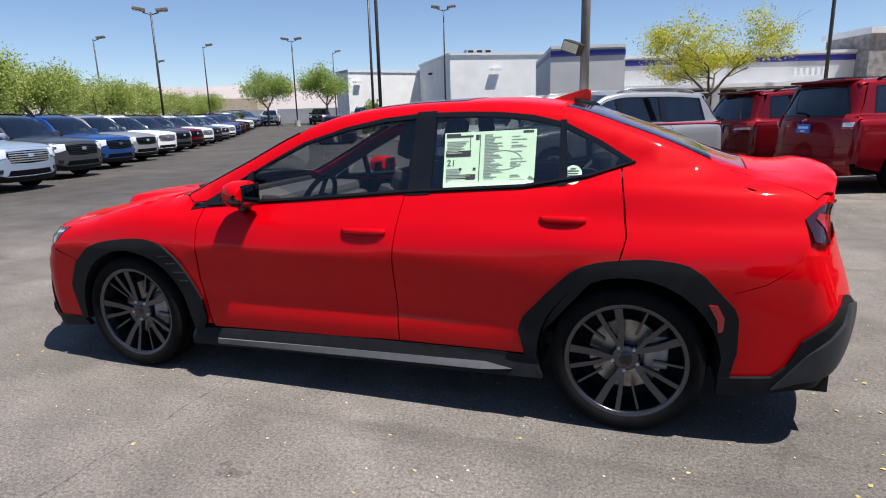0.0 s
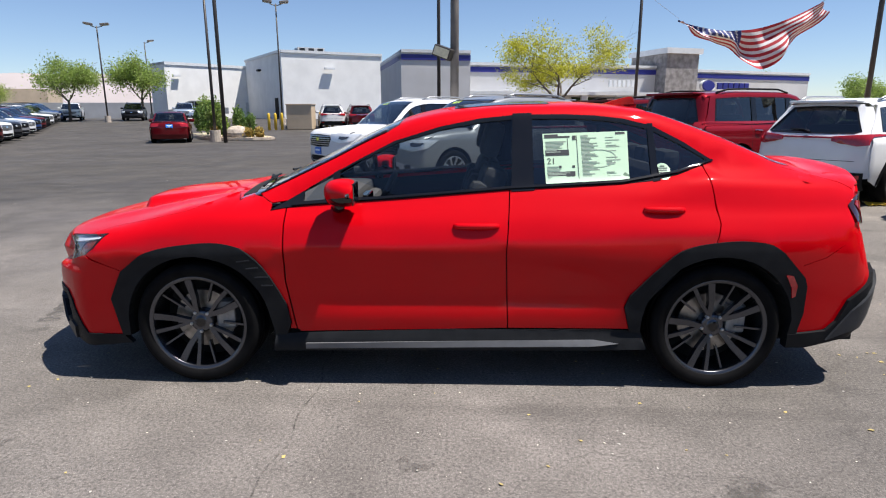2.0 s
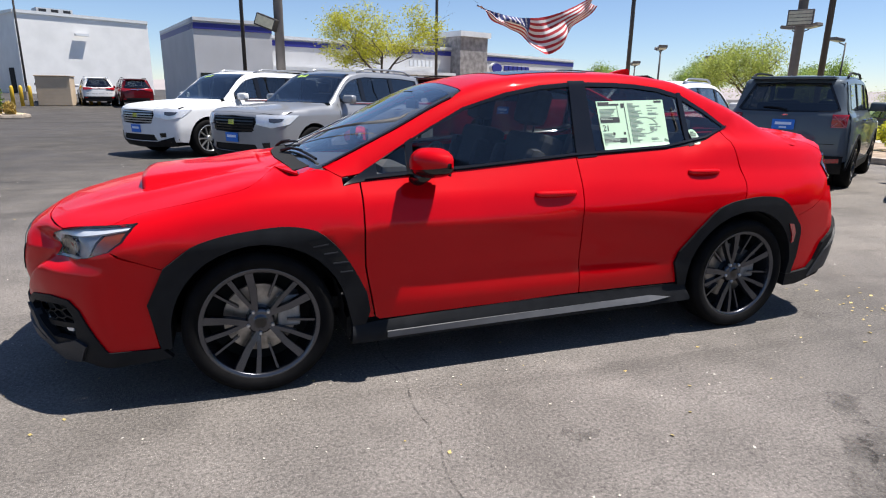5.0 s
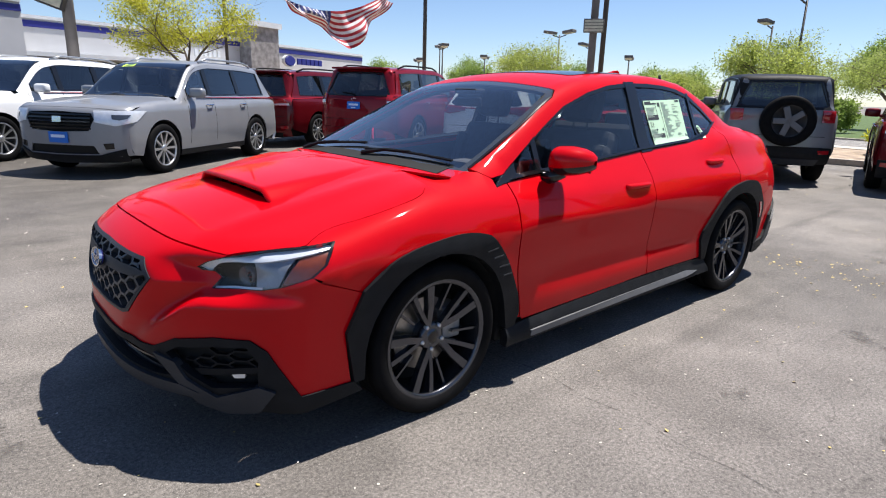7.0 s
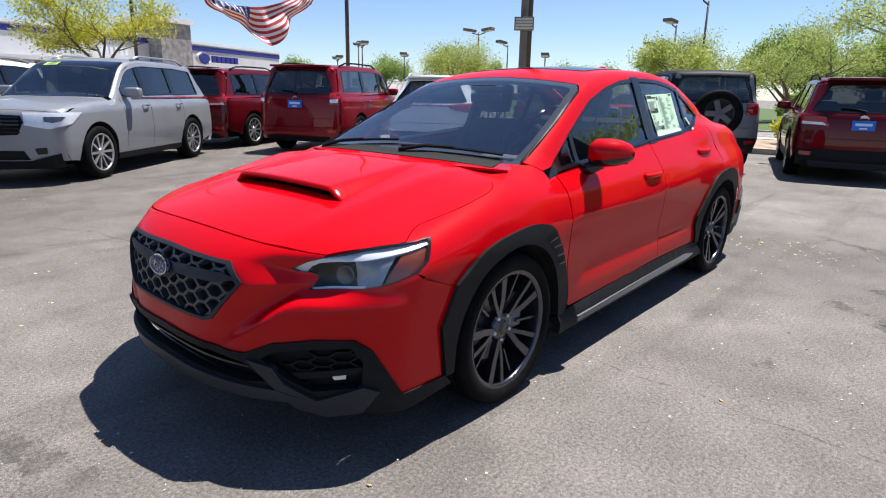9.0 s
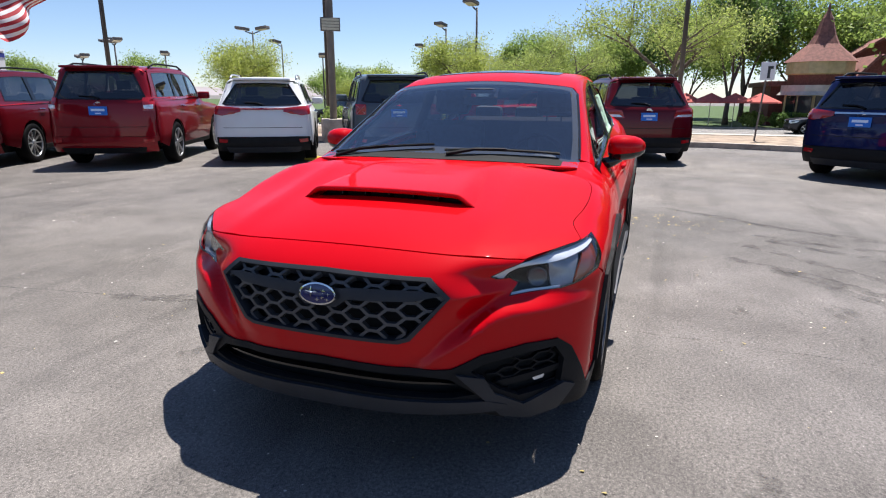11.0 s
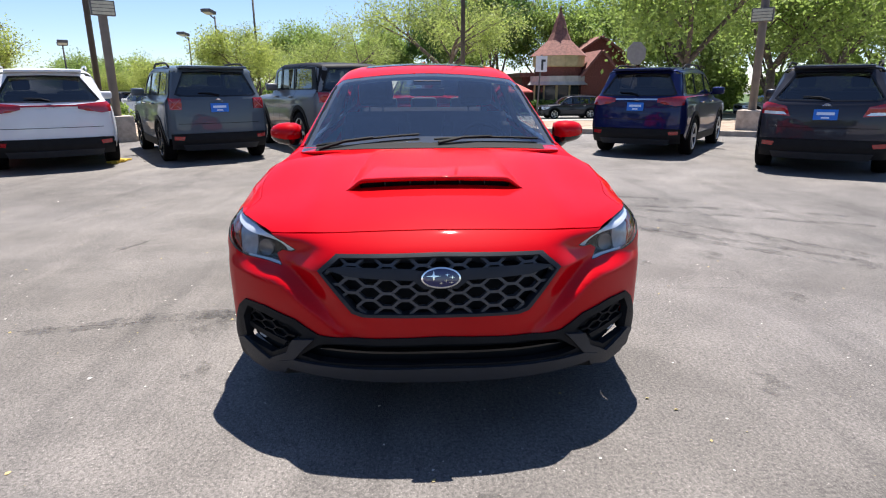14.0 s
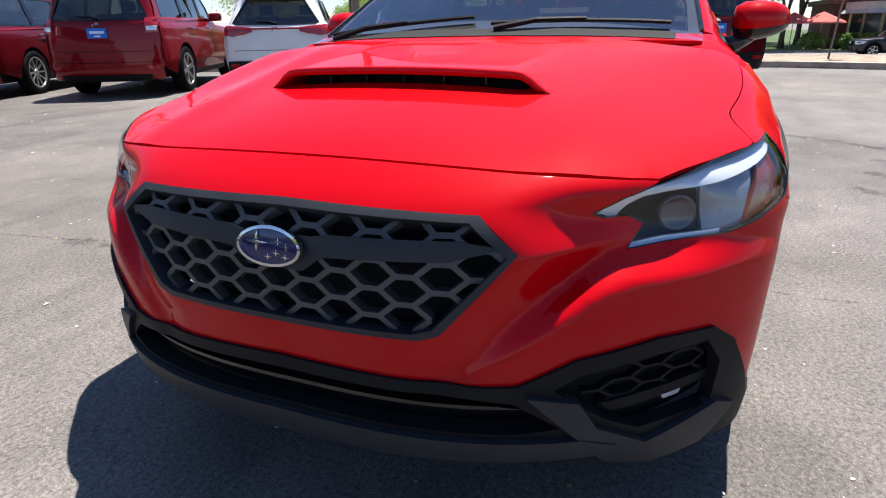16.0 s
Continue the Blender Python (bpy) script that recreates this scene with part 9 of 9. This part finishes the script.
for k, pts in enumerate(([(1.7, -1.9), (1.49, -2.12), (0.62, -2.92), (-0.12, -3.47)], [(1.95, -2.1), (1.76, -2.4), (0.87, -4.25)], [(1.05, -1.9), (0.87, -2.16), (0.06, -3.07), (-0.8, -3.7)], [(-3.6, 1.7), (-3.41, 1.34), (-2.92, 0.39), (-2.77, -0.2)], [(2.15, -2.0), (1.97, -2.42), (1.69, -3.53), (1.3, -4.3)], [(1.2, -1.7), (0.88, -2.01), (0.16, -2.67), (-0.4, -3.26)], [(3.4, -1.2), (2.6, -2.3), (2.2, -3.2)], [(-1.0, 0.95), (-1.06, 1.45), (-1.25, 2.3)])):
    mark("tyre_mark", pts, 0.13, M_TYREMARK, "faint dark tyre mark on the asphalt", "tyre mark", 20 + k, 0.03)
for k, (x, y, r) in enumerate(((-2.03, -1.48, 0.12), (-0.95, -2.3, 0.10), (-1.1, 1.7, 0.12), (0.02, -2.23, 0.13), (-0.15, -1.62, 0.09), (0.62, 2.5, 0.16), (-1.76, 1.15, 0.10), (-1.15, 1.25, 0.2))):
    bm = bmesh.new()
    ring = [bm.verts.new((r * (1 + 0.35 * noise.noise(Vector((math.cos(a) * 2 + k * 9, math.sin(a) * 2, 0)))) * math.cos(a), 0.7 * r * (1 + 0.35 * noise.noise(Vector((math.cos(a) * 2, math.sin(a) * 2 + k * 9, 0)))) * math.sin(a), 0)) for a in np.linspace(0, 2 * math.pi, 25)[:-1]]
    bm.faces.new(ring)
    ob = tagged(part("oil_stain", bm, M_STAIN), "small dark oil stain on the asphalt", "stain", kind="structure")
    ob.location = (x, y, 0.0032)
M_LITTER = leaf_mat("dry yellow flakes", (0.52, 0.42, 0.16), 0.1)
M_PALELITTER = leaf_mat("pale grit", (0.60, 0.58, 0.54), 0.05)


def litter(name, n, centre, spread, size, m, label, seed):
    """Small curled flakes lying loose on the lot."""
    nr = np.random.RandomState(seed)
    c = np.column_stack([nr.normal(centre[0], spread[0], n), nr.normal(centre[1], spread[1], n), np.full(n, 0.003)])
    a = nr.uniform(0, 6.28, n)
    s = size * nr.uniform(0.35, 1.3, n) ** 1.5
    u = np.column_stack([np.cos(a) * s, np.sin(a) * s, nr.uniform(0.0, 0.35, n) * s])
    w = np.column_stack([-np.sin(a) * s * 0.55, np.cos(a) * s * 0.55, nr.uniform(0.0, 0.3, n) * s])
    v = np.stack([c - u * 0.5 * np.array((1, 1, 0)), c + w, c + u, c - w * np.array((1, 1, 0))], 1).reshape(-1, 3)
    me = bpy.data.meshes.new(name)
    me.from_pydata(v.tolist(), [], np.arange(n * 4).reshape(-1, 4).tolist())
    me.materials.append(m)
    tagged(new(name, me), label, "litter", kind="stuff")


litter("leaf_litter", 130, (2.55, -1.15), (0.28, 0.5), 0.016, M_LITTER, "yellow seed flakes scattered behind the sedan", 5)
litter("leaf_litter", 260, (0.0, 0.0), (2.6, 2.6), 0.011, M_LITTER, "dry flakes scattered thinly over the asphalt", 6)
litter("grit", 900, (-0.5, -0.5), (2.8, 2.8), 0.008, M_PALELITTER, "pale grit scattered over the asphalt", 7)
litter("grit", 700, (1.0, 7.0), (5.0, 3.0), 0.014, M_PALELITTER, "pale grit scattered over the asphalt", 9)
strap = bmesh.new()
rs = random.Random(4)
for k in range(6):
    p = [(6.25 + 0.11 * j + rs.uniform(-0.03, 0.03), 5.40 + 0.09 * math.sin(j * 1.7 + k) + rs.uniform(-0.04, 0.04), 0.02 + 0.02 * rs.random()) for j in range(6)]
    add_tube(strap, p, 0.016, 5)
tagged(part("strap", strap, M_YELLOW), "crumpled yellow strap on the ground by a wheel", "strap")
